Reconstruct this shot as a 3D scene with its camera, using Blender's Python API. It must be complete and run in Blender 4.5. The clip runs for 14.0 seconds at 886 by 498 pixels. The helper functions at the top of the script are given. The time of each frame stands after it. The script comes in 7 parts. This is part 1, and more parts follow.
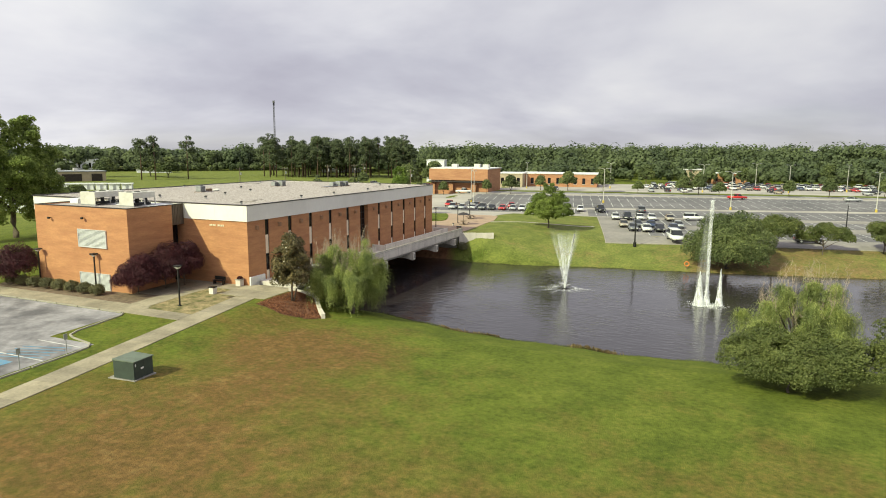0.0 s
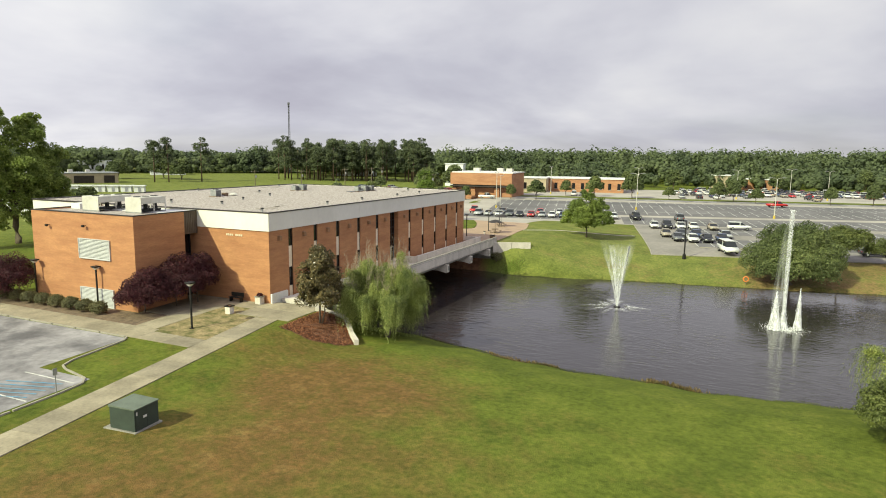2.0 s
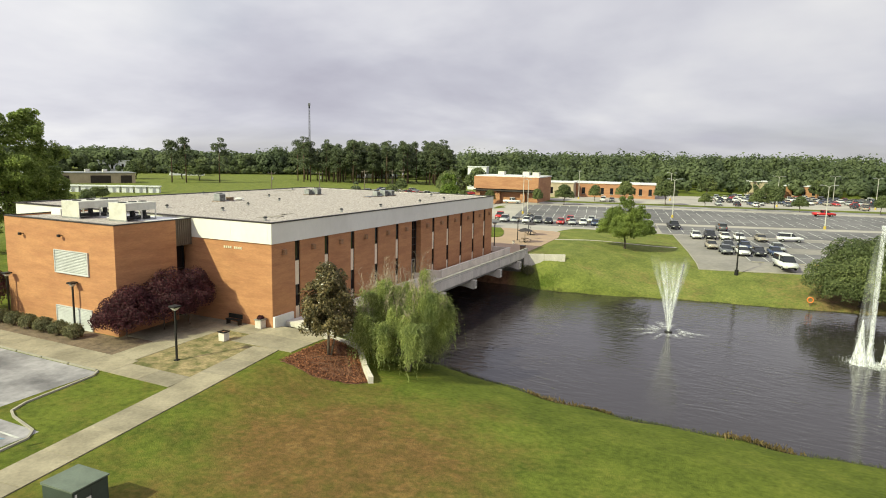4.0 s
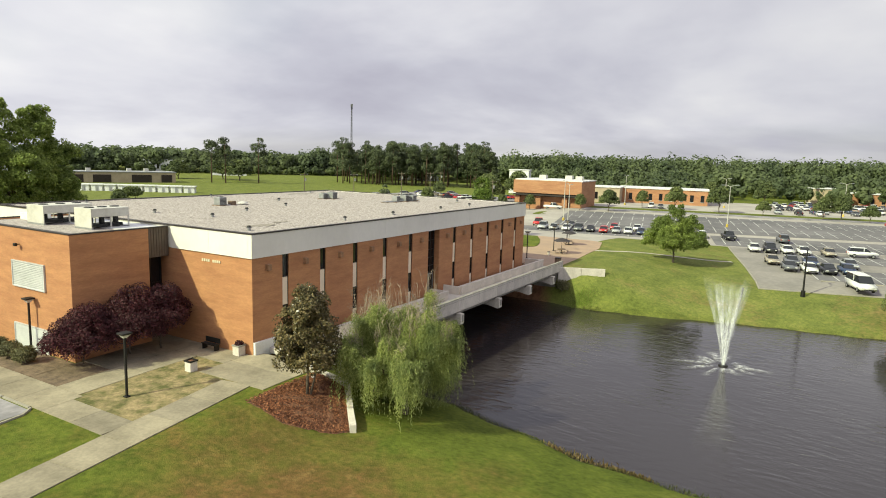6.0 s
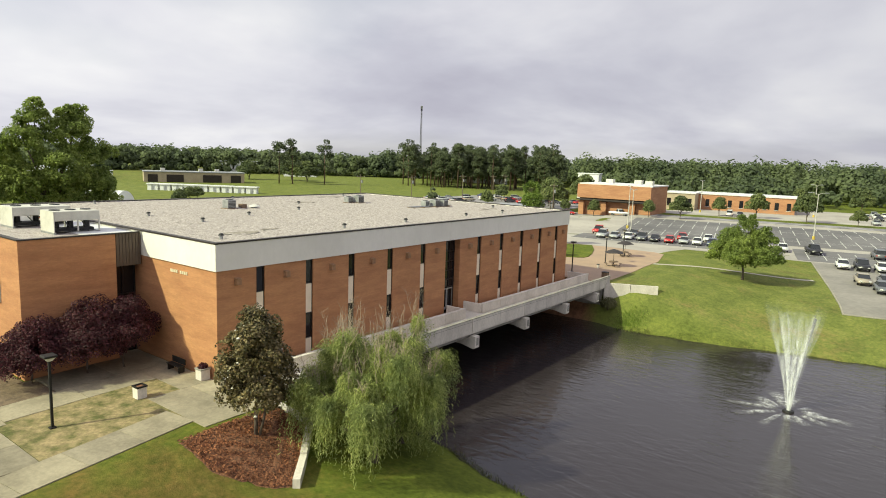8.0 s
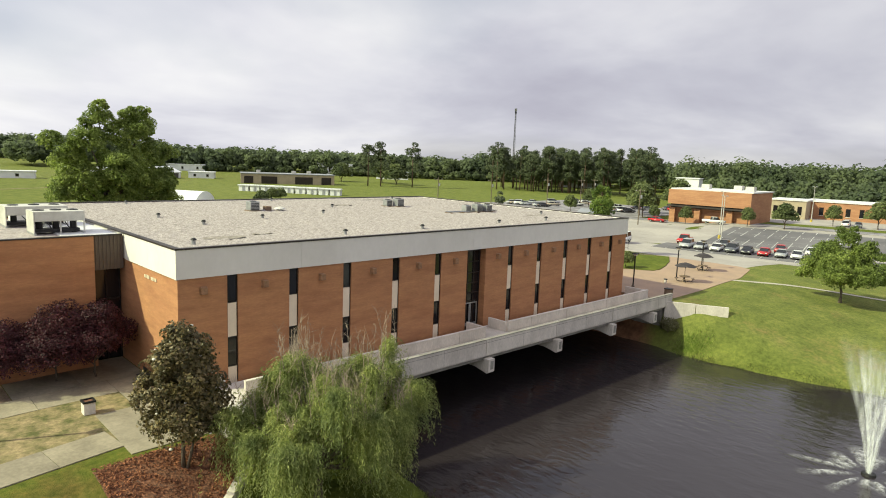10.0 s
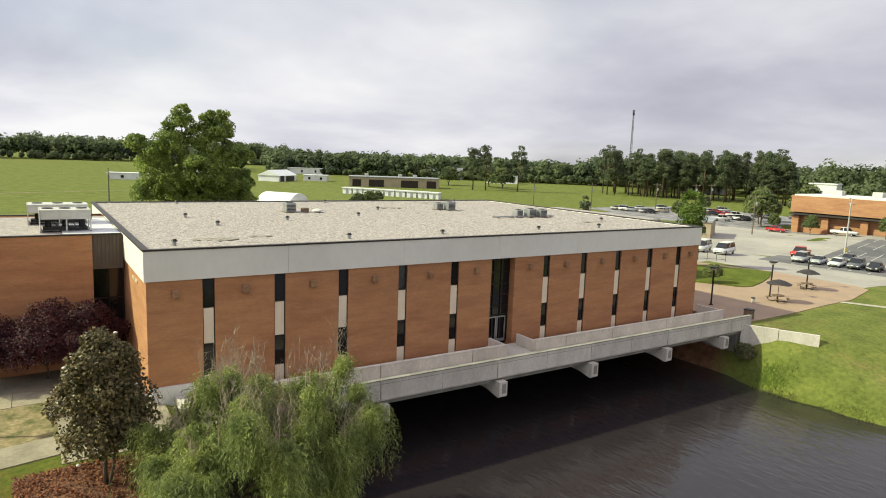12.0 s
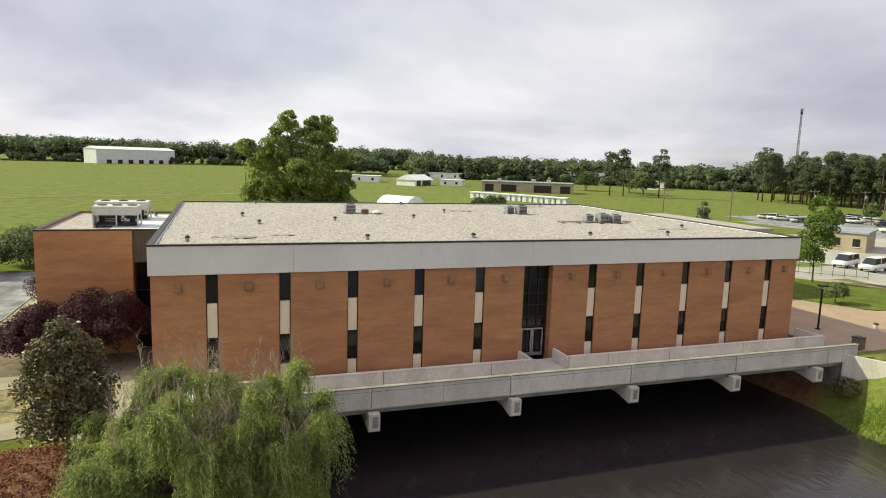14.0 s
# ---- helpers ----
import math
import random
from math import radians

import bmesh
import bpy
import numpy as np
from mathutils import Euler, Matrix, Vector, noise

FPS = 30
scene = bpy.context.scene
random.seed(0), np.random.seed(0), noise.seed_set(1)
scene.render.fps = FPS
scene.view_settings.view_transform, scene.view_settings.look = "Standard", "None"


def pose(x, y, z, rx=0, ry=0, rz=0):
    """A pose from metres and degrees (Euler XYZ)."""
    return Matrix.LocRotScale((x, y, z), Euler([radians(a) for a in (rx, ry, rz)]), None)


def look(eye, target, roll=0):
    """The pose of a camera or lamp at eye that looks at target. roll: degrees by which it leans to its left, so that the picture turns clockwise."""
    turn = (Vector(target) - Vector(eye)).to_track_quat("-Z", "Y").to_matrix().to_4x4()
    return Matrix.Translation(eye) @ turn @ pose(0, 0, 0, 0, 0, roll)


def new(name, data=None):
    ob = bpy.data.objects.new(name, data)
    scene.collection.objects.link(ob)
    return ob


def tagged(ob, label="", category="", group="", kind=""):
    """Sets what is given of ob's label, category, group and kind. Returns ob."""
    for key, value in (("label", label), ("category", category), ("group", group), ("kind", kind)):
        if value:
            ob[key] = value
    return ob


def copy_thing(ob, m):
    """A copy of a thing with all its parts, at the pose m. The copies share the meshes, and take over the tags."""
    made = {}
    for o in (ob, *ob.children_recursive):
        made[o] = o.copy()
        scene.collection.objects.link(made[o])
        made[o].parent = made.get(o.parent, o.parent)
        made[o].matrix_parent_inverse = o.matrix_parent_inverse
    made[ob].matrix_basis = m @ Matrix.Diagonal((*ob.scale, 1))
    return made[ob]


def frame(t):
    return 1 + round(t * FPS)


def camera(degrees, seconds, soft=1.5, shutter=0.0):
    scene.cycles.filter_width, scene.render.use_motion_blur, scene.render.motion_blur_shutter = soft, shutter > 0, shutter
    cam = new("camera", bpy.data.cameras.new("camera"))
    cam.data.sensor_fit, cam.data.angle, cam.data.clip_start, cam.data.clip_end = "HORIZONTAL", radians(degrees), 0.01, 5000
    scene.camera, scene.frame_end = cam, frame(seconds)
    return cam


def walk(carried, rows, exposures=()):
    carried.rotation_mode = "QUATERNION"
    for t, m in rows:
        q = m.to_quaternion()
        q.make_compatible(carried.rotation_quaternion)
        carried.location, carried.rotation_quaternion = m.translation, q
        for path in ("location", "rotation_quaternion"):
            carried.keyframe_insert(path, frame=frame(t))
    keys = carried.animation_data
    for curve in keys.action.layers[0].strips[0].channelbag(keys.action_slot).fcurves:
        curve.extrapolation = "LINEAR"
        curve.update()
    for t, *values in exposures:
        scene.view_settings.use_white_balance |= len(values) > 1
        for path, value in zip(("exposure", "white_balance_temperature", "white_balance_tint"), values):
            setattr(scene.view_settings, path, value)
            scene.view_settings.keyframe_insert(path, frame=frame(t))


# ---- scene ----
cam = camera(69.6, 14.0, soft=1.0)
ROWS = [
    (0.0, 0.119, -2.628, 15.433, 23.23, -8.75, 0.33),
    (0.5, -1.604, -1.089, 15.336, 23.52, -8.65, 0.39),
    (1.0, -3.373, 0.529, 15.260, 23.76, -8.56, 0.48),
    (1.5, -5.104, 2.240, 15.203, 23.98, -8.48, 0.58),
    (2.0, -6.734, 4.048, 15.162, 24.22, -8.41, 0.69),
    (2.5, -8.216, 5.953, 15.135, 24.52, -8.35, 0.80),
    (3.0, -9.516, 7.949, 15.118, 24.89, -8.29, 0.93),
    (3.5, -10.614, 10.028, 15.111, 25.38, -8.25, 1.06),
    (4.0, -11.500, 12.179, 15.111, 25.99, -8.21, 1.18),
    (4.5, -12.175, 14.389, 15.117, 26.75, -8.17, 1.31),
    (5.0, -12.647, 16.645, 15.126, 27.68, -8.14, 1.44),
    (5.5, -12.929, 18.936, 15.137, 28.78, -8.12, 1.55),
    (6.0, -13.041, 21.248, 15.149, 30.06, -8.11, 1.67),
    (6.5, -13.004, 23.573, 15.161, 31.52, -8.09, 1.77),
    (7.0, -12.844, 25.901, 15.171, 33.15, -8.08, 1.86),
    (7.5, -12.585, 28.226, 15.179, 34.95, -8.08, 1.95),
    (8.0, -12.253, 30.544, 15.183, 36.91, -8.08, 2.02),
    (8.5, -11.872, 32.853, 15.184, 39.01, -8.08, 2.08),
    (9.0, -11.462, 35.152, 15.180, 41.25, -8.08, 2.12),
    (9.5, -11.043, 37.444, 15.172, 43.61, -8.08, 2.16),
    (10.0, -10.628, 39.731, 15.159, 46.07, -8.09, 2.17),
    (10.5, -10.228, 42.018, 15.141, 48.64, -8.09, 2.18),
    (11.0, -9.845, 44.309, 15.119, 51.31, -8.09, 2.17),
    (11.5, -9.477, 46.607, 15.092, 54.09, -8.09, 2.15),
    (12.0, -9.116, 48.917, 15.061, 56.98, -8.10, 2.12),
    (12.5, -8.745, 51.238, 15.027, 60.03, -8.09, 2.07),
    (13.0, -8.340, 53.567, 14.990, 63.28, -8.09, 2.02),
    (13.5, -7.869, 55.898, 14.951, 66.77, -8.08, 1.96),
    (14.0, -7.293, 58.217, 14.912, 70.58, -8.07, 1.88),
]
ROLL = 1.0
walk(cam, [(t, pose(x, y, z, 90 + pitch, 0, yaw) @ pose(0, 0, 0, 0, 0, roll * ROLL)) for t, x, y, z, yaw, pitch, roll in ROWS])

# ---- world and sun ----
SUN_WAY = Vector((0.61, 1.2, -1.0)).normalized()
sky_world = bpy.data.worlds.new("overcast_sky")
scene.world = sky_world
sky_world.use_nodes = True
wt = sky_world.node_tree
wt.nodes.clear()


def node(tree, kind, **sets):
    n = tree.nodes.new(kind)
    for key, value in sets.items():
        n.inputs[key].default_value = value
    return n


def ramp(tree, source, stops):
    r = tree.nodes.new("ShaderNodeValToRGB")
    while len(r.color_ramp.elements) < len(stops):
        r.color_ramp.elements.new(0.5)
    for el, (at, col) in zip(r.color_ramp.elements, stops):
        el.position, el.color = at, (*col, 1)
    tree.links.new(source, r.inputs[0])
    return r.outputs[0]


sky = wt.nodes.new("ShaderNodeTexSky")
sky.sky_type = "NISHITA"
sky.sun_disc = False
sky.sun_elevation = radians(36.6)
sky.sun_rotation = radians(207)
sky_gain = wt.nodes.new("ShaderNodeVectorMath")
sky_gain.operation = "SCALE"
sky_gain.inputs["Scale"].default_value = 0.09
wt.links.new(sky.outputs[0], sky_gain.inputs[0])
coord = wt.nodes.new("ShaderNodeTexCoord")
# the cloud deck: the direction is flattened onto a plane overhead, so that clouds stretch out towards the horizon
sep = wt.nodes.new("ShaderNodeSeparateXYZ")
wt.links.new(coord.outputs["Generated"], sep.inputs[0])
lift = node(wt, "ShaderNodeMath")
lift.operation = "ADD"
lift.inputs[1].default_value = 0.24
wt.links.new(sep.outputs["Z"], lift.inputs[0])
lift_min = node(wt, "ShaderNodeMath")
lift_min.operation = "MAXIMUM"
lift_min.inputs[1].default_value = 0.1
wt.links.new(lift.outputs[0], lift_min.inputs[0])
plane = wt.nodes.new("ShaderNodeCombineXYZ")
for axis in "XY":
    div = node(wt, "ShaderNodeMath")
    div.operation = "DIVIDE"
    wt.links.new(sep.outputs[axis], div.inputs[0])
    wt.links.new(lift_min.outputs[0], div.inputs[1])
    wt.links.new(div.outputs[0], plane.inputs[axis])
big = node(wt, "ShaderNodeTexNoise", Scale=0.62, Detail=6.0, Roughness=0.52, Distortion=0.25)
wt.links.new(plane.outputs[0], big.inputs["Vector"])
cloud = ramp(wt, big.outputs[0], [(0.30, (0.495, 0.485, 0.575)), (0.43, (0.63, 0.63, 0.71)), (0.53, (0.785, 0.785, 0.84)), (0.64, (0.94, 0.935, 0.945))])
veil = node(wt, "ShaderNodeTexNoise", Scale=0.55, Detail=4.0, Roughness=0.5)
shift = node(wt, "ShaderNodeMapping")
shift.inputs["Location"].default_value = (3.1, 1.7, 5.0)
wt.links.new(plane.outputs[0], shift.inputs[0])
wt.links.new(shift.outputs[0], veil.inputs["Vector"])
cover = ramp(wt, veil.outputs[0], [(0.34, (0.66, 0.66, 0.66)), (0.50, (0.97, 0.97, 0.97))])
mixed = wt.nodes.new("ShaderNodeMix")
mixed.data_type = "RGBA"
wt.links.new(cover, mixed.inputs[0])
wt.links.new(sky_gain.outputs[0], mixed.inputs[6])
wt.links.new(cloud, mixed.inputs[7])
# the deck is brighter overhead than low down, as overcast skies are
zen = node(wt, "ShaderNodeMapRange")
zen.interpolation_type = "SMOOTHSTEP"
zen.inputs["From Min"].default_value, zen.inputs["From Max"].default_value = 0.34, 0.9
zen.inputs["To Min"].default_value, zen.inputs["To Max"].default_value = 1.0, 1.45
wt.links.new(sep.outputs["Z"], zen.inputs["Value"])
bright = wt.nodes.new("ShaderNodeVectorMath")
bright.operation = "SCALE"
wt.links.new(mixed.outputs[2], bright.inputs[0])
wt.links.new(zen.outputs[0], bright.inputs["Scale"])
back = node(wt, "ShaderNodeBackground", Strength=1.0)
# and paler on the side where the sun stands behind it
toward = wt.nodes.new("ShaderNodeVectorMath")
toward.operation = "DOT_PRODUCT"
wt.links.new(coord.outputs["Generated"], toward.inputs[0])
toward.inputs[1].default_value = (-0.6, -0.8, 0.0)
glow = node(wt, "ShaderNodeMapRange")
glow.inputs["From Min"].default_value, glow.inputs["From Max"].default_value = -1.0, 1.0
glow.inputs["To Min"].default_value, glow.inputs["To Max"].default_value = 0.84, 1.10
wt.links.new(toward.outputs["Value"], glow.inputs["Value"])
sided = wt.nodes.new("ShaderNodeVectorMath")
sided.operation = "SCALE"
wt.links.new(bright.outputs[0], sided.inputs[0])
wt.links.new(glow.outputs[0], sided.inputs["Scale"])
wt.links.new(sided.outputs[0], back.inputs[0])
wo = wt.nodes.new("ShaderNodeOutputWorld")
wt.links.new(back.outputs[0], wo.inputs[0])

sun_data = bpy.data.lights.new("sun", "SUN")
sun_data.energy, sun_data.angle, sun_data.color = 5.2, radians(1.2), (1.0, 1.045, 0.67)
sun_lamp = new("sun", sun_data)
sun_lamp.matrix_world = look((-60, -80, 80), Vector((-60, -80, 80)) + SUN_WAY)

# ---- materials ----
def mat(name, color, rough=0.85, metal=0.0, second=None, scale=1.0, fine=18.0, var=0.16, bump=0.15, bump_scale=40.0, stretch=(1, 1, 1), spec=0.4, island=0.0, piece=0.0):
    """A surface with a broad stain, a fine grain and a relief, in world metres."""
    m = bpy.data.materials.new(name)
    m.use_nodes = True
    t = m.node_tree
    p = t.nodes["Principled BSDF"]
    p.inputs["Roughness"].default_value, p.inputs["Metallic"].default_value = rough, metal
    p.inputs["Specular IOR Level"].default_value = spec
    g = t.nodes.new("ShaderNodeNewGeometry")
    mp = t.nodes.new("ShaderNodeMapping")
    mp.inputs["Scale"].default_value = stretch
    t.links.new(g.outputs["Position"], mp.inputs[0])
    n1 = node(t, "ShaderNodeTexNoise", Scale=scale, Detail=5.0, Roughness=0.6)
    n2 = node(t, "ShaderNodeTexNoise", Scale=fine, Detail=3.0, Roughness=0.6)
    for n in (n1, n2):
        t.links.new(mp.outputs[0], n.inputs["Vector"])
    c1 = color
    c2 = second or tuple(c * (1 - 2 * var) for c in color)
    base = ramp(t, n1.outputs[0], [(0.34, c2), (0.62, c1)])
    grain = ramp(t, n2.outputs[0], [(0.3, (1 - var,) * 3), (0.7, (1 + var * 0.5,) * 3)])
    mul = t.nodes.new("ShaderNodeMix")
    mul.data_type, mul.blend_type = "RGBA", "MULTIPLY"
    mul.inputs[0].default_value = 1.0
    t.links.new(base, mul.inputs[6])
    t.links.new(grain, mul.inputs[7])
    out = mul.outputs[2]
    for amount, source in ((island, g.outputs["Random Per Island"]), (piece, None)):
        if amount:
            if source is None:
                source = t.nodes.new("ShaderNodeObjectInfo").outputs["Random"]
            tone = ramp(t, source, [(0.0, (1 - amount, 1 - amount, 1 - amount)), (1.0, (1 + amount, 1 + amount * 0.95, 1 + amount * 0.6))])
            m2 = t.nodes.new("ShaderNodeMix")
            m2.data_type, m2.blend_type = "RGBA", "MULTIPLY"
            m2.inputs[0].default_value = 1.0
            t.links.new(out, m2.inputs[6])
            t.links.new(tone, m2.inputs[7])
            out = m2.outputs[2]
    t.links.new(out, p.inputs["Base Color"])
    if bump:
        n3 = node(t, "ShaderNodeTexNoise", Scale=bump_scale, Detail=4.0, Roughness=0.65)
        t.links.new(mp.outputs[0], n3.inputs["Vector"])
        b = node(t, "ShaderNodeBump", Strength=bump, Distance=0.03)
        t.links.new(n3.outputs[0], b.inputs["Height"])
        t.links.new(b.outputs[0], p.inputs["Normal"])
    return m


def leaf_mat(name, dark, light, translucent=0.35, rough=0.55, patch=0.45, swing=0.22):
    """Leaves: each one a tone of its own, some light let through."""
    m = bpy.data.materials.new(name)
    m.use_nodes = True
    t = m.node_tree
    p = t.nodes["Principled BSDF"]
    g = t.nodes.new("ShaderNodeNewGeometry")
    base = ramp(t, g.outputs["Random Per Island"], [(0.0, dark), (0.6, tuple((a + b) / 2 for a, b in zip(dark, light))), (1.0, light)])
    n = node(t, "ShaderNodeTexNoise", Scale=patch, Detail=3.0)
    t.links.new(g.outputs["Position"], n.inputs["Vector"])
    tone = ramp(t, n.outputs[0], [(0.32, (1 - swing, 1 - swing * 0.9, 1 - swing * 0.8)), (0.68, (1 + swing, 1 + swing * 0.8, 1 + swing * 0.4))])
    mul = t.nodes.new("ShaderNodeMix")
    mul.data_type, mul.blend_type = "RGBA", "MULTIPLY"
    mul.inputs[0].default_value = 1.0
    t.links.new(base, mul.inputs[6])
    t.links.new(tone, mul.inputs[7])
    t.links.new(mul.outputs[2], p.inputs["Base Color"])
    p.inputs["Roughness"].default_value = rough
    p.inputs["Specular IOR Level"].default_value = 0.25
    tr = t.nodes.new("ShaderNodeBsdfTranslucent")
    t.links.new(mul.outputs[2], tr.inputs[0])
    mx = node(t, "ShaderNodeMixShader", Fac=translucent)
    t.links.new(p.outputs[0], mx.inputs[1])
    t.links.new(tr.outputs[0], mx.inputs[2])
    t.links.new(mx.outputs[0], t.nodes["Material Output"].inputs[0])
    return m


def grass_mat():
    """Mown lawn: lush green and dry straw patches by the 'dry' attribute and noise, mowing grain and tufts."""
    m = bpy.data.materials.new("lawn_grass")
    m.use_nodes = True
    t = m.node_tree
    p = t.nodes["Principled BSDF"]
    p.inputs["Roughness"].default_value = 0.95
    p.inputs["Specular IOR Level"].default_value = 0.1
    g = t.nodes.new("ShaderNodeNewGeometry")
    a = t.nodes.new("ShaderNodeAttribute")
    a.attribute_name = "dry"
    pos = g.outputs["Position"]

    def noise_at(scale, detail=5.0, rough=0.6):
        n = node(t, "ShaderNodeTexNoise", Scale=scale, Detail=detail, Roughness=rough)
        t.links.new(pos, n.inputs["Vector"])
        return n.outputs[0]

    def math_of(op, x, y):
        n = node(t, "ShaderNodeMath")
        n.operation = op
        for k, v in enumerate((x, y)):
            if isinstance(v, float):
                n.inputs[k].default_value = v
            else:
                t.links.new(v, n.inputs[k])
        return n.outputs[0]
    patch = math_of("ADD", math_of("MULTIPLY", math_of("SUBTRACT", noise_at(0.16), 0.5), 1.1), math_of("MULTIPLY", math_of("SUBTRACT", noise_at(1.3, 6.0, 0.7), 0.5), 0.9))
    dry = math_of("ADD", a.outputs["Fac"], patch)
    green = ramp(t, noise_at(0.35), [(0.3, (0.080, 0.103, 0.017)), (0.55, (0.118, 0.143, 0.023)), (0.75, (0.155, 0.168, 0.032))])
    straw = ramp(t, noise_at(0.8, 6.0, 0.7), [(0.3, (0.112, 0.082, 0.024)), (0.55, (0.165, 0.098, 0.036)), (0.75, (0.225, 0.148, 0.056))])
    mx = t.nodes.new("ShaderNodeMix")
    mx.data_type = "RGBA"
    t.links.new(ramp(t, dry, [(0.22, (0, 0, 0)), (0.85, (1, 1, 1))]), mx.inputs[0])
    t.links.new(green, mx.inputs[6])
    t.links.new(straw, mx.inputs[7])
    tuft = ramp(t, noise_at(2.6, 8.0, 0.72), [(0.30, (0.58, 0.61, 0.58)), (0.5, (0.97, 0.98, 0.96)), (0.70, (1.38, 1.32, 1.22))])
    mul = t.nodes.new("ShaderNodeMix")
    mul.data_type, mul.blend_type = "RGBA", "MULTIPLY"
    mul.inputs[0].default_value = 1.0
    t.links.new(mx.outputs[2], mul.inputs[6])
    t.links.new(tuft, mul.inputs[7])
    # the lawn is tinted paler and bluer on the far bank and western fields
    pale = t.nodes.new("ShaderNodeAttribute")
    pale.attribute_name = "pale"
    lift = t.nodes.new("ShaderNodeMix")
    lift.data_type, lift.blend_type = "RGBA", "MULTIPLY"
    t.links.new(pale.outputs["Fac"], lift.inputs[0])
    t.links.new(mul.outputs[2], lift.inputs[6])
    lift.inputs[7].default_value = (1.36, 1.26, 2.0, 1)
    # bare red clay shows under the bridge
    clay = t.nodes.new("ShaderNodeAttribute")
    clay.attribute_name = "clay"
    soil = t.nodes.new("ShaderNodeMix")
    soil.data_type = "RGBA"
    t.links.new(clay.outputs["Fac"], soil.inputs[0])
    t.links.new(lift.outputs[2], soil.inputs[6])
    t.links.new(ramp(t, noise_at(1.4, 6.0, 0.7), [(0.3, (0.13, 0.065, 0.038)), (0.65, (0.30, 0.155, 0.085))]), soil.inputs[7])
    t.links.new(soil.outputs[2], p.inputs["Base Color"])
    b = node(t, "ShaderNodeBump", Strength=0.6, Distance=0.12)
    t.links.new(noise_at(9.0, 6.0, 0.8), b.inputs["Height"])
    t.links.new(b.outputs[0], p.inputs["Normal"])
    return m


def water_mat():
    m = bpy.data.materials.new("pond_water")
    m.use_nodes = True
    t = m.node_tree
    p = t.nodes["Principled BSDF"]
    p.inputs["Base Color"].default_value = (0.027, 0.0215, 0.0235, 1)
    p.inputs["Roughness"].default_value = 0.07
    p.inputs["IOR"].default_value = 1.33
    p.inputs["Specular IOR Level"].default_value = 0.95
    g = t.nodes.new("ShaderNodeNewGeometry")
    mp = t.nodes.new("ShaderNodeMapping")
    mp.inputs["Rotation"].default_value = (0, 0, radians(25))
    mp.inputs["Scale"].default_value = (0.55, 1.3, 1)
    t.links.new(g.outputs["Position"], mp.inputs[0])
    n1 = node(t, "ShaderNodeTexNoise", Scale=1.25, Detail=4.0, Roughness=0.5, Distortion=0.5)
    t.links.new(mp.outputs[0], n1.inputs["Vector"])
    n2 = node(t, "ShaderNodeTexNoise", Scale=0.12, Detail=2.0)
    t.links.new(g.outputs["Position"], n2.inputs["Vector"])
    calm = ramp(t, n2.outputs[0], [(0.35, (0.25, 0.25, 0.25)), (0.65, (1, 1, 1))])
    mul = node(t, "ShaderNodeMath")
    mul.operation = "MULTIPLY"
    t.links.new(n1.outputs[0], mul.inputs[0])
    t.links.new(calm, mul.inputs[1])
    b = node(t, "ShaderNodeBump", Strength=0.5, Distance=0.15)
    t.links.new(mul.outputs[0], b.inputs["Height"])
    t.links.new(b.outputs[0], p.inputs["Normal"])
    return m


def glass_mat(name, color, rough=0.08):
    m = bpy.data.materials.new(name)
    m.use_nodes = True
    p = m.node_tree.nodes["Principled BSDF"]
    p.inputs["Base Color"].default_value = (*color, 1)
    p.inputs["Roughness"].default_value = rough
    p.inputs["IOR"].default_value = 1.5
    return m


def brick_mat(name, tone):
    """Running-bond brick with narrow joints; the courses and weather bands vary in tone."""
    m = mat(name, tone, 0.9, second=tuple(c * k for c, k in zip(tone, (0.80, 0.74, 0.76))), scale=0.8, fine=3.0, var=0.10, bump=0, stretch=(0.30, 0.30, 1.5))
    t = m.node_tree
    p = t.nodes["Principled BSDF"]
    source = p.inputs["Base Color"].links[0].from_socket
    g = t.nodes.new("ShaderNodeNewGeometry")
    sx = t.nodes.new("ShaderNodeSeparateXYZ")
    t.links.new(g.outputs["Position"], sx.inputs[0])
    add = node(t, "ShaderNodeMath")
    t.links.new(sx.outputs["X"], add.inputs[0])
    t.links.new(sx.outputs["Y"], add.inputs[1])
    cx = t.nodes.new("ShaderNodeCombineXYZ")
    t.links.new(add.outputs[0], cx.inputs["X"])
    t.links.new(sx.outputs["Z"], cx.inputs["Y"])
    br = node(t, "ShaderNodeTexBrick", Scale=1.0)
    br.inputs["Brick Width"].default_value, br.inputs["Row Height"].default_value = 0.205, 0.068
    br.inputs["Mortar Size"].default_value = 0.006
    br.inputs["Color1"].default_value, br.inputs["Color2"].default_value, br.inputs["Mortar"].default_value = (1.05, 1.03, 1.0, 1), (0.92, 0.91, 0.90, 1), (0.88, 0.88, 0.88, 1)
    t.links.new(cx.outputs[0], br.inputs["Vector"])
    mul = t.nodes.new("ShaderNodeMix")
    mul.data_type, mul.blend_type = "RGBA", "MULTIPLY"
    mul.inputs[0].default_value = 1.0
    t.links.new(source, mul.inputs[6])
    t.links.new(br.outputs["Color"], mul.inputs[7])
    t.links.new(mul.outputs[2], p.inputs["Base Color"])
    b = node(t, "ShaderNodeBump", Strength=0.4, Distance=0.01)
    t.links.new(br.outputs["Fac"], b.inputs["Height"])
    b.invert = True
    t.links.new(b.outputs[0], p.inputs["Normal"])
    return m


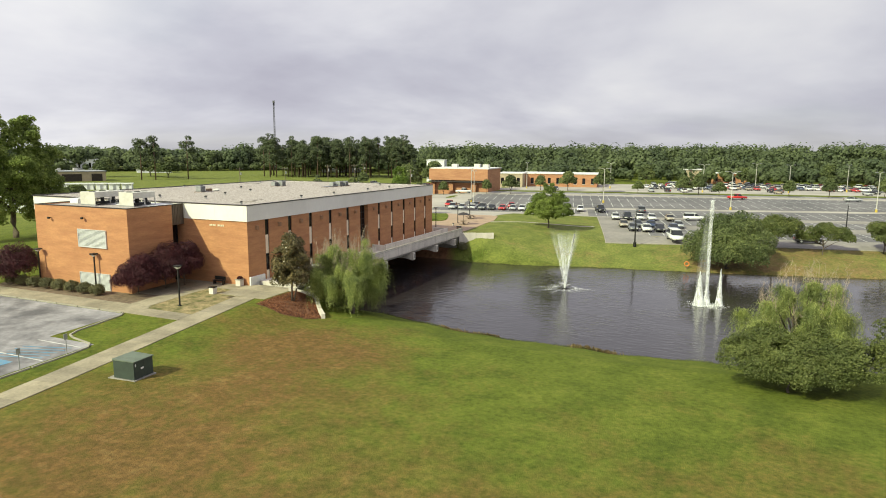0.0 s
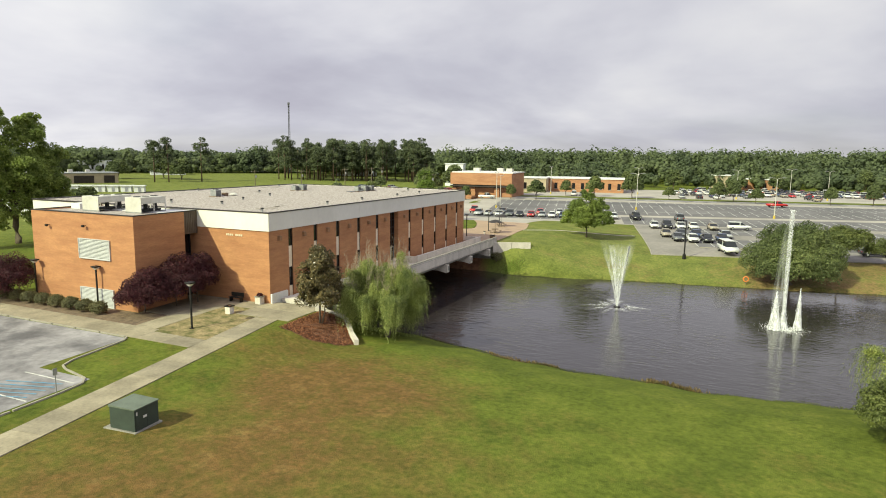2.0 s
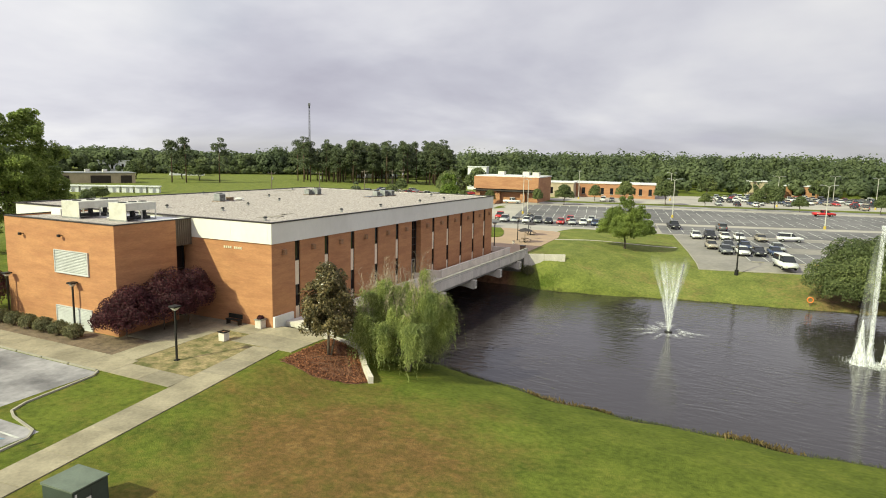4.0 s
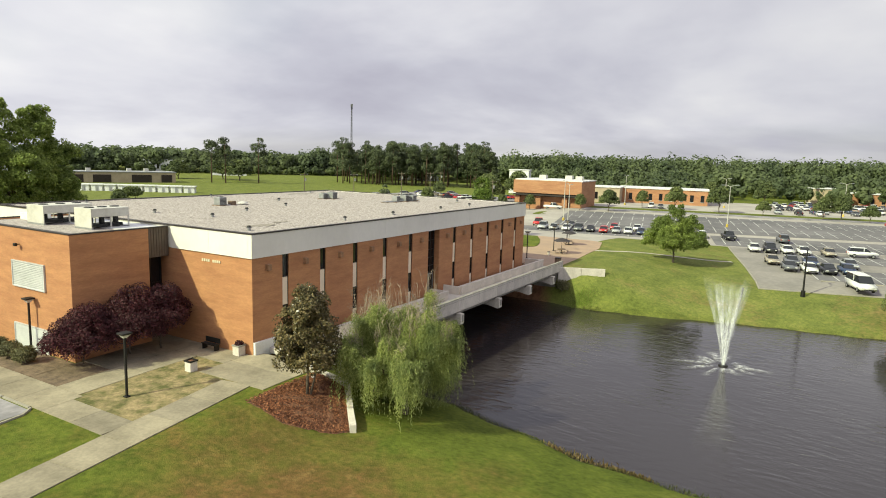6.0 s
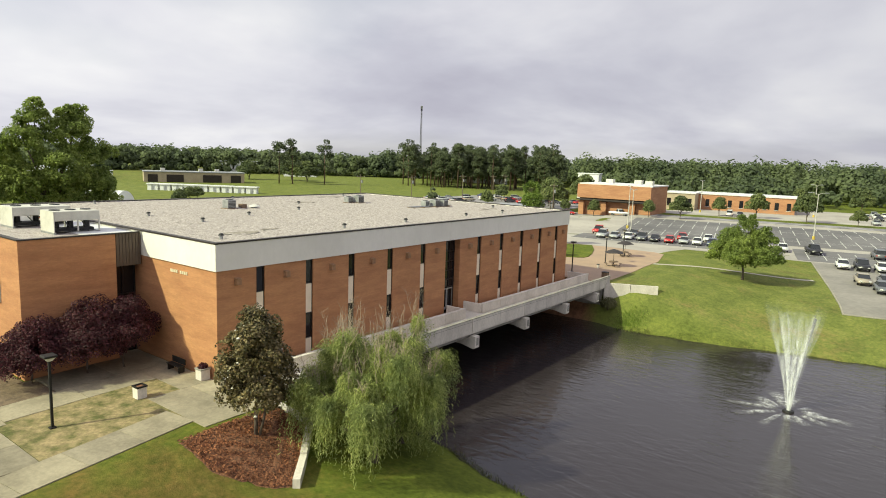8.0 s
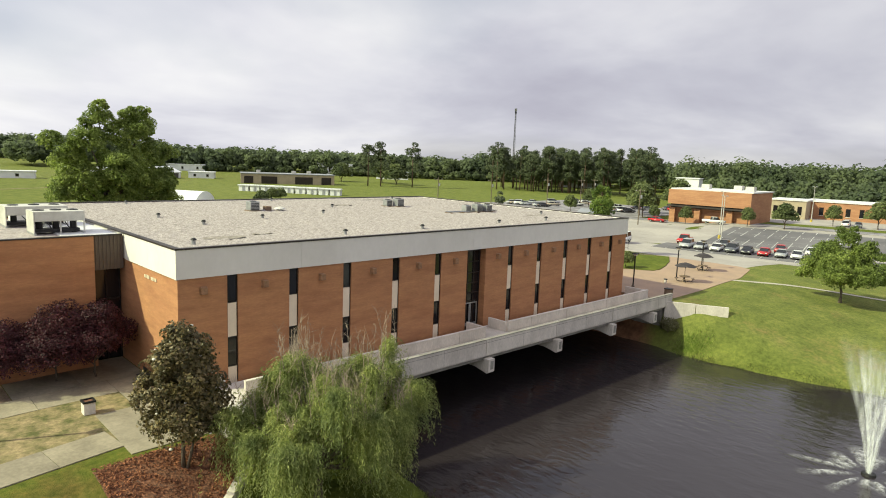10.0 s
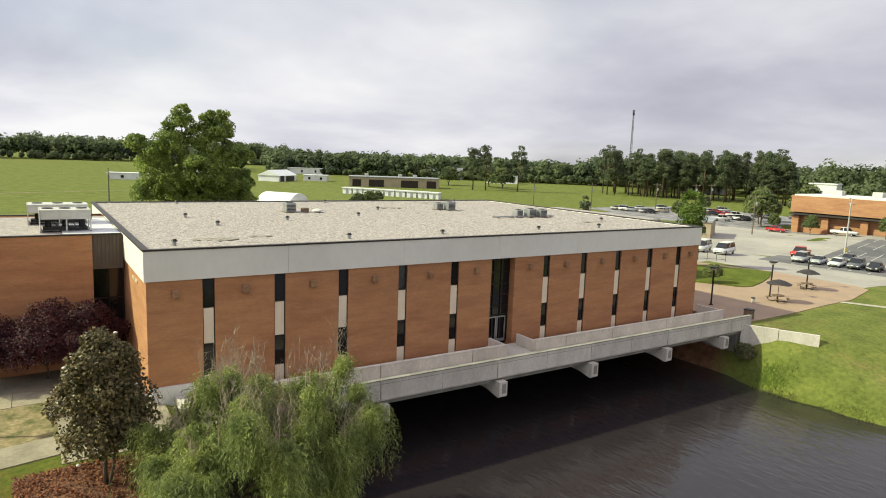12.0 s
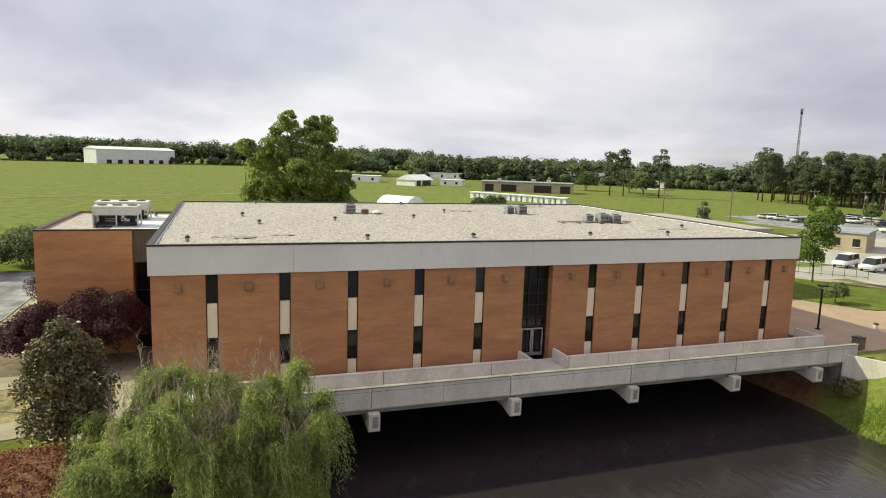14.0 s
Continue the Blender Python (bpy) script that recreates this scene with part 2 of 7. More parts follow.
GRASS = grass_mat()
WATER = water_mat()
BRICK = brick_mat("orange_brick", (0.495, 0.243, 0.116))
BRICK_FAR = brick_mat("far_orange_brick", (0.45, 0.235, 0.125))
BRICK_DARK = brick_mat("brown_brick", (0.26, 0.12, 0.06))
FASCIA = mat("painted_precast_fascia", (0.77, 0.74, 0.68), 0.85, second=(0.70, 0.67, 0.61), scale=0.22, fine=2.5, var=0.035, bump=0.05, stretch=(1, 1, 0.7))
CONCRETE = mat("weathered_concrete", (0.67, 0.61, 0.55), 0.9, second=(0.53, 0.48, 0.43), scale=0.7, fine=8, var=0.13, bump=0.15, stretch=(1, 1, 0.5), piece=0.06)
# darker mottled concrete; also stands in for shade on bridge caps and recesses
CONCRETE_DARK = mat("dark_concrete", (0.33, 0.31, 0.275), 0.92, second=(0.20, 0.185, 0.16), scale=0.7, fine=10, var=0.16, bump=0.2)
PAVING = mat("pavement_concrete", (0.33, 0.285, 0.21), 0.92, second=(0.215, 0.185, 0.135), scale=0.45, fine=5, var=0.16, bump=0.15, piece=0.16)
KERB = mat("kerb_concrete", (0.36, 0.33, 0.27), 0.9, scale=0.8, var=0.12)
ASPHALT = mat("worn_asphalt", (0.325, 0.305, 0.315), 0.95, second=(0.12, 0.112, 0.12), scale=0.26, fine=1.6, var=0.22, bump=0.1)
ASPHALT_DARK = mat("sealed_asphalt", (0.175, 0.165, 0.17), 0.95, second=(0.11, 0.105, 0.11), scale=0.07, fine=0.9, var=0.16, bump=0.1)
LOT_PALE = mat("pale_concrete_apron", (0.40, 0.365, 0.325), 0.95, second=(0.29, 0.265, 0.24), scale=0.08, fine=1.5, var=0.10, bump=0.05)
LOT_NEAR = mat("dusty_asphalt", (0.275, 0.25, 0.225), 0.95, second=(0.20, 0.185, 0.17), scale=0.12, fine=1.4, var=0.14, bump=0.05)
PAINT_WHITE = mat("road_paint_white", (0.62, 0.61, 0.58), 0.8, second=(0.42, 0.41, 0.39), scale=1.5, var=0.15, bump=0)
PAINT_BLUE = mat("road_paint_blue", (0.10, 0.26, 0.42), 0.8, second=(0.18, 0.26, 0.32), scale=2.0, var=0.2, bump=0)
PAINT_YELLOW = mat("kerb_paint_yellow", (0.62, 0.45, 0.08), 0.8, scale=2.0, var=0.15, bump=0)
PAVERS = mat("plaza_brick_pavers", (0.39, 0.27, 0.185), 0.92, second=(0.33, 0.235, 0.17), scale=0.4, fine=6, var=0.12, bump=0.1)
GRAVEL = mat("roof_gravel", (0.485, 0.43, 0.405), 0.97, second=(0.28, 0.24, 0.22), scale=4.5, fine=11.0, var=0.42, bump=1.0, bump_scale=11.0)
MEMBRANE = mat("white_roof_membrane", (0.72, 0.72, 0.72), 0.55, second=(0.58, 0.575, 0.56), scale=0.8, var=0.08, bump=0.05)
COPING = mat("dark_metal_coping", (0.055, 0.045, 0.04), 0.5, 0.3, scale=1.0, var=0.15, bump=0)
BRONZE = mat("dark_bronze_frame", (0.045, 0.034, 0.028), 0.45, 0.4, scale=1.0, var=0.15, bump=0)
PANEL = mat("cream_spandrel_panel", (0.86, 0.73, 0.56), 0.7, scale=0.8, var=0.05, bump=0.03)
RIBBED = mat("brown_metal_siding", (0.14, 0.105, 0.08), 0.55, 0.2, scale=1.0, var=0.12, bump=0)
WINDOW = glass_mat("dark_window_glass", (0.012, 0.012, 0.014))
WHITE_PAINT = mat("white_paint", (0.74, 0.73, 0.70), 0.6, second=(0.64, 0.63, 0.60), scale=1.0, var=0.07, bump=0.05)
LOUVRE = mat("white_louvre_metal", (0.56, 0.56, 0.56), 0.5, 0.1, scale=1.0, var=0.08, bump=0)
UNIT = mat("air_unit_casing", (0.62, 0.60, 0.54), 0.55, 0.1, second=(0.50, 0.48, 0.43), scale=1.2, var=0.08, bump=0.03)
MACHINE = mat("dark_machinery", (0.05, 0.05, 0.05), 0.6, 0.4, scale=3.0, var=0.2, bump=0)
GALV = mat("galvanised_metal", (0.42, 0.43, 0.43), 0.45, 0.6, scale=2.0, var=0.15, bump=0)
BLACK_METAL = mat("black_painted_metal", (0.02, 0.019, 0.018), 0.5, 0.2, scale=2.0, var=0.2, bump=0)
BOX_GREEN = mat("dark_green_enamel", (0.055, 0.075, 0.062), 0.5, 0.1, second=(0.045, 0.058, 0.05), scale=1.5, var=0.1, bump=0.03)
BOX_TOP = mat("faded_green_enamel", (0.15, 0.18, 0.14), 0.6, 0.1, scale=1.5, var=0.12, bump=0.03)
MULCH = mat("pine_bark_mulch", (0.29, 0.13, 0.07), 0.97, second=(0.085, 0.045, 0.03), scale=6.5, fine=15.0, var=0.55, bump=1.0, bump_scale=12.0)
BED_SOIL = mat("dry_brown_bed_soil", (0.21, 0.15, 0.10), 0.97, second=(0.12, 0.085, 0.058), scale=1.6, fine=7.0, var=0.3, bump=0.8, bump_scale=9.0)
SANDY = mat("sandy_worn_lawn", (0.315, 0.24, 0.125), 0.97, second=(0.095, 0.098, 0.028), scale=1.0, fine=5.0, var=0.34, bump=0.4, bump_scale=8.0)
BARK = mat("grey_brown_bark", (0.16, 0.125, 0.095), 0.95, scale=3.0, fine=20, var=0.25, bump=0.5, stretch=(3, 3, 0.7))
BARK_RED = mat("pine_bark", (0.17, 0.11, 0.08), 0.95, scale=2.0, var=0.25, bump=0.3)
WOOD = mat("weathered_timber", (0.22, 0.15, 0.10), 0.85, scale=3.0, var=0.2, bump=0.1)
POLE_WOOD = mat("utility_pole_timber", (0.20, 0.16, 0.12), 0.9, scale=2.0, var=0.2, bump=0.1)
PATH_PALE = mat("pale_path_concrete", (0.46, 0.42, 0.34), 0.9, second=(0.38, 0.345, 0.28), scale=0.6, var=0.1, bump=0.05)
POLE_PALE = mat("pale_lamp_post", (0.55, 0.53, 0.48), 0.6, 0.1, scale=1.0, var=0.1, bump=0)
LETTER = mat("cream_letters", (0.72, 0.64, 0.46), 0.6, scale=3.0, var=0.05, bump=0)
TIN = mat("white_sheet_metal", (0.80, 0.80, 0.80), 0.5, 0.05, second=(0.70, 0.71, 0.72), scale=0.3, var=0.08, bump=0)
TIN_GREY = mat("grey_sheet_metal", (0.34, 0.35, 0.37), 0.6, 0.1, scale=0.3, var=0.1, bump=0)
TAN_WALL = mat("tan_block_wall", (0.44, 0.36, 0.25), 0.9, scale=0.4, var=0.1, bump=0)
RUBBER = mat("tyre_rubber", (0.02, 0.02, 0.02), 0.9, scale=4.0, var=0.2, bump=0)
LIGHT_GLASS = mat("pale_lens", (0.65, 0.65, 0.62), 0.3, scale=4.0, var=0.05, bump=0)
LEAF_BROAD = leaf_mat("broad_leaves", (0.085, 0.145, 0.028), (0.26, 0.345, 0.075), 0.45)
LEAF_SHADE = leaf_mat("shade_tree_leaves", (0.145, 0.20, 0.05), (0.38, 0.46, 0.13), 0.55, patch=0.2, swing=0.3)
LEAF_OAK = leaf_mat("oak_leaves", (0.08, 0.108, 0.042), (0.20, 0.235, 0.095), 0.35, patch=0.12, swing=0.35)
LEAF_WILLOW = leaf_mat("willow_leaves", (0.15, 0.20, 0.055), (0.48, 0.52, 0.20), 0.5, patch=0.7, swing=0.34)
LEAF_MAGNOLIA = leaf_mat("magnolia_leaves", (0.045, 0.045, 0.018), (0.235, 0.18, 0.085), 0.2, 0.4)
LEAF_MAPLE = leaf_mat("red_maple_leaves", (0.03, 0.011, 0.014), (0.11, 0.03, 0.04), 0.3)
LEAF_PINE = leaf_mat("pine_needles", (0.07, 0.09, 0.05), (0.16, 0.19, 0.10), 0.3)
# far foliage lightened and greyed: distance haze is put into the leaf colour
LEAF_HAZED = leaf_mat("hazed_forest_leaves", (0.115, 0.15, 0.078), (0.16, 0.198, 0.10), 0.5, patch=0.05, swing=0.34)
LEAF_HEDGE = leaf_mat("clipped_hedge_leaves", (0.09, 0.09, 0.042), (0.21, 0.20, 0.10), 0.3)
LEAF_MYRTLE = leaf_mat("crape_myrtle_leaves", (0.085, 0.11, 0.032), (0.20, 0.225, 0.08), 0.4)
BLOSSOM = mat("white_blossom", (0.78, 0.75, 0.66), 0.7, scale=5.0, var=0.05, bump=0)
TWIG = mat("bare_twigs", (0.42, 0.33, 0.25), 0.9, scale=5.0, var=0.15, bump=0)
MAST_STEEL = mat("weathered_mast_steel", (0.10, 0.10, 0.11), 0.6, 0.3, scale=0.5, var=0.15, bump=0)

# ---- building tools ----
def mesh_ob(name, bm, material, smooth=False):
    me = bpy.data.meshes.new(name)
    bm.normal_update()
    bm.to_mesh(me)
    bm.free()
    for mt in material if isinstance(material, (list, tuple)) else [material]:
        me.materials.append(mt)
    if smooth:
        me.polygons.foreach_set("use_smooth", [True] * len(me.polygons))
    return new(name, me)


def part(name, bm, material, parent, label="", smooth=False):
    ob = mesh_ob(name, bm, material, smooth)
    ob.parent = parent
    if label:
        ob["label"] = label
    return ob


def thing(name, label, category, at=(0, 0, 0), turn=0.0, group="", kind=""):
    e = new(name)
    e.empty_display_size = 0.2
    e.matrix_basis = pose(*at, 0, 0, turn)
    return tagged(e, label, category, group, kind)


def box(bm, x0, x1, y0, y1, z0, z1, bevel=0.0):
    r = bmesh.ops.create_cube(bm, size=1.0, matrix=Matrix.Translation(((x0 + x1) / 2, (y0 + y1) / 2, (z0 + z1) / 2)) @ Matrix.Diagonal((abs(x1 - x0), abs(y1 - y0), abs(z1 - z0), 1)))
    if bevel:
        edges = {e for v in r["verts"] for e in v.link_edges}
        bmesh.ops.bevel(bm, geom=list(edges), offset=bevel, segments=1, affect="EDGES")
    return bm


def boxed(*args, **kw):
    return box(bmesh.new(), *args, **kw)


def tube(bm, pts, radii, seg=8):
    """A tapered round tube along a line of points."""
    rings = []
    for k, p in enumerate(pts):
        p = Vector(p)
        a, b = Vector(pts[max(k - 1, 0)]), Vector(pts[min(k + 1, len(pts) - 1)])
        q = (b - a).to_track_quat("Z", "Y")
        rings.append([bm.verts.new(p + q @ Vector((radii[k] * math.cos(2 * math.pi * i / seg), radii[k] * math.sin(2 * math.pi * i / seg), 0))) for i in range(seg)])
    for r0, r1 in zip(rings, rings[1:]):
        for i in range(seg):
            bm.faces.new((r0[i], r0[(i + 1) % seg], r1[(i + 1) % seg], r1[i]))
    bm.faces.new(list(reversed(rings[0])))
    bm.faces.new(rings[-1])
    return bm


def tubed(*args, **kw):
    return tube(bmesh.new(), *args, **kw)


def prism(bm, outline, z0, z1):
    """An upright prism over a flat outline (counter-clockwise)."""
    lo = [bm.verts.new((x, y, z0)) for x, y in outline]
    hi = [bm.verts.new((x, y, z1)) for x, y in outline]
    n = len(outline)
    for i in range(n):
        bm.faces.new((lo[i], lo[(i + 1) % n], hi[(i + 1) % n], hi[i]))
    bm.faces.new(hi)
    bm.faces.new(list(reversed(lo)))
    return bm


def smoothstep(a, b, x):
    t = np.clip((np.asarray(x, float) - a) / (b - a), 0, 1)
    return t * t * (3 - 2 * t)


# ---- the ground: one height for every place ----
WATER_Z = -4.1
POND = [(-79, 64.5), (-60, 64), (-44, 64), (-36.0, 63.3), (-29.0, 61.1), (-21.6, 59.3), (-14.2, 59.3), (-8.6, 58.8), (1.1, 59.7), (12, 62.3), (30, 65), (60, 71), (95, 81),
        (100, 108), (80, 125), (50, 120), (25.2, 114.8), (9.7, 111.2), (-3.4, 108.6), (-13.5, 107.2), (-24.4, 104.9), (-30.5, 103.4), (-36.0, 102.2), (-39.5, 102.2), (-42.6, 103.6), (-47, 103.6), (-60, 102.5), (-79, 102)]


def pond_distance(x, y):
    """Metres to the water's edge: above nought on land, below it in the pond."""
    x, y = np.asarray(x, float), np.asarray(y, float)
    best = np.full(x.shape, 1e9)
    inside = np.zeros(x.shape, bool)
    n = len(POND)
    for i in range(n):
        (x0, y0), (x1, y1) = POND[i], POND[(i + 1) % n]
        dx, dy = x1 - x0, y1 - y0
        t = np.clip(((x - x0) * dx + (y - y0) * dy) / (dx * dx + dy * dy), 0, 1)
        best = np.minimum(best, np.hypot(x - x0 - t * dx, y - y0 - t * dy))
        cross = (y0 > y) != (y1 > y)
        with np.errstate(divide="ignore", invalid="ignore"):
            inside ^= cross & (x < (x1 - x0) * (y - y0) / (y1 - y0 if y1 != y0 else 1e-9) + x0)
    return np.where(inside, -best, best)


def height(x, y):
    x, y = np.asarray(x, float), np.asarray(y, float)
    d = pond_distance(x, y)
    wob = 0.35 * np.sin(x * 0.9 + 1.3 * np.sin(y * 0.5)) * np.cos(y * 0.8 + x * 0.3)
    d = d + wob * smoothstep(6, 0, np.abs(d))
    near = np.interp(d, [-6, -1.5, 0, 0.5, 4, 10, 20, 34, 60], [-5.6, -4.8, -4.12, -3.8, -2.85, -1.6, -0.95, -0.55, -0.5])
    far = np.interp(d, [-6, -1.5, 0, 0.4, 3.6, 9, 15, 26], [-5.6, -4.8, -4.12, -3.8, -3.05, -1.85, -1.0, -0.7])
    shelf = -0.03 * np.clip(50 - y, 0, 27) + 0.05
    west = smoothstep(-36.5, -42, x) * smoothstep(58, 55.2, y)
    near = near * (1 - west) + shelf * west
    plaza = smoothstep(-24, -40, x) * smoothstep(165, 138, y) * smoothstep(102.6, 106.2, y)
    far = far + 1.5 * smoothstep(150, 215, y)
    # the bank steps up behind the wing wall
    behind = y - 104.6 - 0.53 * np.clip(x + 42.7, 0, 12)
    reach = 0.55 + 0.7 * np.clip(x + 37, 0, 10)
    level = -0.55 + 0.97 * smoothstep(-1, 1, behind / reach)
    far = far * (1 - plaza) + level * plaza
    side = smoothstep(72, 92, y)
    z = near * (1 - side) + far * side
    out = smoothstep(-80, -92, x)
    hill = -0.25 + 0.9 * smoothstep(-112, -230, x) + 2.3 * smoothstep(-300, -560, x)
    return z * (1 - out) + hill * out


def gz(x, y):
    return float(height(x, y))


def spaced(lo, hi, step, reach):
    mid = list(np.arange(lo, hi + 0.01, step))
    a, s, left = lo, step, []
    while a > -reach:
        s *= 1.35
        a -= s
        left.append(a)
    a, s, right = hi, step, []
    while a < reach:
        s *= 1.35
        a += s
        right.append(a)
    return np.array(left[::-1] + mid + right)


def grid_mesh(name, xs, ys, zf, material):
    X, Y = np.meshgrid(xs, ys, indexing="ij")
    Z = zf(X, Y)
    co = np.stack([X, Y, Z], -1).reshape(-1, 3)
    nx, ny = len(xs), len(ys)
    idx = np.arange(nx * ny).reshape(nx, ny)
    faces = np.stack([idx[:-1, :-1], idx[1:, :-1], idx[1:, 1:], idx[:-1, 1:]], -1).reshape(-1, 4)
    me = quads(name, co, faces)
    me.materials.append(material)
    me.polygons.foreach_set("use_smooth", [True] * len(me.polygons))
    return new(name, me), X.reshape(-1), Y.reshape(-1)


def quads(name, co, faces):
    """A mesh from arrays: co (n, 3) and faces (m, 4)."""
    me = bpy.data.meshes.new(name)
    me.vertices.add(len(co))
    me.vertices.foreach_set("co", np.asarray(co, np.float32).ravel())
    m = len(faces)
    me.loops.add(m * 4)
    me.loops.foreach_set("vertex_index", np.asarray(faces, np.int32).ravel())
    me.polygons.add(m)
    me.polygons.foreach_set("loop_start", np.arange(m, dtype=np.int32) * 4)
    me.polygons.foreach_set("use_smooth", [False] * m)
    me.update(calc_edges=True)
    return me


def laid(name, x0, x1, y0, y1, up, material, label, category, step=2.0, turn=0.0, kind="structure", parent=None, thick=0.25):
    """A slab of paving that follows the ground, its edge turned down into the soil."""
    nx, ny = max(2, int(abs(x1 - x0) / step) + 1), max(2, int(abs(y1 - y0) / step) + 1)
    xs, ys = np.linspace(x0, x1, nx), np.linspace(y0, y1, ny)
    xs, ys = np.concatenate([[x0], xs, [x1]]), np.concatenate([[y0], ys, [y1]])
    cx, cy, c, s = (x0 + x1) / 2, (y0 + y1) / 2, math.cos(radians(turn)), math.sin(radians(turn))
    X, Y = np.meshgrid(xs, ys, indexing="ij")
    XR, YR = cx + (X - cx) * c - (Y - cy) * s, cy + (X - cx) * s + (Y - cy) * c
    Z = height(XR, YR) + up
    Z[0, :] -= thick
    Z[-1, :] -= thick
    Z[1:-1, 0] -= thick
    Z[1:-1, -1] -= thick
    idx = np.arange(X.size).reshape(X.shape)
    faces = np.stack([idx[:-1, :-1], idx[1:, :-1], idx[1:, 1:], idx[:-1, 1:]], -1).reshape(-1, 4)
    me = quads(name, np.stack([XR, YR, Z], -1).reshape(-1, 3), faces)
    me.materials.append(material)
    ob = new(name, me)
    if parent:
        ob.parent = parent
        return ob
    return tagged(ob, label, category, kind=kind)

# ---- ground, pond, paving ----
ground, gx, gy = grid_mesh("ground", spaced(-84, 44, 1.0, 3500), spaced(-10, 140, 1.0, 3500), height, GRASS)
tagged(ground, "mown lawn, lush green with dry straw-brown patches", "lawn", kind="structure")
DRY_SPOTS = ((-27, 27, 11, 0.50), (-30, 40, 8, 0.52), (-36, 18, 9, 0.40), (-15, 18, 8, 0.26), (-24, 12, 9, 0.44), (2, 34, 10, 0.10), (0, 18, 10, 0.34), (9, 24, 9, 0.34), (-8, 14, 8, 0.24), (-35, 46, 8, 0.34), (-24, 50, 7, 0.22), (20, 112, 22, 0.40), (2, 110, 8, 0.30))


def dry_at(px, py):
    """How dry the lawn is at a place."""
    d = 0.16 + 0 * px
    for bx, by, br, amount in DRY_SPOTS:
        d = d + amount * np.exp(-((px - bx) ** 2 + (py - by) ** 2) / (br * br))
    band = np.exp(-((pond_distance(px, py) - 6) / 9.0) ** 2) * (py < 75) * (px > -34)
    return d - 0.30 * band + 0.10 * np.exp(-((px + 48) ** 2 + (py - 36) ** 2) / 40.0) - 0.14 * smoothstep(-95, -130, px) + 0.24 * smoothstep(-230, -330, px) * (0.6 + 0.4 * np.sin(px * 0.021 + py * 0.013))


dry = dry_at(gx, gy)
attr = ground.data.attributes.new("dry", "FLOAT", "POINT")
attr.data.foreach_set("value", dry.astype(np.float32))
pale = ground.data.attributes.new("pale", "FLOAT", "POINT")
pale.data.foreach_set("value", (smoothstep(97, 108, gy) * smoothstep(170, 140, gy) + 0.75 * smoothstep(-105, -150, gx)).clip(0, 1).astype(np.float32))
clay = ground.data.attributes.new("clay", "FLOAT", "POINT")
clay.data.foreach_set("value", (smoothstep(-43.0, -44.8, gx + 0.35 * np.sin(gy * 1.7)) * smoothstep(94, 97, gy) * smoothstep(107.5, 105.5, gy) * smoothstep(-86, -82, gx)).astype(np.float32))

water = tagged(new("water", quads("water", [(-80, 55, WATER_Z), (104, 55, WATER_Z), (104, 126, WATER_Z), (-80, 126, WATER_Z)], [(0, 1, 2, 3)])), "dark rippled pond water mirroring the cloudy sky", "pond", kind="structure")
water.data.materials.append(WATER)

# walks beside the near building: slabs with open joints
walk_main = thing("pavement_walk", "pale concrete walk of cast slabs, stained, beside the lawn", "pavement", kind="structure")
y = 47.98
while y > -14:
    x = -44.7 + 0.12 * (48 - y)
    laid("slab", x - 1.2, x + 1.2, y - 1.495, y + 1.495, 0.055, PAVING, "", "", parent=walk_main, step=3.0, thick=0.12, turn=6.84)
    y -= 3.0
laid("slab", -48.6, -42.5, 49.56, 52.4, 0.05, PAVING, "", "", parent=walk_main, step=3.0, thick=0.12)
laid("slab", -48.6, -42.5, 52.43, 55.0, 0.05, PAVING, "", "", parent=walk_main, step=3.0, thick=0.12)
walk_cross = thing("pavement_cross_walk", "pale concrete walk along the car park kerb", "pavement", kind="structure")
x = -45.1
while x > -92:
    laid("slab", x - 2.97, x, 40.4, 42.3 if x > -50 else 42.9, 0.05, PAVING, "", "", parent=walk_cross, step=3.0, thick=0.12)
    x -= 3.0
court = thing("pavement_court", "shaded concrete forecourt before the recessed entrance", "pavement", kind="structure")
for cx0, cx1, cy0, cy1 in ((-54.0, -51.53, 42.93, 47.4), (-54.0, -51.53, 47.43, 51.7), (-54.0, -48.63, 51.73, 54.1), (-57.38, -54.03, 46.6, 50.3), (-58.6, -54.03, 50.33, 54.1)):
    laid("slab", cx0, cx1, cy0, cy1, 0.05, PAVING, "", "", parent=court, step=3.0, thick=0.12)
laid("worn_lawn", -51.5, -44.53, 42.35, 51.7, 0.03, SANDY, "sandy worn patch of lawn between the walks", "lawn")
laid("mulch_bed", -57.2, -54.03, 42.95, 46.55, 0.045, BED_SOIL, "dry brown mulch bed under the red maples", "mulch bed")
laid("hedge_bed", -76, -57.25, 42.95, 45.95, 0.045, BED_SOIL, "dry brown mulch bed along the brick wall", "mulch bed")
laid("car_park_near", -95, -46.2, -14, 32.6, 0.012, ASPHALT, "worn grey asphalt car park with pale patches", "car park", step=4)
laid("car_park_arm", -95, -51.6, 32.6, 40.1, 0.016, ASPHALT, "worn grey asphalt car park with pale patches", "car park", step=4)


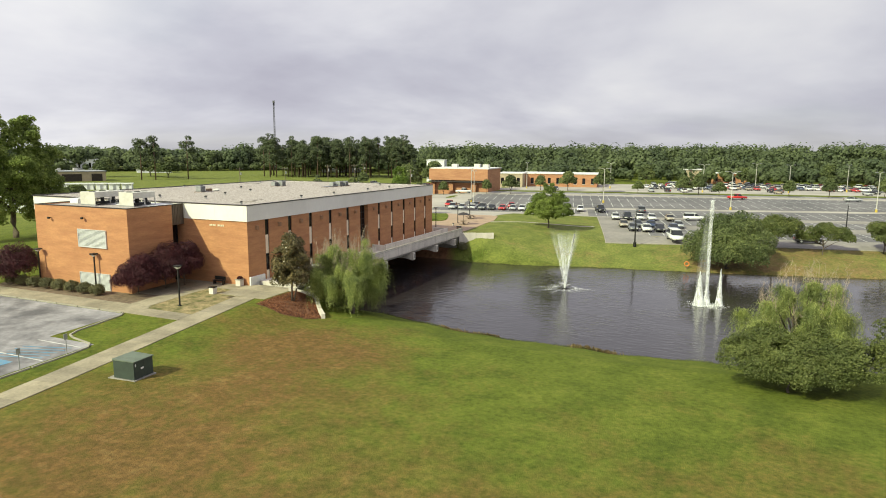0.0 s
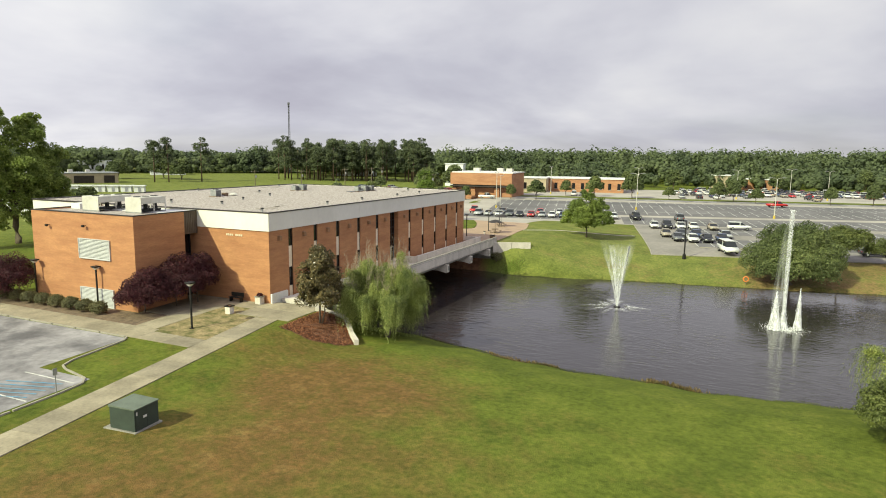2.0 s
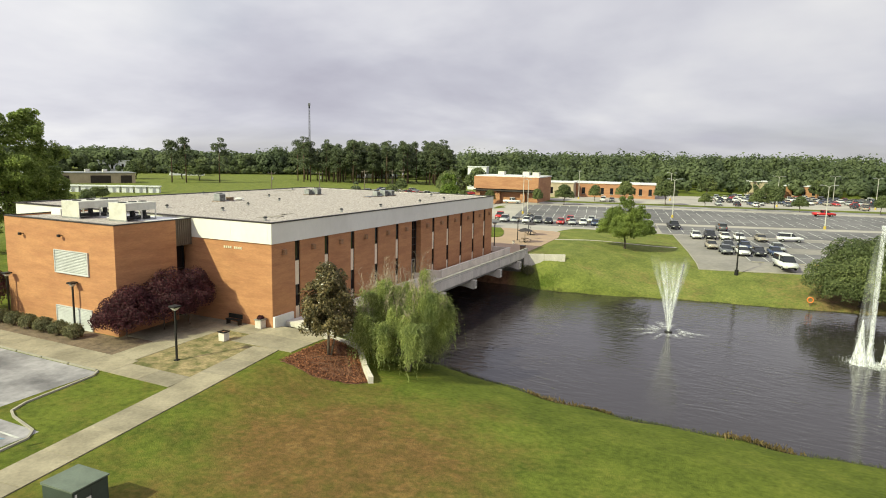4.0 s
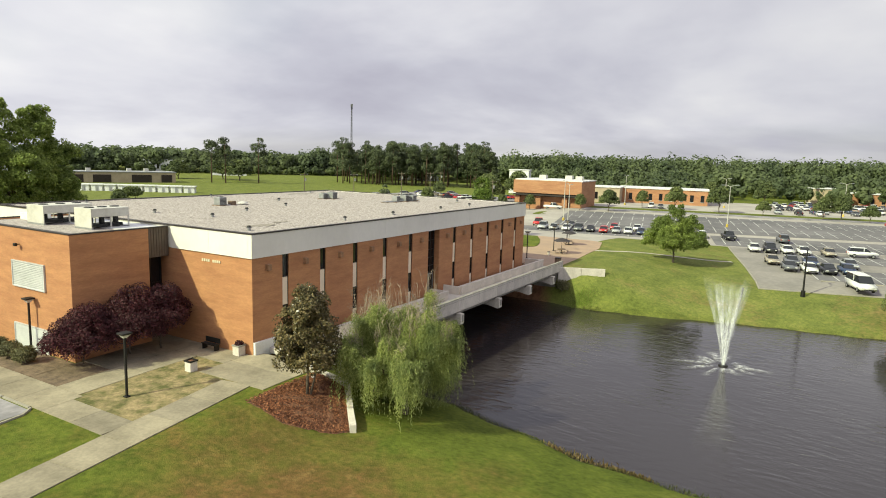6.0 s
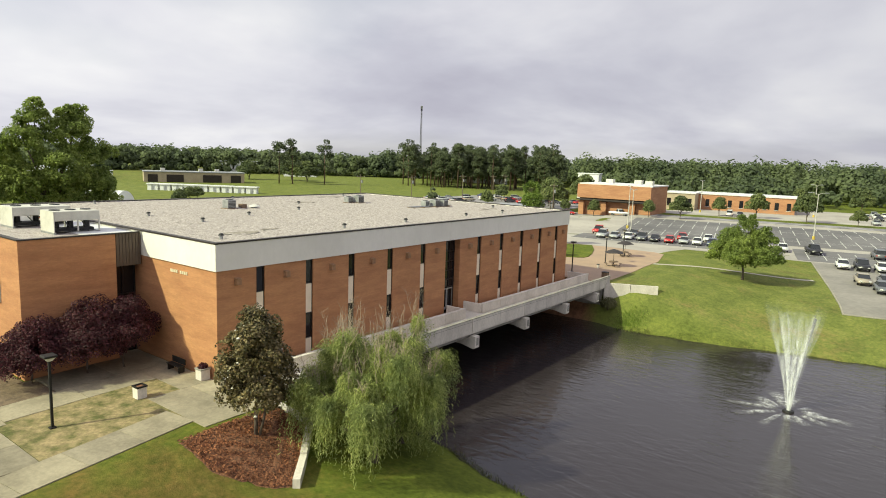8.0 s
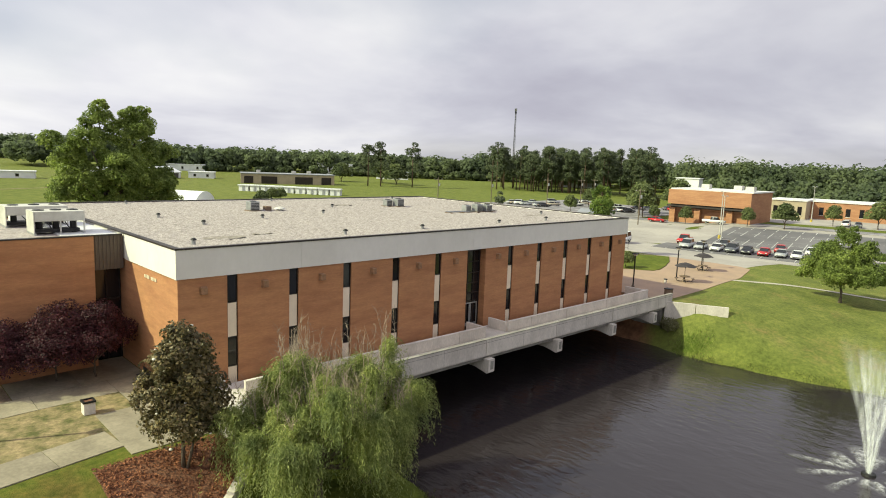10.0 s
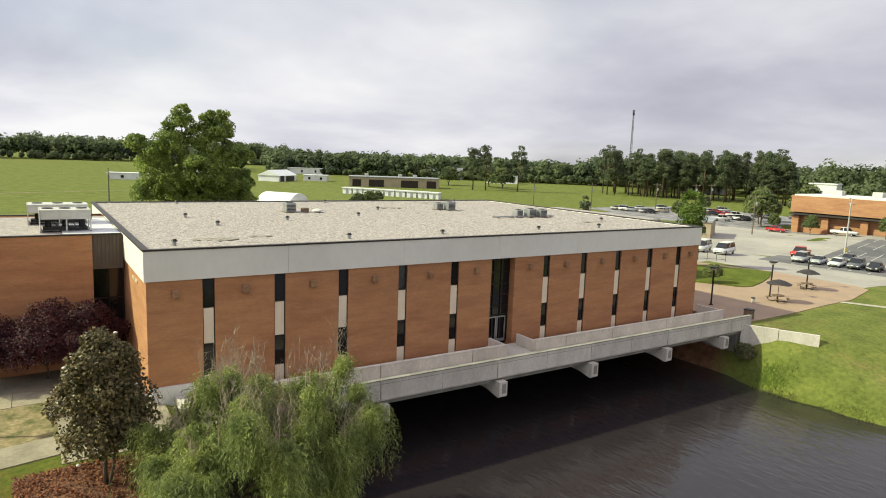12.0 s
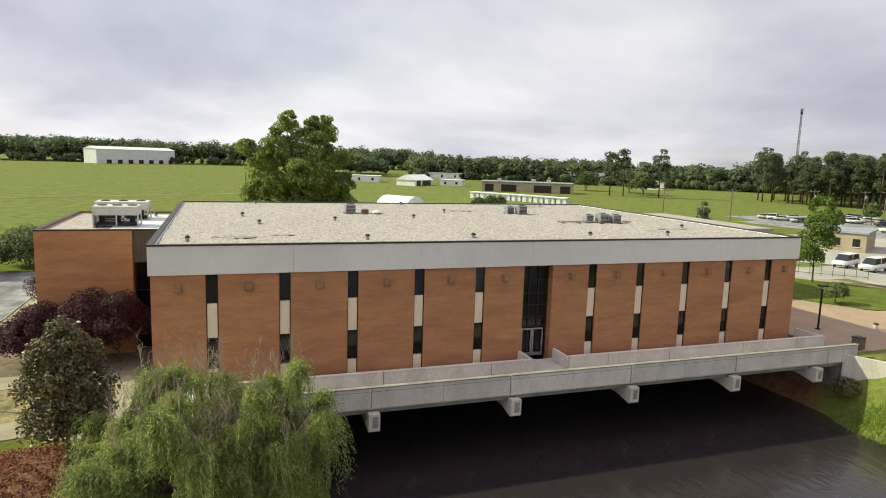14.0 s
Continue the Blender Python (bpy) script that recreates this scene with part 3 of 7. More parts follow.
def kerb_line(pts, label="low concrete kerb"):
    bm = bmesh.new()
    for (x0, y0), (x1, y1) in zip(pts, pts[1:]):
        n = max(1, int(math.hypot(x1 - x0, y1 - y0) / 3))
        for k in range(n):
            a, b = k / n, (k + 1) / n - 0.004
            p0, p1 = Vector((x0 + (x1 - x0) * a, y0 + (y1 - y0) * a, 0)), Vector((x0 + (x1 - x0) * b, y0 + (y1 - y0) * b, 0))
            side = (p1 - p0).cross(Vector((0, 0, 1))).normalized() * 0.065
            vs = []
            for p, sgn in ((p0, 1), (p0, -1), (p1, -1), (p1, 1)):
                q = p + side * sgn
                z = gz(p.x, p.y)
                vs.append((bm.verts.new((q.x, q.y, z - 0.1)), bm.verts.new((q.x, q.y, z + 0.11))))
            for i in range(4):
                j = (i + 1) % 4
                bm.faces.new((vs[i][0], vs[j][0], vs[j][1], vs[i][1]))
            bm.faces.new([v[1] for v in vs])
    bmesh.ops.recalc_face_normals(bm, faces=bm.faces[:])
    return tagged(mesh_ob("kerb", bm, KERB), label, "kerb", kind="structure")


kerb_line([(-95, 40.25), (-51.9, 40.25), (-51.3, 39.5), (-50.8, 34.6), (-50.3, 33.5), (-49.4, 33.1), (-46.6, 32.5), (-45.9, 31.8), (-45.7, 30.0), (-45.7, -14)])


def painted(x0, y0, x1, y1, width, up, material, name="parking_line", label="worn white parking line", step=3.0):
    """A painted stripe that follows the paving."""
    a, b = Vector((x0, y0)), Vector((x1, y1))
    n = max(1, int((b - a).length / step))
    side = Vector((-(b - a).y, (b - a).x)).normalized() * width / 2
    co, faces = [], []
    for k in range(n + 1):
        p = a.lerp(b, k / n)
        for s in (-1, 1):
            co.append((p.x + s * side.x, p.y + s * side.y, gz(p.x, p.y) + up))
    for k in range(n):
        faces.append((2 * k, 2 * k + 1, 2 * k + 3, 2 * k + 2))
    me = quads(name, co, faces)
    me.materials.append(material)
    return tagged(new(name, me), label, "road marking", kind="structure")


# marked bays by the kerb corner
for k in range(5):
    painted(-46.4, 31.6 - 3.3 * k, -51.6, 31.6 - 3.3 * k, 0.14, 0.03, PAINT_WHITE)
for k in range(5):
    painted(-47.0, 31.2 - 0.62 * k, -51.2, 30.0 - 0.62 * k, 0.16, 0.03, PAINT_BLUE, "hatching_line", "faded blue hatching beside a marked bay")
for k in range(2):
    sy = 26.8 - 3.3 * k
    ob = painted(-48.3, sy, -50.2, sy, 1.7, 0.028, PAINT_BLUE, "bay_marking", "faded blue square of a marked bay")

# ---- main building ----
X0, XB, Y0, Y1, ROOF = -48.3, -84.0, 54.2, 104.9, 9.2
FASCIA_Z, SLAB_Z, DECK = 7.42, -0.75, 0.42
hall = thing("brick_hall", "long orange brick hall with white fascia and flat gravel roof", "building", (0, 0, 0))
WIN = [57.3, 61.7, 66.1, 70.7, 75.2, 84.4, 88.7, 93.0, 97.3, 101.5]
WIN_W, DOOR_Y0, DOOR_Y1 = 0.72, 79.0, 81.35


def wall_slab(name, x0, x1, y0, y1, z0, z1, material=BRICK, parent=hall, label=""):
    return part(name, boxed(x0, x1, y0, y1, z0, z1), material, parent, label)


edges = []
for wy in WIN:
    edges.append((wy, wy + WIN_W))
edges.append((DOOR_Y0, DOOR_Y1))
edges.sort()
a = Y0
for lo, hi in edges + [(Y1, Y1)]:
    wall_slab("brick_panel", X0 - 0.4, X0, a, lo, SLAB_Z, FASCIA_Z)
    a = hi
# gable toward the court, its back and the far end
wall_slab("gable_wall", -57.5, X0 - 0.4, Y0, Y0 + 0.35, -0.6, FASCIA_Z)
wall_slab("gable_wall", XB, -57.5, Y0, Y0 + 0.35, -0.6, FASCIA_Z)
wall_slab("end_wall", XB, X0 - 0.4, Y1 - 0.35, Y1, SLAB_Z, FASCIA_Z)
wall_slab("back_wall", XB, XB + 0.35, Y0 + 0.35, Y1 - 0.35, SLAB_Z, FASCIA_Z)
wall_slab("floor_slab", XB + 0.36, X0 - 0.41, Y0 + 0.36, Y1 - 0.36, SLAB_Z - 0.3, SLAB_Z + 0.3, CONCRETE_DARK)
# corner plinth, white
part("plinth", boxed(X0 + 0.003, X0 + 0.22, Y0 + 0.02, Y0 + 2.6, -0.2, 1.05, bevel=0.02), WHITE_PAINT, hall, "white painted plinth block")
# fascia band: long panels that stand a little proud
F = 0.12
n = 6
for k in range(n):
    ya, yb = Y0 - F + (Y1 - Y0 + 2 * F) * k / n, Y0 - F + (Y1 - Y0 + 2 * F) * (k + 1) / n - 0.012
    part("fascia_panel", boxed(X0 - 0.3, X0 + F, ya, yb, FASCIA_Z, ROOF), FASCIA, hall)
for xa, xb in ((-57.2, -52.8), (-52.79, X0 - 0.31)):
    part("fascia_panel", boxed(xa, xb, Y0 - F, Y0 + 0.3, FASCIA_Z, ROOF), FASCIA, hall)
part("fascia_panel", boxed(XB, -57.21, Y0 - 0.05, Y0 + 0.3, FASCIA_Z, ROOF), FASCIA, hall)
part("fascia_panel", boxed(XB - F, X0 - 0.31, Y1 - 0.3, Y1 + F, FASCIA_Z, ROOF), FASCIA, hall)
part("fascia_panel", boxed(XB - F, XB + 0.3, Y0 + 0.31, Y1 - 0.31, FASCIA_Z, ROOF), FASCIA, hall)
# roof sheet and coping
rs, _, _ = grid_mesh("roof_gravel", np.linspace(XB + 0.3, X0 - 0.2, 120), np.linspace(Y0 + 0.25, Y1 - 0.25, 170), lambda X, Y: ROOF - 0.05 + 0.02 * np.sin(X * 0.6) * np.sin(Y * 0.45) + 0.045 * np.random.default_rng(2).normal(size=X.shape).clip(-1.5, 1.5), GRAVEL)
rs.parent = hall
rs["label"] = "pale gravel ballast, uneven, with bare patches"
for bx in ((X0 - 0.18, X0 + F + 0.04, Y0 - F - 0.04, Y1 + F + 0.04), (XB - F - 0.04, XB + 0.3, Y0 - F - 0.04, Y1 + F + 0.04), (XB + 0.31, X0 - 0.19, Y0 - F - 0.04, Y0 + 0.22), (XB + 0.31, X0 - 0.19, Y1 - 0.22, Y1 + F + 0.04)):
    part("coping", boxed(*bx, ROOF, ROOF + 0.10), COPING, hall, "dark metal coping")
# window strips
for wy in WIN:
    w = thing("window", "", "")
    w.parent = hall
    xi = X0 - 0.16
    part("window_frame", box(box(boxed(xi - 0.1, xi + 0.06, wy + 0.002, wy + 0.06, DECK, FASCIA_Z - 0.002), xi - 0.1, xi + 0.06, wy + WIN_W - 0.06, wy + WIN_W - 0.002, DECK, FASCIA_Z - 0.002), xi - 0.1, xi + 0.06, wy + 0.061, wy + WIN_W - 0.061, FASCIA_Z - 0.08, FASCIA_Z - 0.002), BRONZE, w)
    for z0, z1, mt, nm in ((5.62, FASCIA_Z - 0.09, WINDOW, "pane"), (3.35, 5.56, PANEL, "spandrel"), (1.42, 3.3, WINDOW, "pane"), (-0.4, 1.36, PANEL, "spandrel")):
        part(nm, boxed(xi - 0.06, xi + (0.0 if nm == "pane" else 0.04), wy + 0.062, wy + WIN_W - 0.062, z0, z1), mt, w, "dark glass" if nm == "pane" else "cream infill panel")
    for z in (5.59, 3.325, 1.39):
        part("transom", boxed(xi - 0.07, xi + 0.06, wy + 0.062, wy + WIN_W - 0.062, z - 0.025, z + 0.025), BRONZE, w)
# tall entrance glazing
ent = thing("entrance", "", "")
ent.parent = hall
xi = X0 - 0.75
part("reveal", box(boxed(xi - 0.1, X0 - 0.405, DOOR_Y0 - 0.25, DOOR_Y0 - 0.002, DECK - 0.4, FASCIA_Z), xi - 0.1, X0 - 0.405, DOOR_Y1 + 0.002, DOOR_Y1 + 0.25, DECK - 0.4, FASCIA_Z), BRICK, ent)
part("glass", boxed(xi - 0.04, xi, DOOR_Y0, DOOR_Y1, DECK, FASCIA_Z), WINDOW, ent, "dark entrance glass")
for k in range(4):
    yy = DOOR_Y0 + 0.04 + k * (DOOR_Y1 - DOOR_Y0 - 0.08) / 3
    part("mullion", boxed(xi + 0.001, xi + 0.09, yy - 0.04, yy + 0.04, DECK, FASCIA_Z), BRONZE, ent)
for z in (2.65, 3.4, 4.3, 5.2, 6.2, 7.2):
    part("rail", boxed(xi + 0.002, xi + 0.08, DOOR_Y0 + 0.02, DOOR_Y1 - 0.02, z - 0.04, z + 0.04), BRONZE, ent)
for k in range(2):
    ya = DOOR_Y0 + 0.3 + k * 0.93
    d = part("door", box(box(box(boxed(xi + 0.095, xi + 0.14, ya, ya + 0.1, DECK, 2.55), xi + 0.095, xi + 0.14, ya + 0.78, ya + 0.88, DECK, 2.55), xi + 0.095, xi + 0.14, ya + 0.101, ya + 0.779, DECK, DECK + 0.25), xi + 0.095, xi + 0.14, ya + 0.101, ya + 0.779, 2.43, 2.55), GALV, ent, "aluminium framed glass door")
    part("handle", boxed(xi + 0.15, xi + 0.19, ya + 0.72, ya + 0.76, 1.2, 1.7), GALV, d)
# wall lamps in the middle of each brick panel
LAMP_BOX = mat("weathered_brown_lamp_box", (0.36, 0.20, 0.11), 0.8, scale=3.0, var=0.15, bump=0)
mids = [55.75, 59.85, 64.25, 68.75, 73.3, 77.5, 82.95, 86.9, 91.2, 95.5, 99.75, 103.55]
for my in mids:
    lamp = thing("wall_lamp", "small weathered brown box lamp on the brick panel", "wall lamp", (X0, my, 6.72), group="wall lamps of the long front")
    part("housing", boxed(0.003, 0.30, -0.19, 0.19, -0.36, 0.10, bevel=0.03), LAMP_BOX, lamp)
    part("back_plate", boxed(0.001, 0.03, -0.23, 0.23, -0.4, 0.14), LAMP_BOX, lamp)

# ---- wing and link ----
WX0, WX1, WY0, WTOP = -72.0, -57.4, 46.1, 9.1
wing = thing("brick_wing", "windowless orange brick wing with plant on its roof", "building")
part("front_wall", boxed(WX0, WX1, WY0, WY0 + 0.35, -0.9, WTOP), BRICK, wing)
part("side_wall", boxed(WX1 - 0.35, WX1, WY0 + 0.351, 52.2, -0.9, WTOP), BRICK, wing)
part("side_wall", boxed(WX0, WX0 + 0.35, WY0 + 0.351, Y0, -0.9, WTOP), BRICK, wing)
part("return_wall", boxed(-60.6, WX1 - 0.351, 51.85, 52.2, -0.9, WTOP - 0.42), BRICK, wing)
part("roof", boxed(WX0 + 0.351, WX1 - 0.351, WY0 + 0.351, Y0 - 0.06, WTOP - 0.4, WTOP - 0.1), GRAVEL, wing)
part("membrane", boxed(-69.5, -57.76, 50.6, Y0 - 0.14, WTOP - 0.099, WTOP - 0.03), MEMBRANE, wing, "white roof membrane")
for bx in ((WX0 - 0.04, WX1 + 0.04, WY0 - 0.04, WY0 + 0.33), (WX1 - 0.33, WX1 + 0.04, WY0 + 0.331, 52.24), (WX0 - 0.04, WX0 + 0.33, WY0 + 0.331, Y0 - 0.2)):
    part("coping", boxed(*bx, WTOP, WTOP + 0.08), COPING, wing)
sid = bmesh.new()
for k in range(16):
    box(sid, -57.72, -57.56 if k % 2 else -57.6, 52.21 + k * 0.1169, 52.21 + (k + 1) * 0.1169, 6.75, WTOP - 0.02)
part("coping", boxed(-57.75, -57.50, 52.25, Y0 - 0.17, WTOP - 0.015, WTOP + 0.07), COPING, wing)
part("siding", sid, RIBBED, wing, "brown ribbed metal siding over the link")
part("link_glass", boxed(-58.9, -58.8, 52.2, Y0 - 0.002, 0.05, 6.75), WINDOW, wing, "dark entrance glazing")
for yy in (52.24, 53.2, Y0 - 0.08):
    part("mullion", boxed(-58.79, -58.7, yy, yy + 0.07, 0.05, 6.75), BRONZE, wing)
for z in (2.4, 4.4):
    part("rail", boxed(-58.79, -58.72, 52.31, Y0 - 0.09, z, z + 0.1), BRONZE, wing)


def louvre(x0, x1, z0, z1, rows):
    v = thing("louvre", "", "")
    v.parent = wing
    part("frame", box(box(box(boxed(x0, x1, WY0 - 0.13, WY0 - 0.001, z0, z0 + 0.08), x0, x1, WY0 - 0.13, WY0 - 0.001, z1 - 0.08, z1), x0, x0 + 0.08, WY0 - 0.13, WY0 - 0.001, z0 + 0.081, z1 - 0.081), x1 - 0.08, x1, WY0 - 0.13, WY0 - 0.001, z0 + 0.081, z1 - 0.081), LOUVRE, v)
    part("backing", boxed(x0 + 0.081, x1 - 0.081, WY0 - 0.02, WY0 - 0.002, z0 + 0.081, z1 - 0.081), GALV, v)
    step = (z1 - z0 - 0.16) / rows
    bm = bmesh.new()
    z = -step * 0.5
    vs = [bm.verts.new(c) for c in ((x0 + 0.08, -0.12, z), (x1 - 0.08, -0.12, z), (x1 - 0.08, -0.03, z + step * 0.55), (x0 + 0.08, -0.03, z + step * 0.55))]
    vs2 = [bm.verts.new(c.co + Vector((0, 0.004, 0.012))) for c in vs]
    bm.faces.new(vs)
    bm.faces.new(vs2[::-1])
    for i in range(4):
        bm.faces.new((vs[i], vs2[i], vs2[(i + 1) % 4], vs[(i + 1) % 4]))
    first = part("slat", bm, LOUVRE, v)
    first.location = (0, WY0, z0 + 0.08 + step * 0.5)
    for k in range(1, rows):
        o = new("slat", first.data)
        o.parent = v
        o.location = (0, WY0, z0 + 0.08 + step * (k + 0.5))


louvre(-65.05, -60.65, 4.65, 6.65, 14)
louvre(-65.2, -60.5, -0.05, 1.8, 13)

# ---- walkway bridge along the front ----
bridge = thing("walkway_bridge", "pale precast concrete walkway bridge on piers over the pond", "bridge")
part("deck", boxed(-47.99, -42.75, 55.6, 105.8, DECK - 0.45, DECK), CONCRETE, bridge)
# beams, columns and abutment below the deck use the darker concrete
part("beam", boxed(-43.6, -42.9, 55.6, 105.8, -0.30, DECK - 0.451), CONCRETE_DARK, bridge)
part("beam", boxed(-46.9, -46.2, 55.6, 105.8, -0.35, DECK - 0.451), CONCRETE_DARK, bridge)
outer = [57.4, 66.45, 75.5, 84.55, 93.6, 102.6, 105.75]
for ya, yb in zip(outer, outer[1:]):
    p = part("parapet_panel", boxed(-42.74, -42.5, ya + 0.03, yb - 0.03, 0.12, 1.38, bevel=0.02), CONCRETE, bridge)
    # outer caps take the darker concrete to paint in the hall's shadow
    part("cap", boxed(-42.80, -42.47, ya + 0.03, yb - 0.03, 1.385, 1.45, bevel=0.01), CONCRETE_DARK, p, "grey coping, the hall's shadow put into its darker concrete")
    # flat dark strip, the shade of a drip groove put into colour
    part("groove_shade", boxed(-42.499, -42.493, ya + 0.05, yb - 0.05, 1.16, 1.19), CONCRETE_DARK, p, "thin dark strip painted as the shade of a drip groove")
    mid = (ya + yb) / 2
    part("joint", boxed(-42.499, -42.494, mid - 0.012, mid + 0.012, 0.16, 1.36), CONCRETE_DARK, p)
inner = [(57.0, 62.4), (62.4, 67.9), (67.9, 75.4), (75.4, 78.55), (81.4, 84.6), (84.6, 90.0), (90.0, 97.0), (97.0, 102.5), (102.5, 105.6)]
for ya, yb in inner:
    p = part("inner_parapet_panel", boxed(-45.55, -45.35, ya + 0.02, yb - 0.02, DECK + 0.003, 1.30, bevel=0.02), CONCRETE, bridge)
    part("cap", boxed(-45.6, -45.3, ya + 0.02, yb - 0.02, 1.305, 1.36), CONCRETE, p)
for yy in (78.45, 81.25):
    part("return_panel", boxed(-47.6, -45.56, yy, yy + 0.2, DECK + 0.003, 1.30, bevel=0.02), CONCRETE, bridge)
part("return_panel", boxed(-48.2, -45.56, 105.4, 105.6, DECK + 0.003, 1.30, bevel=0.02), CONCRETE, bridge)
for py in (57.6, 66.6, 75.8, 84.7, 93.5, 101.5):
    bm = bmesh.new()
    # pier cap: a beam under the deck whose nose slopes back below
    prof = [(-42.15, -0.10), (-42.15, -1.12), (-42.32, -1.24), (-43.6, -0.98), (-62.0, -0.98), (-62.0, -0.31), (-42.72, -0.31), (-42.72, -0.10)]
    lo = [bm.verts.new((px, py - 0.34, pz)) for px, pz in prof]
    hi = [bm.verts.new((px, py + 0.34, pz)) for px, pz in prof]
    for i in range(8):
        bm.faces.new((lo[i], lo[(i + 1) % 8], hi[(i + 1) % 8], hi[i]))
    bm.faces.new(lo[::-1])
    bm.faces.new(hi)
    bmesh.ops.recalc_face_normals(bm, faces=bm.faces[:])
    cap = part("pier_cap", bm, CONCRETE, bridge)
    # flat plate on the nose, darkened as the shade of a recess
    part("end_recess_shade", boxed(-42.148, -42.135, py - 0.13, py + 0.22, -0.92, -0.26), CONCRETE_DARK, cap)
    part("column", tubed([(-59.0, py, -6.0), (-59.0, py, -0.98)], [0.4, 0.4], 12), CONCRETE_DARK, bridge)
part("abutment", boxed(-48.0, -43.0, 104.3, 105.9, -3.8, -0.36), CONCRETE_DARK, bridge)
wing_wall = thing("retaining_wall", "low concrete wing wall at the end of the bridge", "wall", (0, 0, 0))
part("panel", prism(bmesh.new(), [(-42.8, 104.65), (-42.65, 104.4), (-39.9, 105.85), (-40.05, 106.1)], -3.2, 0.68), CONCRETE, wing_wall)
part("panel", prism(bmesh.new(), [(-39.85, 105.88), (-37.0, 107.4), (-37.15, 107.65), (-40.0, 106.13)], -3.2, 0.64), CONCRETE, wing_wall)
# plaza at the far end
def patch(name, outline, up, material, label, category, kind="structure"):
    """A level-edged sheet of paving or turf with an outline of its own, laid on the flat terrace."""
    bm = bmesh.new()
    top = [bm.verts.new((x, y, gz(x, y) + up)) for x, y in outline]
    low = [bm.verts.new((x, y, gz(x, y) + up - 0.3)) for x, y in outline]
    n = len(outline)
    for i in range(n):
        bm.faces.new((low[i], low[(i + 1) % n], top[(i + 1) % n], top[i]))
    f = bm.faces.new(top)
    bmesh.ops.triangulate(bm, faces=[f])
    bmesh.ops.recalc_face_normals(bm, faces=bm.faces[:])
    ob = mesh_ob(name, bm, material)
    return tagged(ob, label, category, kind=kind)


patch("plaza", [(-68.5, 105.95), (-43.4, 105.95), (-43.6, 116.2), (-44.1, 122.9), (-44.3, 129.0), (-46.4, 137.9), (-48.5, 139.3), (-60.0, 139.3), (-70.0, 136.0), (-70.0, 120.0)], 0.06, PAVERS, "reddish brick-paved plaza", "plaza")
patch("plaza_lawn", [(-74.0, 116.0), (-59.4, 120.0), (-56.9, 121.7), (-55.0, 122.6), (-54.2, 123.4), (-54.1, 125.0), (-55.2, 128.8), (-57.0, 133.6), (-59.6, 138.6), (-62.5, 137.2), (-66.2, 134.6), (-69.5, 132.0), (-74.0, 129.5)], 0.15, GRASS, "green lawn island at the plaza", "lawn")
laid("car_park_court", -79.5, -47.5, 139.2, 163, 0.02, LOT_PALE, "pale concrete drive between the plaza and the car park", "car park", 2)
laid("car_park_court", -79.5, -70.2, 128, 139.1, 0.022, LOT_PALE, "pale concrete drive beside the lawn island", "car park", 2)

# ---- trees and shrubs ----
def rng_of(seed):
    return np.random.default_rng(seed)


def unit(v):
    return v / np.maximum(np.linalg.norm(v, axis=-1, keepdims=True), 1e-9)


def leaf_quads(name, centres, normals, along, length, width, material):
    """Many small pointed leaves: a centre, a facing, a direction and a size for each."""
    n = len(centres)
    along = unit(along - normals * (along * normals).sum(-1, keepdims=True))
    across = np.cross(normals, along)
    length, width = np.broadcast_to(length, (n,))[:, None], np.broadcast_to(width, (n,))[:, None]
    co = np.stack([centres - along * length * 0.5, centres + across * width * 0.5 - normals * width * 0.12, centres + along * length * 0.5, centres - across * width * 0.5 - normals * width * 0.12], 1).reshape(-1, 3)
    me = quads(name, co, np.arange(n * 4).reshape(n, 4))
    me.materials.append(material)
    return me


def crown(name, blobs, count, size, material, seed, parent, gaps=0.42, shell=0.5, gap_scale=0.55):
    """A leafy crown: leaves crowd the skins of overlapping clumps and thin out in hollows."""
    r = rng_of(seed)
    blobs = np.array(blobs, float)
    w = blobs[:, 3] ** 2
    pick = r.choice(len(blobs), count, p=w / w.sum())
    d = unit(r.normal(size=(count, 3)))
    low = d[:, 2] < -0.55
    d[low, 2] *= -0.6
    d = unit(d)
    rad = blobs[pick, 3] * (1.06 - shell * r.random(count) ** 1.8) * (1 + 0.16 * np.sin(d[:, 0] * 5 + pick) * np.cos(d[:, 1] * 6 + d[:, 2] * 4 + pick * 2))
    p = blobs[pick, :3] + d * rad[:, None] * np.array([1, 1, blobs[0, 4] if blobs.shape[1] > 4 else 0.85])
    keep = np.array([noise.noise(Vector(q) * gap_scale + Vector((seed, 0, 0))) for q in p]) > gaps - 0.75 + 0.15 * r.random(count)
    p, d = p[keep], d[keep]
    m = len(p)
    normals = unit(d + 0.7 * r.normal(size=(m, 3)) + np.array([0, 0, 0.35]))
    s = size * (0.6 + 0.8 * r.random(m))
    me = leaf_quads(name, p, normals, r.normal(size=(m, 3)), s * 1.5, s, material)
    ob = new(name, me)
    ob.parent = parent
    return ob


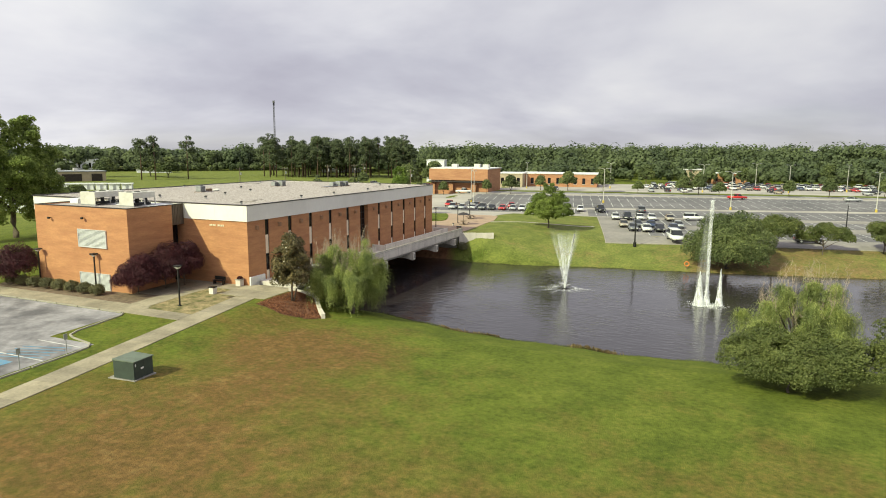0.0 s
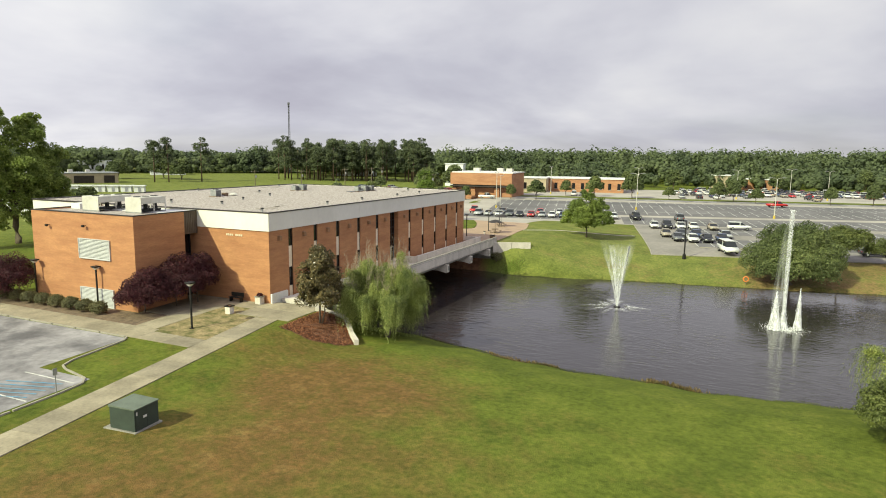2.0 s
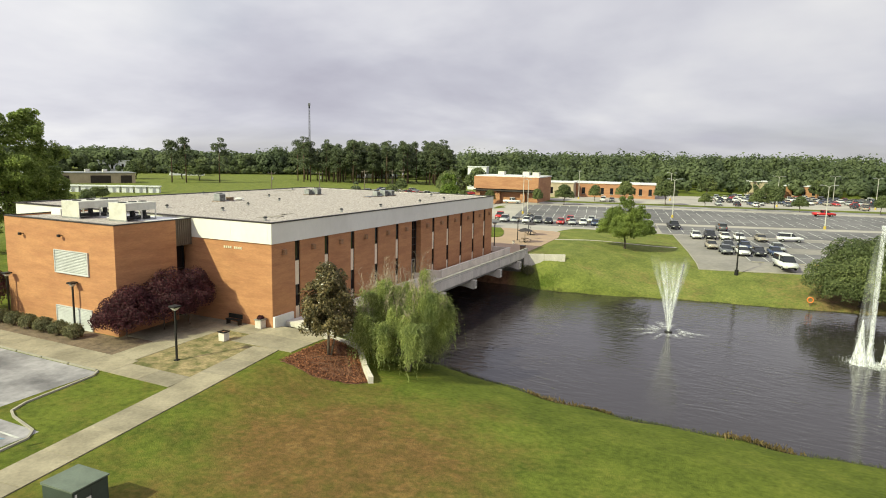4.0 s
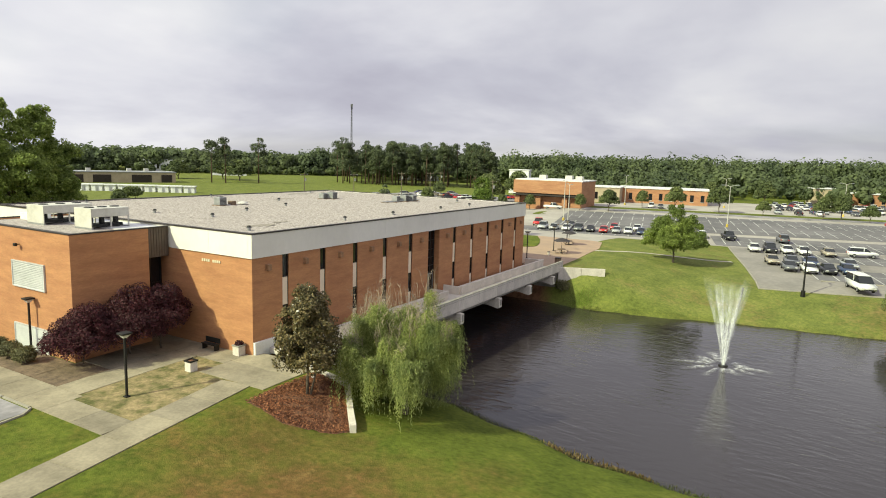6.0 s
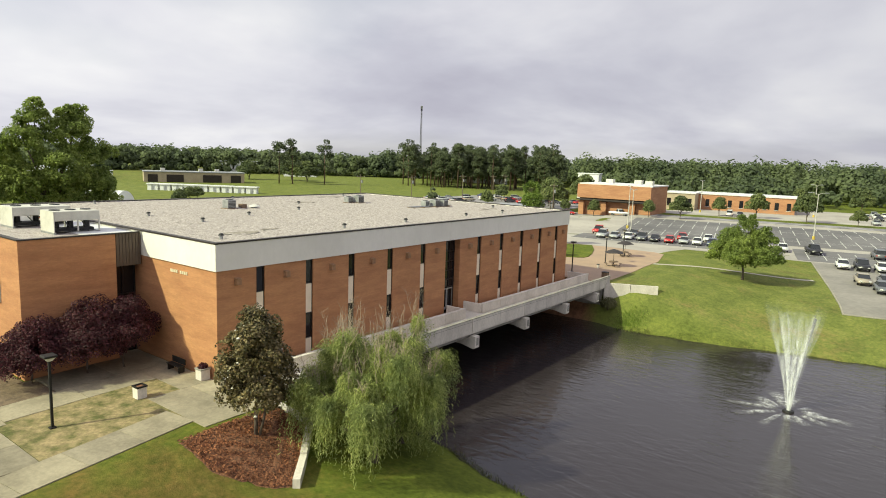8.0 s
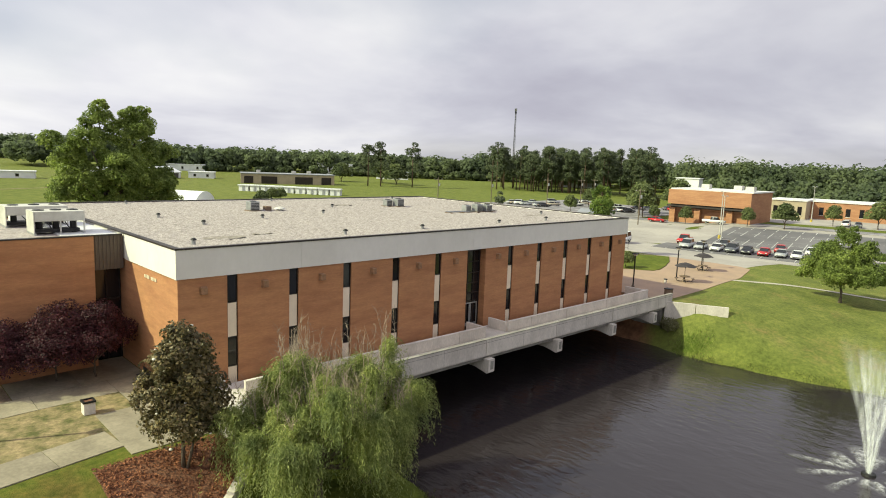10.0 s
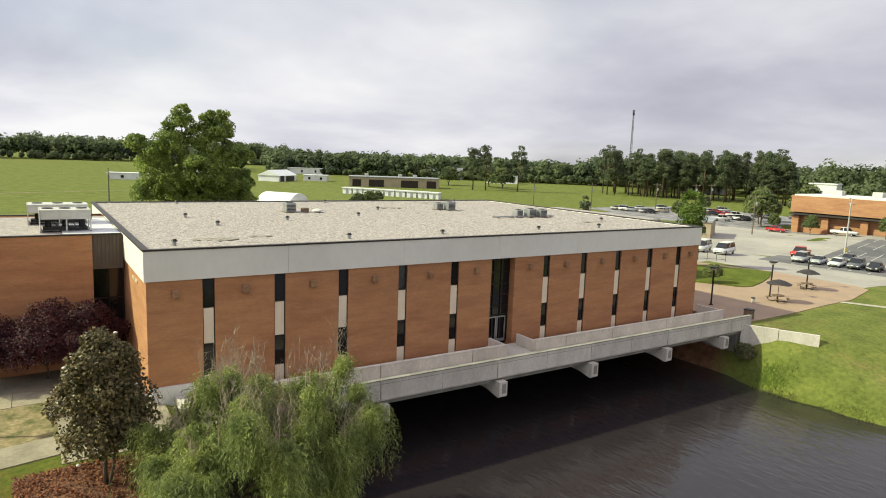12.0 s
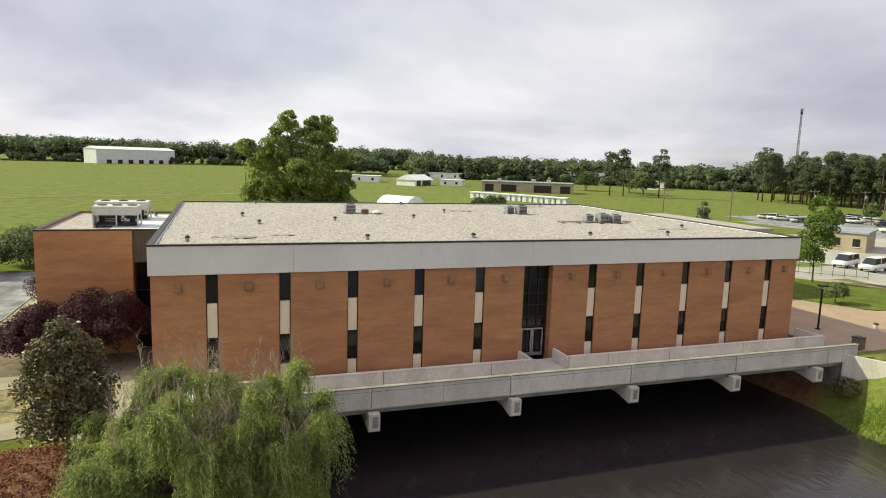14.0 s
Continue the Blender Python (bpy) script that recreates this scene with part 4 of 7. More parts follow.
def limbs(base, top, targets, r0, seed, seg=7):
    """Trunk and limbs: a leaning tapered stem from which curved limbs run to the clumps."""
    r = random.Random(seed)
    base, top = Vector(base), Vector(top)
    bm = bmesh.new()
    pts = [base.lerp(top, k / 5) + Vector((r.uniform(-1, 1), r.uniform(-1, 1), 0)) * r0 * 0.5 * (k > 0) for k in range(6)]
    tube(bm, pts, [r0 * (1.35 if k == 0 else 1 - 0.11 * k) for k in range(6)], seg)
    for tx, ty, tz in targets:
        a = base.lerp(top, r.uniform(0.45, 0.95))
        b = Vector((tx, ty, tz))
        mid = a.lerp(b, 0.5) + Vector((r.uniform(-1, 1), r.uniform(-1, 1), (b - a).length * 0.12)) * 0.5
        tube(bm, [a, a.lerp(mid, 0.6), mid, b], [r0 * 0.5, r0 * 0.4, r0 * 0.28, r0 * 0.08], 5)
    return bm


def broad_tree(name, label, category, at, blobs, leaf, count, size, trunk_r, bark=BARK, seed=1, group="", fork=0.35, gaps=0.42, gap_scale=0.55, shell=0.5):
    t = thing(name, label, category, at, group=group)
    hi = max(b[2] for b in blobs)
    stem = (blobs[0][0] * 0.4, blobs[0][1] * 0.4, hi * fork + 0.4)
    part("trunk", limbs((0, 0, -0.3), stem, [], trunk_r, seed), bark, t, smooth=True)
    r = random.Random(seed)
    most = max(b[3] for b in blobs)
    for tx, ty, tz, tr, *_ in blobs:
        if tr < 0.42 * most:
            continue
        a, b = Vector((0, 0, 0)).lerp(Vector(stem), r.uniform(0.5, 0.98)), Vector((tx, ty, tz))
        mid = a.lerp(b, 0.5) + Vector((r.uniform(-1, 1), r.uniform(-1, 1), (b - a).length * 0.12)) * 0.5
        part("limb", tubed([a, a.lerp(mid, 0.6), mid, b], [trunk_r * 0.5, trunk_r * 0.4, trunk_r * 0.28, trunk_r * 0.08], 5), bark, t, smooth=True)
    crown("crown", blobs, count, size, leaf, seed, t, gaps, shell, gap_scale)
    return t


def lumpy(blobs, seed, n=6):
    """Breaks a crown's masses into smaller overlapping clumps."""
    r = random.Random(seed)
    out = []
    for x, y, z, rad in blobs:
        out.append((x, y, z, rad * 0.8))
        for k in range(n):
            d = Vector((r.gauss(0, 1), r.gauss(0, 1), r.gauss(0.35, 0.9))).normalized() * rad * r.uniform(0.55, 0.85)
            out.append((x + d.x, y + d.y, z + d.z * 0.85, rad * r.uniform(0.26, 0.44)))
    return out


def on(x, y, up=0.0):
    return (x, y, gz(x, y) + up)


# the tall tree behind the wing
broad_tree("shade_tree", "tall bright green broadleaf tree with an open top", "tree", on(-114, 70.7, -0.8),
           lumpy([(0.0, -0.4, 7.7, 5.68), (0.9, -4.9, 10.6, 4.13), (0.0, 4.1, 9.2, 4.82), (0.0, -8.5, 16.6, 1.98), (-0.9, -6.1, 13.7, 2.92), (0.9, -4.0, 17.0, 3.01), (0.0, -2.2, 19.9, 2.41), (0.9, 1.4, 17.4, 3.27), (-0.9, 4.1, 19.3, 2.58), (0.9, 5.4, 15.4, 2.92), (2.7, 0.5, 12.5, 4.3), (0.9, -7.1, 9.2, 2.92), (0.0, 5.9, 11.1, 2.92), (0.9, 1.9, 20.7, 1.72), (0.0, -1.8, 22.0, 1.12), (0.0, 4.3, 21.6, 1.12), (1.8, -5.8, 5.0, 3.61), (1.8, 4.1, 5.0, 3.61)], 4),
           LEAF_SHADE, 120000, 0.22, 0.6, seed=3, gaps=0.46, gap_scale=0.8, fork=0.4, shell=0.65)
# lone lawn tree beyond the pond
broad_tree("lawn_tree", "rounded green lawn tree with a pale trunk", "tree", on(-31.6, 126.4),
           lumpy([(0, 0, 4.4, 3.2), (0, 0, 3.0, 2.6), (-2.2, 1, 3.2, 2.0), (2.2, -1, 3.2, 2.0), (-3.4, 0.3, 4.0, 1.9), (3.3, -0.4, 3.9, 2.0), (0.4, 2.6, 4.2, 2.3), (-0.4, -2.7, 4, 2.3), (-2.2, 0.2, 6.0, 1.7), (1.9, 0.3, 6.2, 1.8), (0.1, 0, 7.6, 1.5), (-0.9, 0.2, 8.7, 0.7), (0.6, -0.2, 8.9, 0.6), (-4.2, -0.8, 3.0, 1.0), (4.2, 0.8, 3.1, 1.0), (-3.4, 0.4, 5.7, 0.7), (3.5, 0.1, 5.8, 0.8)], 6, 4),
           LEAF_SHADE, 70000, 0.14, 0.2, seed=5, gaps=0.34, gap_scale=1.3, shell=0.7)
# dense oak on the far bank
broad_tree("bank_tree", "dense dark green round tree on the far bank", "tree", on(2.2, 111.5),
           [(0, 0, 4.2, 4.3), (-4.0, -0.6, 3.6, 3.0), (4, 0.5, 4.2, 3.2), (1, -2.6, 3.2, 3.2), (-1.5, 1.5, 6.2, 3.0), (2, 1, 6.8, 2.8), (-2.8, -2.4, 2.4, 2.4), (3.6, -2, 2.6, 2.6)],
           LEAF_OAK, 56000, 0.165, 0.4, seed=7, gaps=0.25, gap_scale=0.5, fork=0.2)
broad_tree("crape_myrtle", "spreading crape myrtle on the far lawn", "tree", on(9.8, 121.5),
           [(0, 0, 4.2, 2.6), (-2.2, 0, 3.9, 1.8), (2.4, 0.3, 4.3, 2.0), (0.3, 1.5, 4.9, 1.8), (0.5, -1.6, 3.8, 1.8)], LEAF_MYRTLE, 18000, 0.16, 0.16, seed=8, group="crape myrtles by the car park", gaps=0.45)
myrtle = broad_tree("crape_myrtle", "spreading crape myrtle on the far lawn", "tree", on(17.4, 122.4),
                    [(0, 0, 3.6, 2.0), (-2.4, 0, 3.3, 1.7), (2.4, 0.3, 3.4, 1.7), (0.3, 1.2, 4.1, 1.5), (-3.4, 0.4, 2.9, 1.0), (3.6, -0.4, 3.0, 1.0)], LEAF_MYRTLE, 16000, 0.15, 0.14, seed=9, group="crape myrtles by the car park", gaps=0.45)
for mx, my, tn in ((27.0, 126.5, 80), (36.5, 129.5, 200)):
    copy_thing(myrtle, pose(*on(mx, my), 0, 0, tn))


def willow(name, label, at, radius, top, floor, strands, seed, twigs=True, leaf=LEAF_WILLOW):
    """Weeping willow: limbs arch up and out to tufts, from which strands of narrow leaves spill and hang."""
    t = thing(name, label, "tree", at)
    r = rng_of(seed)
    z0 = at[2]
    tall = top - z0
    part("trunk", limbs((0, 0, -0.3), (0.2, 0.1, tall * 0.45), [], 0.30, seed), BARK, t, smooth=True)
    heads, ways = [], []
    count = 26
    for k in range(count):
        a = 2.4 * k + 0.5 * r.random()
        rr = radius * math.sqrt((k + 0.4) / count) * (0.72 + 0.28 * r.random())
        hz = tall * (1.0 - 0.50 * (rr / radius) ** 2.0) * (0.46 + 0.54 * r.random())
        p = Vector((rr * math.cos(a), rr * math.sin(a), hz))
        bend = [Vector((0, 0, tall * 0.25)), p * 0.38 + Vector((0, 0, hz * 0.24)), p * 0.78 + Vector((0, 0, hz * 0.17)), p]
        part("limb", tubed(bend, [0.11, 0.07, 0.04, 0.015], 5), BARK, t, smooth=True)
        heads.append((p, 0.5 + 0.8 * r.random(), rr / radius))
        ways.append(np.array([tuple(v) for v in bend]))
    cs, ns, als, ls = [], [], [], []
    for s in range(strands):
        h, spread, edge = heads[s % count]
        # each strand leaves its limb somewhere along the outer two thirds
        u = 3.0 * (0.45 + 0.55 * r.random() ** 0.42)
        i = min(int(u), 2)
        root = ways[s % count][i] * (1 - (u - i)) + ways[s % count][i + 1] * (u - i) + r.normal(size=3) * 0.17
        a = r.random() * 2 * math.pi
        own = np.array([math.cos(a), math.sin(a), 0])
        away = np.array([h.x, h.y, 0]) / max(math.hypot(h.x, h.y), 0.3)
        way = own + away * (0.2 + 0.5 * edge)
        reach = (0.25 + 0.75 * r.random()) * (0.5 + 0.5 * spread)
        drop = max(0.35, min(root[2] - (floor - z0), (0.5 + 1.5 * r.random() ** 1.6) * (0.7 + 0.9 * edge) + 2.2 * edge ** 2 * (r.random() < 0.45) * r.random()))
        n = max(7, int((drop + reach) / 0.095))
        k = np.arange(n) / n
        line = root + way * (reach * (1 - np.exp(-2.4 * k)))[:, None]
        line[:, 2] += 0.42 * reach * np.sin(np.minimum(k * 4.2, math.pi)) - drop * k ** 1.7
        line[:, 0] += 0.06 * np.sin(k * 6 + s)
        line[:, 1] += 0.06 * np.cos(k * 5 + 2 * s)
        cs.append(line + r.normal(size=(n, 3)) * 0.05)
        ns.append(way + r.normal(size=(n, 3)) * 0.8 + np.array([0, 0, 0.45]))
        als.append(np.stack([way[0] * (1 - k), way[1] * (1 - k), -0.2 - k], -1) + r.normal(size=(n, 3)) * 0.5)
        ls.append(0.15 + 0.15 * r.random(n))
    cs, ns, als, ls = np.concatenate(cs), unit(np.concatenate(ns)), np.concatenate(als), np.concatenate(ls)
    ob = new("hanging_foliage", leaf_quads("hanging_foliage", cs, ns, als, ls, ls * 0.17, leaf))
    ob.parent = t
    if twigs:
        rr = random.Random(seed)
        bm = bmesh.new()
        for k in range(72):
            h, _, edge = heads[rr.randrange(count // 2)]
            p = h + Vector((rr.uniform(-0.6, 0.6), rr.uniform(-0.6, 0.6), rr.uniform(-0.4, 0.1)))
            q = p + Vector((rr.uniform(-0.5, 0.5), rr.uniform(-0.5, 0.5), rr.uniform(0.9, 2.3)))
            m = p.lerp(q, 0.5) + Vector((rr.uniform(-0.2, 0.2), rr.uniform(-0.2, 0.2), 0))
            tube(bm, [p, m, q], [0.016, 0.012, 0.005], 4)
            for b in range(8):
                a0 = p.lerp(q, rr.uniform(0.2, 0.98))
                tube(bm, [a0, a0 + Vector((rr.uniform(-0.4, 0.4), rr.uniform(-0.4, 0.4), rr.uniform(0.1, 0.6)))], [0.009, 0.004], 3)
        tagged(part("bare_twig", bm, TWIG, t, "bare dead twigs at the top"), kind="stuff")
    return t


willow("weeping_willow", "weeping willow with bare twig tops at the water's edge", (-36.0, 56.1, gz(-36.0, 56.1)), 4.7, 6.1, -3.4, 5200, 11)
willow("weeping_willow", "weeping willow leaning out over the pond", (-37.6, 60.4, gz(-37.6, 60.4)), 3.6, 5.6, -3.95, 3600, 18)
willow("weeping_willow", "smaller shaded weeping willow beside the walkway bridge", (-39.6, 57.8, -1.6), 2.3, 4.9, -1.2, 1200, 12)
willow("weeping_willow", "pale willow with dead tops behind a dense shrub", (6.6, 51.5, gz(6.6, 51.5)), 5.2, 6.4, -0.4, 3800, 13)
broad_tree("lawn_shrub", "broad dense green shrub on the near bank", "shrub", on(5.6, 46.6),
           [(0, 0, 2.2, 2.2), (-3.0, 0.3, 2.3, 1.7), (2.8, 0.4, 2.4, 1.9), (-1.4, 1.4, 3.0, 1.6), (1.6, 1.6, 3.1, 1.7), (0.6, -1.0, 1.9, 1.6), (-1.8, -0.6, 1.8, 1.3), (2.2, -0.8, 1.9, 1.3)],
           LEAF_MYRTLE, 62000, 0.09, 0.13, seed=14, gaps=0.34, gap_scale=0.8, fork=0.25)
broad_tree("lawn_shrub", "loose green shrub on the near bank", "shrub", on(12.2, 45.8),
           [(0, 0, 3.0, 2.4), (-2.4, 0.3, 2.8, 1.7), (2.4, 0.4, 2.9, 1.9), (0.2, 1.6, 4.4, 1.8)], LEAF_MYRTLE, 32000, 0.09, 0.13, seed=15, gaps=0.42, gap_scale=0.8, fork=0.25)

# magnolia in the mulch bed
mag = thing("magnolia_tree", "dark glossy magnolia with white blossoms in a mulch bed", "tree", (-40.2, 51.2, gz(-40.2, 51.2)))
mg0 = -gz(-40.2, 51.2)
bm = limbs((0, 0, -0.2), (0.1, 0, 5.5 + mg0), [(0.9, 0.5, 3.4), (-0.9, 0.3, 3.2), (0.2, -0.9, 3.6)], 0.11, 16)
tube(bm, [(0.1, 0.1, -0.2), (0.3, 0.35, 1.2), (0.35, 0.5, 3.0)], [0.09, 0.07, 0.05], 6)
part("trunk", bm, BARK, mag, smooth=True)
magblobs = [(0, 0, 2.7, 1.75), (-0.9, 0.3, 2.3, 1.2), (0.9, -0.4, 2.4, 1.3), (0.2, 0.8, 3.3, 1.45), (-0.3, -0.7, 3.5, 1.4), (0, 0, 4.5, 1.5), (0.2, 0.2, 5.6, 1.1), (-0.1, 0, 6.4, 0.75), (0.8, 0.6, 1.9, 0.9), (-1.0, -0.7, 1.9, 0.9), (0.9, 0.3, 4.3, 1.1), (-0.8, -0.4, 4.5, 1.1), (0.4, -0.4, 5.4, 1.05), (-0.3, 0.7, 5.2, 1.0)]
magblobs = [(a, b, c + mg0, d) for a, b, c, d in magblobs]
crown("crown", magblobs, 30000, 0.115, LEAF_MAGNOLIA, 17, mag, gaps=0.45, gap_scale=1.1)
rr = random.Random(4)
bm = bmesh.new()
for k in range(46):
    a, b, c, d = magblobs[rr.randrange(len(magblobs))]
    v = Vector((rr.gauss(0, 1), rr.gauss(0, 1), rr.gauss(0.2, 1))).normalized() * d * 1.03
    bmesh.ops.create_icosphere(bm, subdivisions=1, radius=rr.uniform(0.06, 0.11), matrix=Matrix.Translation((a + v.x, b + v.y, c + v.z * 0.85)) @ Matrix.Diagonal((1, 1, 0.6, 1)))
part("blossom", bm, BLOSSOM, mag, "white blossoms", smooth=True)

# red maples before the recess, and one past the wing
for k, (mx, my, sc, hh) in enumerate(((-56.6, 46.2, 1.0, 0.92), (-55.9, 49.3, 1.12, 1.12), (-55.2, 51.4, 0.92, 1.15), (-74.6, 44.6, 1.25, 0.92))):
    bl = [(x * sc, y * sc, z * hh, r * sc) for x, y, z, r in ((0, 0, 2.5, 1.8), (-1.5, 0.5, 2.2, 1.25), (1.5, -0.3, 2.3, 1.35), (0.2, -1.5, 2.1, 1.3), (-0.2, 1.5, 2.4, 1.35), (0.4, 0.3, 3.5, 1.35), (1.2, -1.2, 1.7, 0.9), (-1.1, -1.3, 1.7, 0.9))]
    broad_tree("japanese_maple", "low spreading dark red Japanese maple by the brick wall", "tree", on(mx, my), bl, LEAF_MAPLE, 27000, 0.088, 0.10, seed=20 + k, group="red maples by the wing", gaps=0.33, gap_scale=1.0, fork=0.25)


def hedge_ball(at, r, seed, label, group=""):
    t = thing("shrub", label, "shrub", at, group=group)
    part("stem", tubed([(0, 0, -0.1), (0, 0, r * 0.7)], [0.06, 0.04], 6), BARK, t)
    crown("foliage", [(0, 0, r * 0.82, r, 0.82), (0.15 * r, 0, r * 0.8, r * 0.95, 0.82), (0, 0, r * 0.7, r * 0.8, 0.8)], 2200, 0.09, LEAF_HEDGE, seed, t, gaps=0.1, shell=0.3)
    return t


ball = hedge_ball(on(-60.4, 44.2), 0.75, 31, "clipped round evergreen shrub in the wall bed", "clipped shrubs along the wing")
for k in range(1, 8):
    copy_thing(ball, pose(*on(-60.4 - 2.0 * k, 44.2 + 0.02 * k), 0, 0, 47 * k))
hedge_ball(on(-41.9, 104.1, 0.0), 0.95, 32, "loose green bush at the foot of the abutment")
broad_tree("plaza_shrub", "dark round shrub on the plaza lawn", "shrub", on(-57.8, 121.9, 0.13), [(0, 0, 1.35, 1.05), (0, 0.75, 1.3, 0.8), (0, -0.75, 1.25, 0.8), (0.1, 0.2, 1.7, 0.75)], LEAF_OAK, 6000, 0.13, 0.08, seed=33, gaps=0.15, fork=0.3)
broad_tree("plaza_tree", "slim green tree at the far corner of the hall", "tree", on(-68.3, 130.6), [(0, 0, 5.6, 2.0), (0.3, 0.3, 7.8, 1.9), (0, 0.2, 10.0, 1.5), (-0.3, -0.4, 3.6, 1.6)], LEAF_BROAD, 9000, 0.2, 0.14, seed=34)
broad_tree("young_pine", "dark conifer by the back car park", "tree", on(-94.0, 135.0), [(0, 0, 3.5, 2.0), (0.2, 0.1, 5.6, 1.6), (0, 0, 7.6, 1.0), (0, 0.1, 9.0, 0.5)], LEAF_PINE, 4500, 0.22, 0.16, BARK_RED, seed=35)
for k, (bx, by, rr2) in enumerate(((-97, 36, 3.0), (-101, 34.5, 2.6), (-94, 31.5, 2.6), (-104, 45.5, 1.9), (-101.5, 47.5, 1.7))):
    broad_tree("back_shrub", "large dark green shrub behind the wing", "shrub", on(bx, by), [(0, 0, rr2 * 0.9, rr2), (rr2 * 0.6, 0, rr2 * 0.8, rr2 * 0.7), (-rr2 * 0.6, 0.4, rr2 * 0.9, rr2 * 0.7)], LEAF_OAK, 5000, 0.22, 0.15, seed=40 + k, gaps=0.3)

# pines in the distance: three patterns, planted again and again
def pine(seed, h):
    t = thing("pine_tree", "tall dark pine with a bare trunk", "tree", (0, 0, -100), group="tall pines")
    r = random.Random(seed)
    part("trunk", tubed([(0, 0, -0.5), (0.1, 0, h * 0.5), (0.25, 0.1, h * 0.95)], [0.32, 0.24, 0.08], 7), BARK_RED, t, smooth=True)
    bl = []
    for k in range(28):
        z = h * r.uniform(0.34, 0.98)
        s = min(3.9, (1.12 - z / h) * 7.0 + 0.7)
        a = r.uniform(0, 6.28)
        bl.append((s * 0.7 * math.cos(a), s * 0.7 * math.sin(a), z, r.uniform(0.9, 2.1)))
    crown("crown", bl, 5200, 0.36, LEAF_PINE, seed, t, gaps=0.42, gap_scale=0.45)
    return t


pines = [pine(51, 22.0), pine(52, 19.0), pine(53, 24.0)]
spots = [(-259, 227), (-253.5, 230.5), (-246, 244)]
rr = random.Random(8)
for k in range(66):
    f = rr.random() ** 0.8
    g = rr.random()
    spots.append((-232 + 76 * f - 22 * g + rr.uniform(-3, 3), 279 + 36 * f + 30 * g))
for k, (px, py) in enumerate(spots):
    tall = rr.uniform(0.80, 1.14)
    m = pose(*on(px, py), 0, 0, rr.uniform(0, 360)) @ Matrix.Diagonal((1, 1, tall, 1))
    if k < 3:
        pines[k].matrix_basis = m
    else:
        copy_thing(pines[rr.randrange(3)], m)


def woods(name, label, sectors, seed, material, card):
    """Far woodland as one mass of clumped foliage over hidden stems."""
    r = rng_of(seed)
    cs, ns, ss = [], [], []
    for yaw0, yaw1, near, deep, count, hlo, hhi in sectors:
        for k in range(count):
            a = radians(yaw0 + (yaw1 - yaw0) * r.random())
            d = near + deep * r.random() ** 1.3
            x, y = -10 - d * math.sin(a), 60 + d * math.cos(a)
            h = hlo + (hhi - hlo) * r.random() ** 1.2
            w = h * (0.30 + 0.14 * r.random())
            n = 190
            u = unit(r.normal(size=(n, 3)))
            m = 9
            hub = unit(r.normal(size=(m, 3))) * np.array([w * 0.52, w * 0.52, h * 0.22]) * (0.45 + 0.5 * r.random((m, 1)))
            which = r.integers(0, m, n)
            rad = w * (0.36 + 0.16 * r.random(m))[which] * (1.0 - 0.2 * r.random(n) ** 2)
            cs.append(np.array([x, y, gz(x, y) + h * 0.5]) + hub[which] + u * rad[:, None])
            ns.append(unit(u + 0.2 * r.normal(size=(n, 3)) + np.array([0, 0, 0.25])))
            ss.append(np.full(n, card) * (0.7 + 0.6 * r.random(n)))
    cs, ns, ss = np.concatenate(cs), np.concatenate(ns), np.concatenate(ss)
    ob = new(name, leaf_quads(name, cs, ns, r.normal(size=cs.shape), ss * 1.05, ss, material))
    return tagged(ob, label, "woodland", kind="stuff")


woods("far_woods", "broadleaf woodland rising beyond the car parks", [(-56, 26, 256, 36, 330, 6, 11), (-56, 26.5, 296, 45, 420, 11, 16), (-57, 27, 340, 110, 900, 19, 26.5), (26, 42, 360, 90, 360, 12, 18), (12, 46, 430, 60, 330, 18, 25)], 61, LEAF_HAZED, 1.5)
woods("far_woods", "dark woodland along the far side of the fields", [(42, 74, 430, 80, 520, 13, 20.5), (42, 74, 422, 10, 150, 4, 8), (72, 114, 590, 80, 700, 17, 27), (72, 114, 580, 10, 200, 5, 9), (76, 83, 430, 60, 90, 12, 19)], 62, LEAF_HAZED, 1.9)

# ---- things round the near building ----
def frustum(bm, r0, r1, z0, z1, seg=10, at=(0, 0)):
    return tube(bm, [(at[0], at[1], z0), (at[0], at[1], z1)], [r0, r1], seg)


def post_lamp(at, h=4.15, label="black square lamp post with a flat box head"):
    t = thing("lamp_post", label, "lamp post", at, group="black lamp posts")
    part("base_plate", boxed(-0.16, 0.16, -0.16, 0.16, 0, 0.1, bevel=0.01), BLACK_METAL, t)
    part("pole", boxed(-0.06, 0.06, -0.06, 0.06, 0.1, h - 0.35), BLACK_METAL, t)
    bm = bmesh.new()
    lo = [bm.verts.new((sx * 0.10, sy * 0.10, h - 0.35)) for sx, sy in ((-1, -1), (1, -1), (1, 1), (-1, 1))]
    hi = [bm.verts.new((sx * 0.26, sy * 0.26, h - 0.13)) for sx, sy in ((-1, -1), (1, -1), (1, 1), (-1, 1))]
    for i in range(4):
        bm.faces.new((lo[i], lo[(i + 1) % 4], hi[(i + 1) % 4], hi[i]))
    bm.faces.new(hi)
    part("lens", bm, LIGHT_GLASS, t, "pale tapered lens")
    part("cap", boxed(-0.33, 0.33, -0.33, 0.33, h - 0.125, h, bevel=0.02), BLACK_METAL, t)
    return t


lamp = post_lamp(on(-48.75, 44.3))
for lx, ly in ((-62.3, 45.65), (-71.2, 45.5), (-49.8, 110.1), (-49.6, 121.0), (-51.3, 132.3)):
    copy_thing(lamp, pose(*on(lx, ly, 0.04), 0, 0, 0))

# pad-mounted power cabinet on the lawn
bx, by = -37.3, 28.75
cab = thing("power_cabinet", "dark green metal power cabinet on a concrete pad", "electrical box", on(bx, by, -0.02), 4)
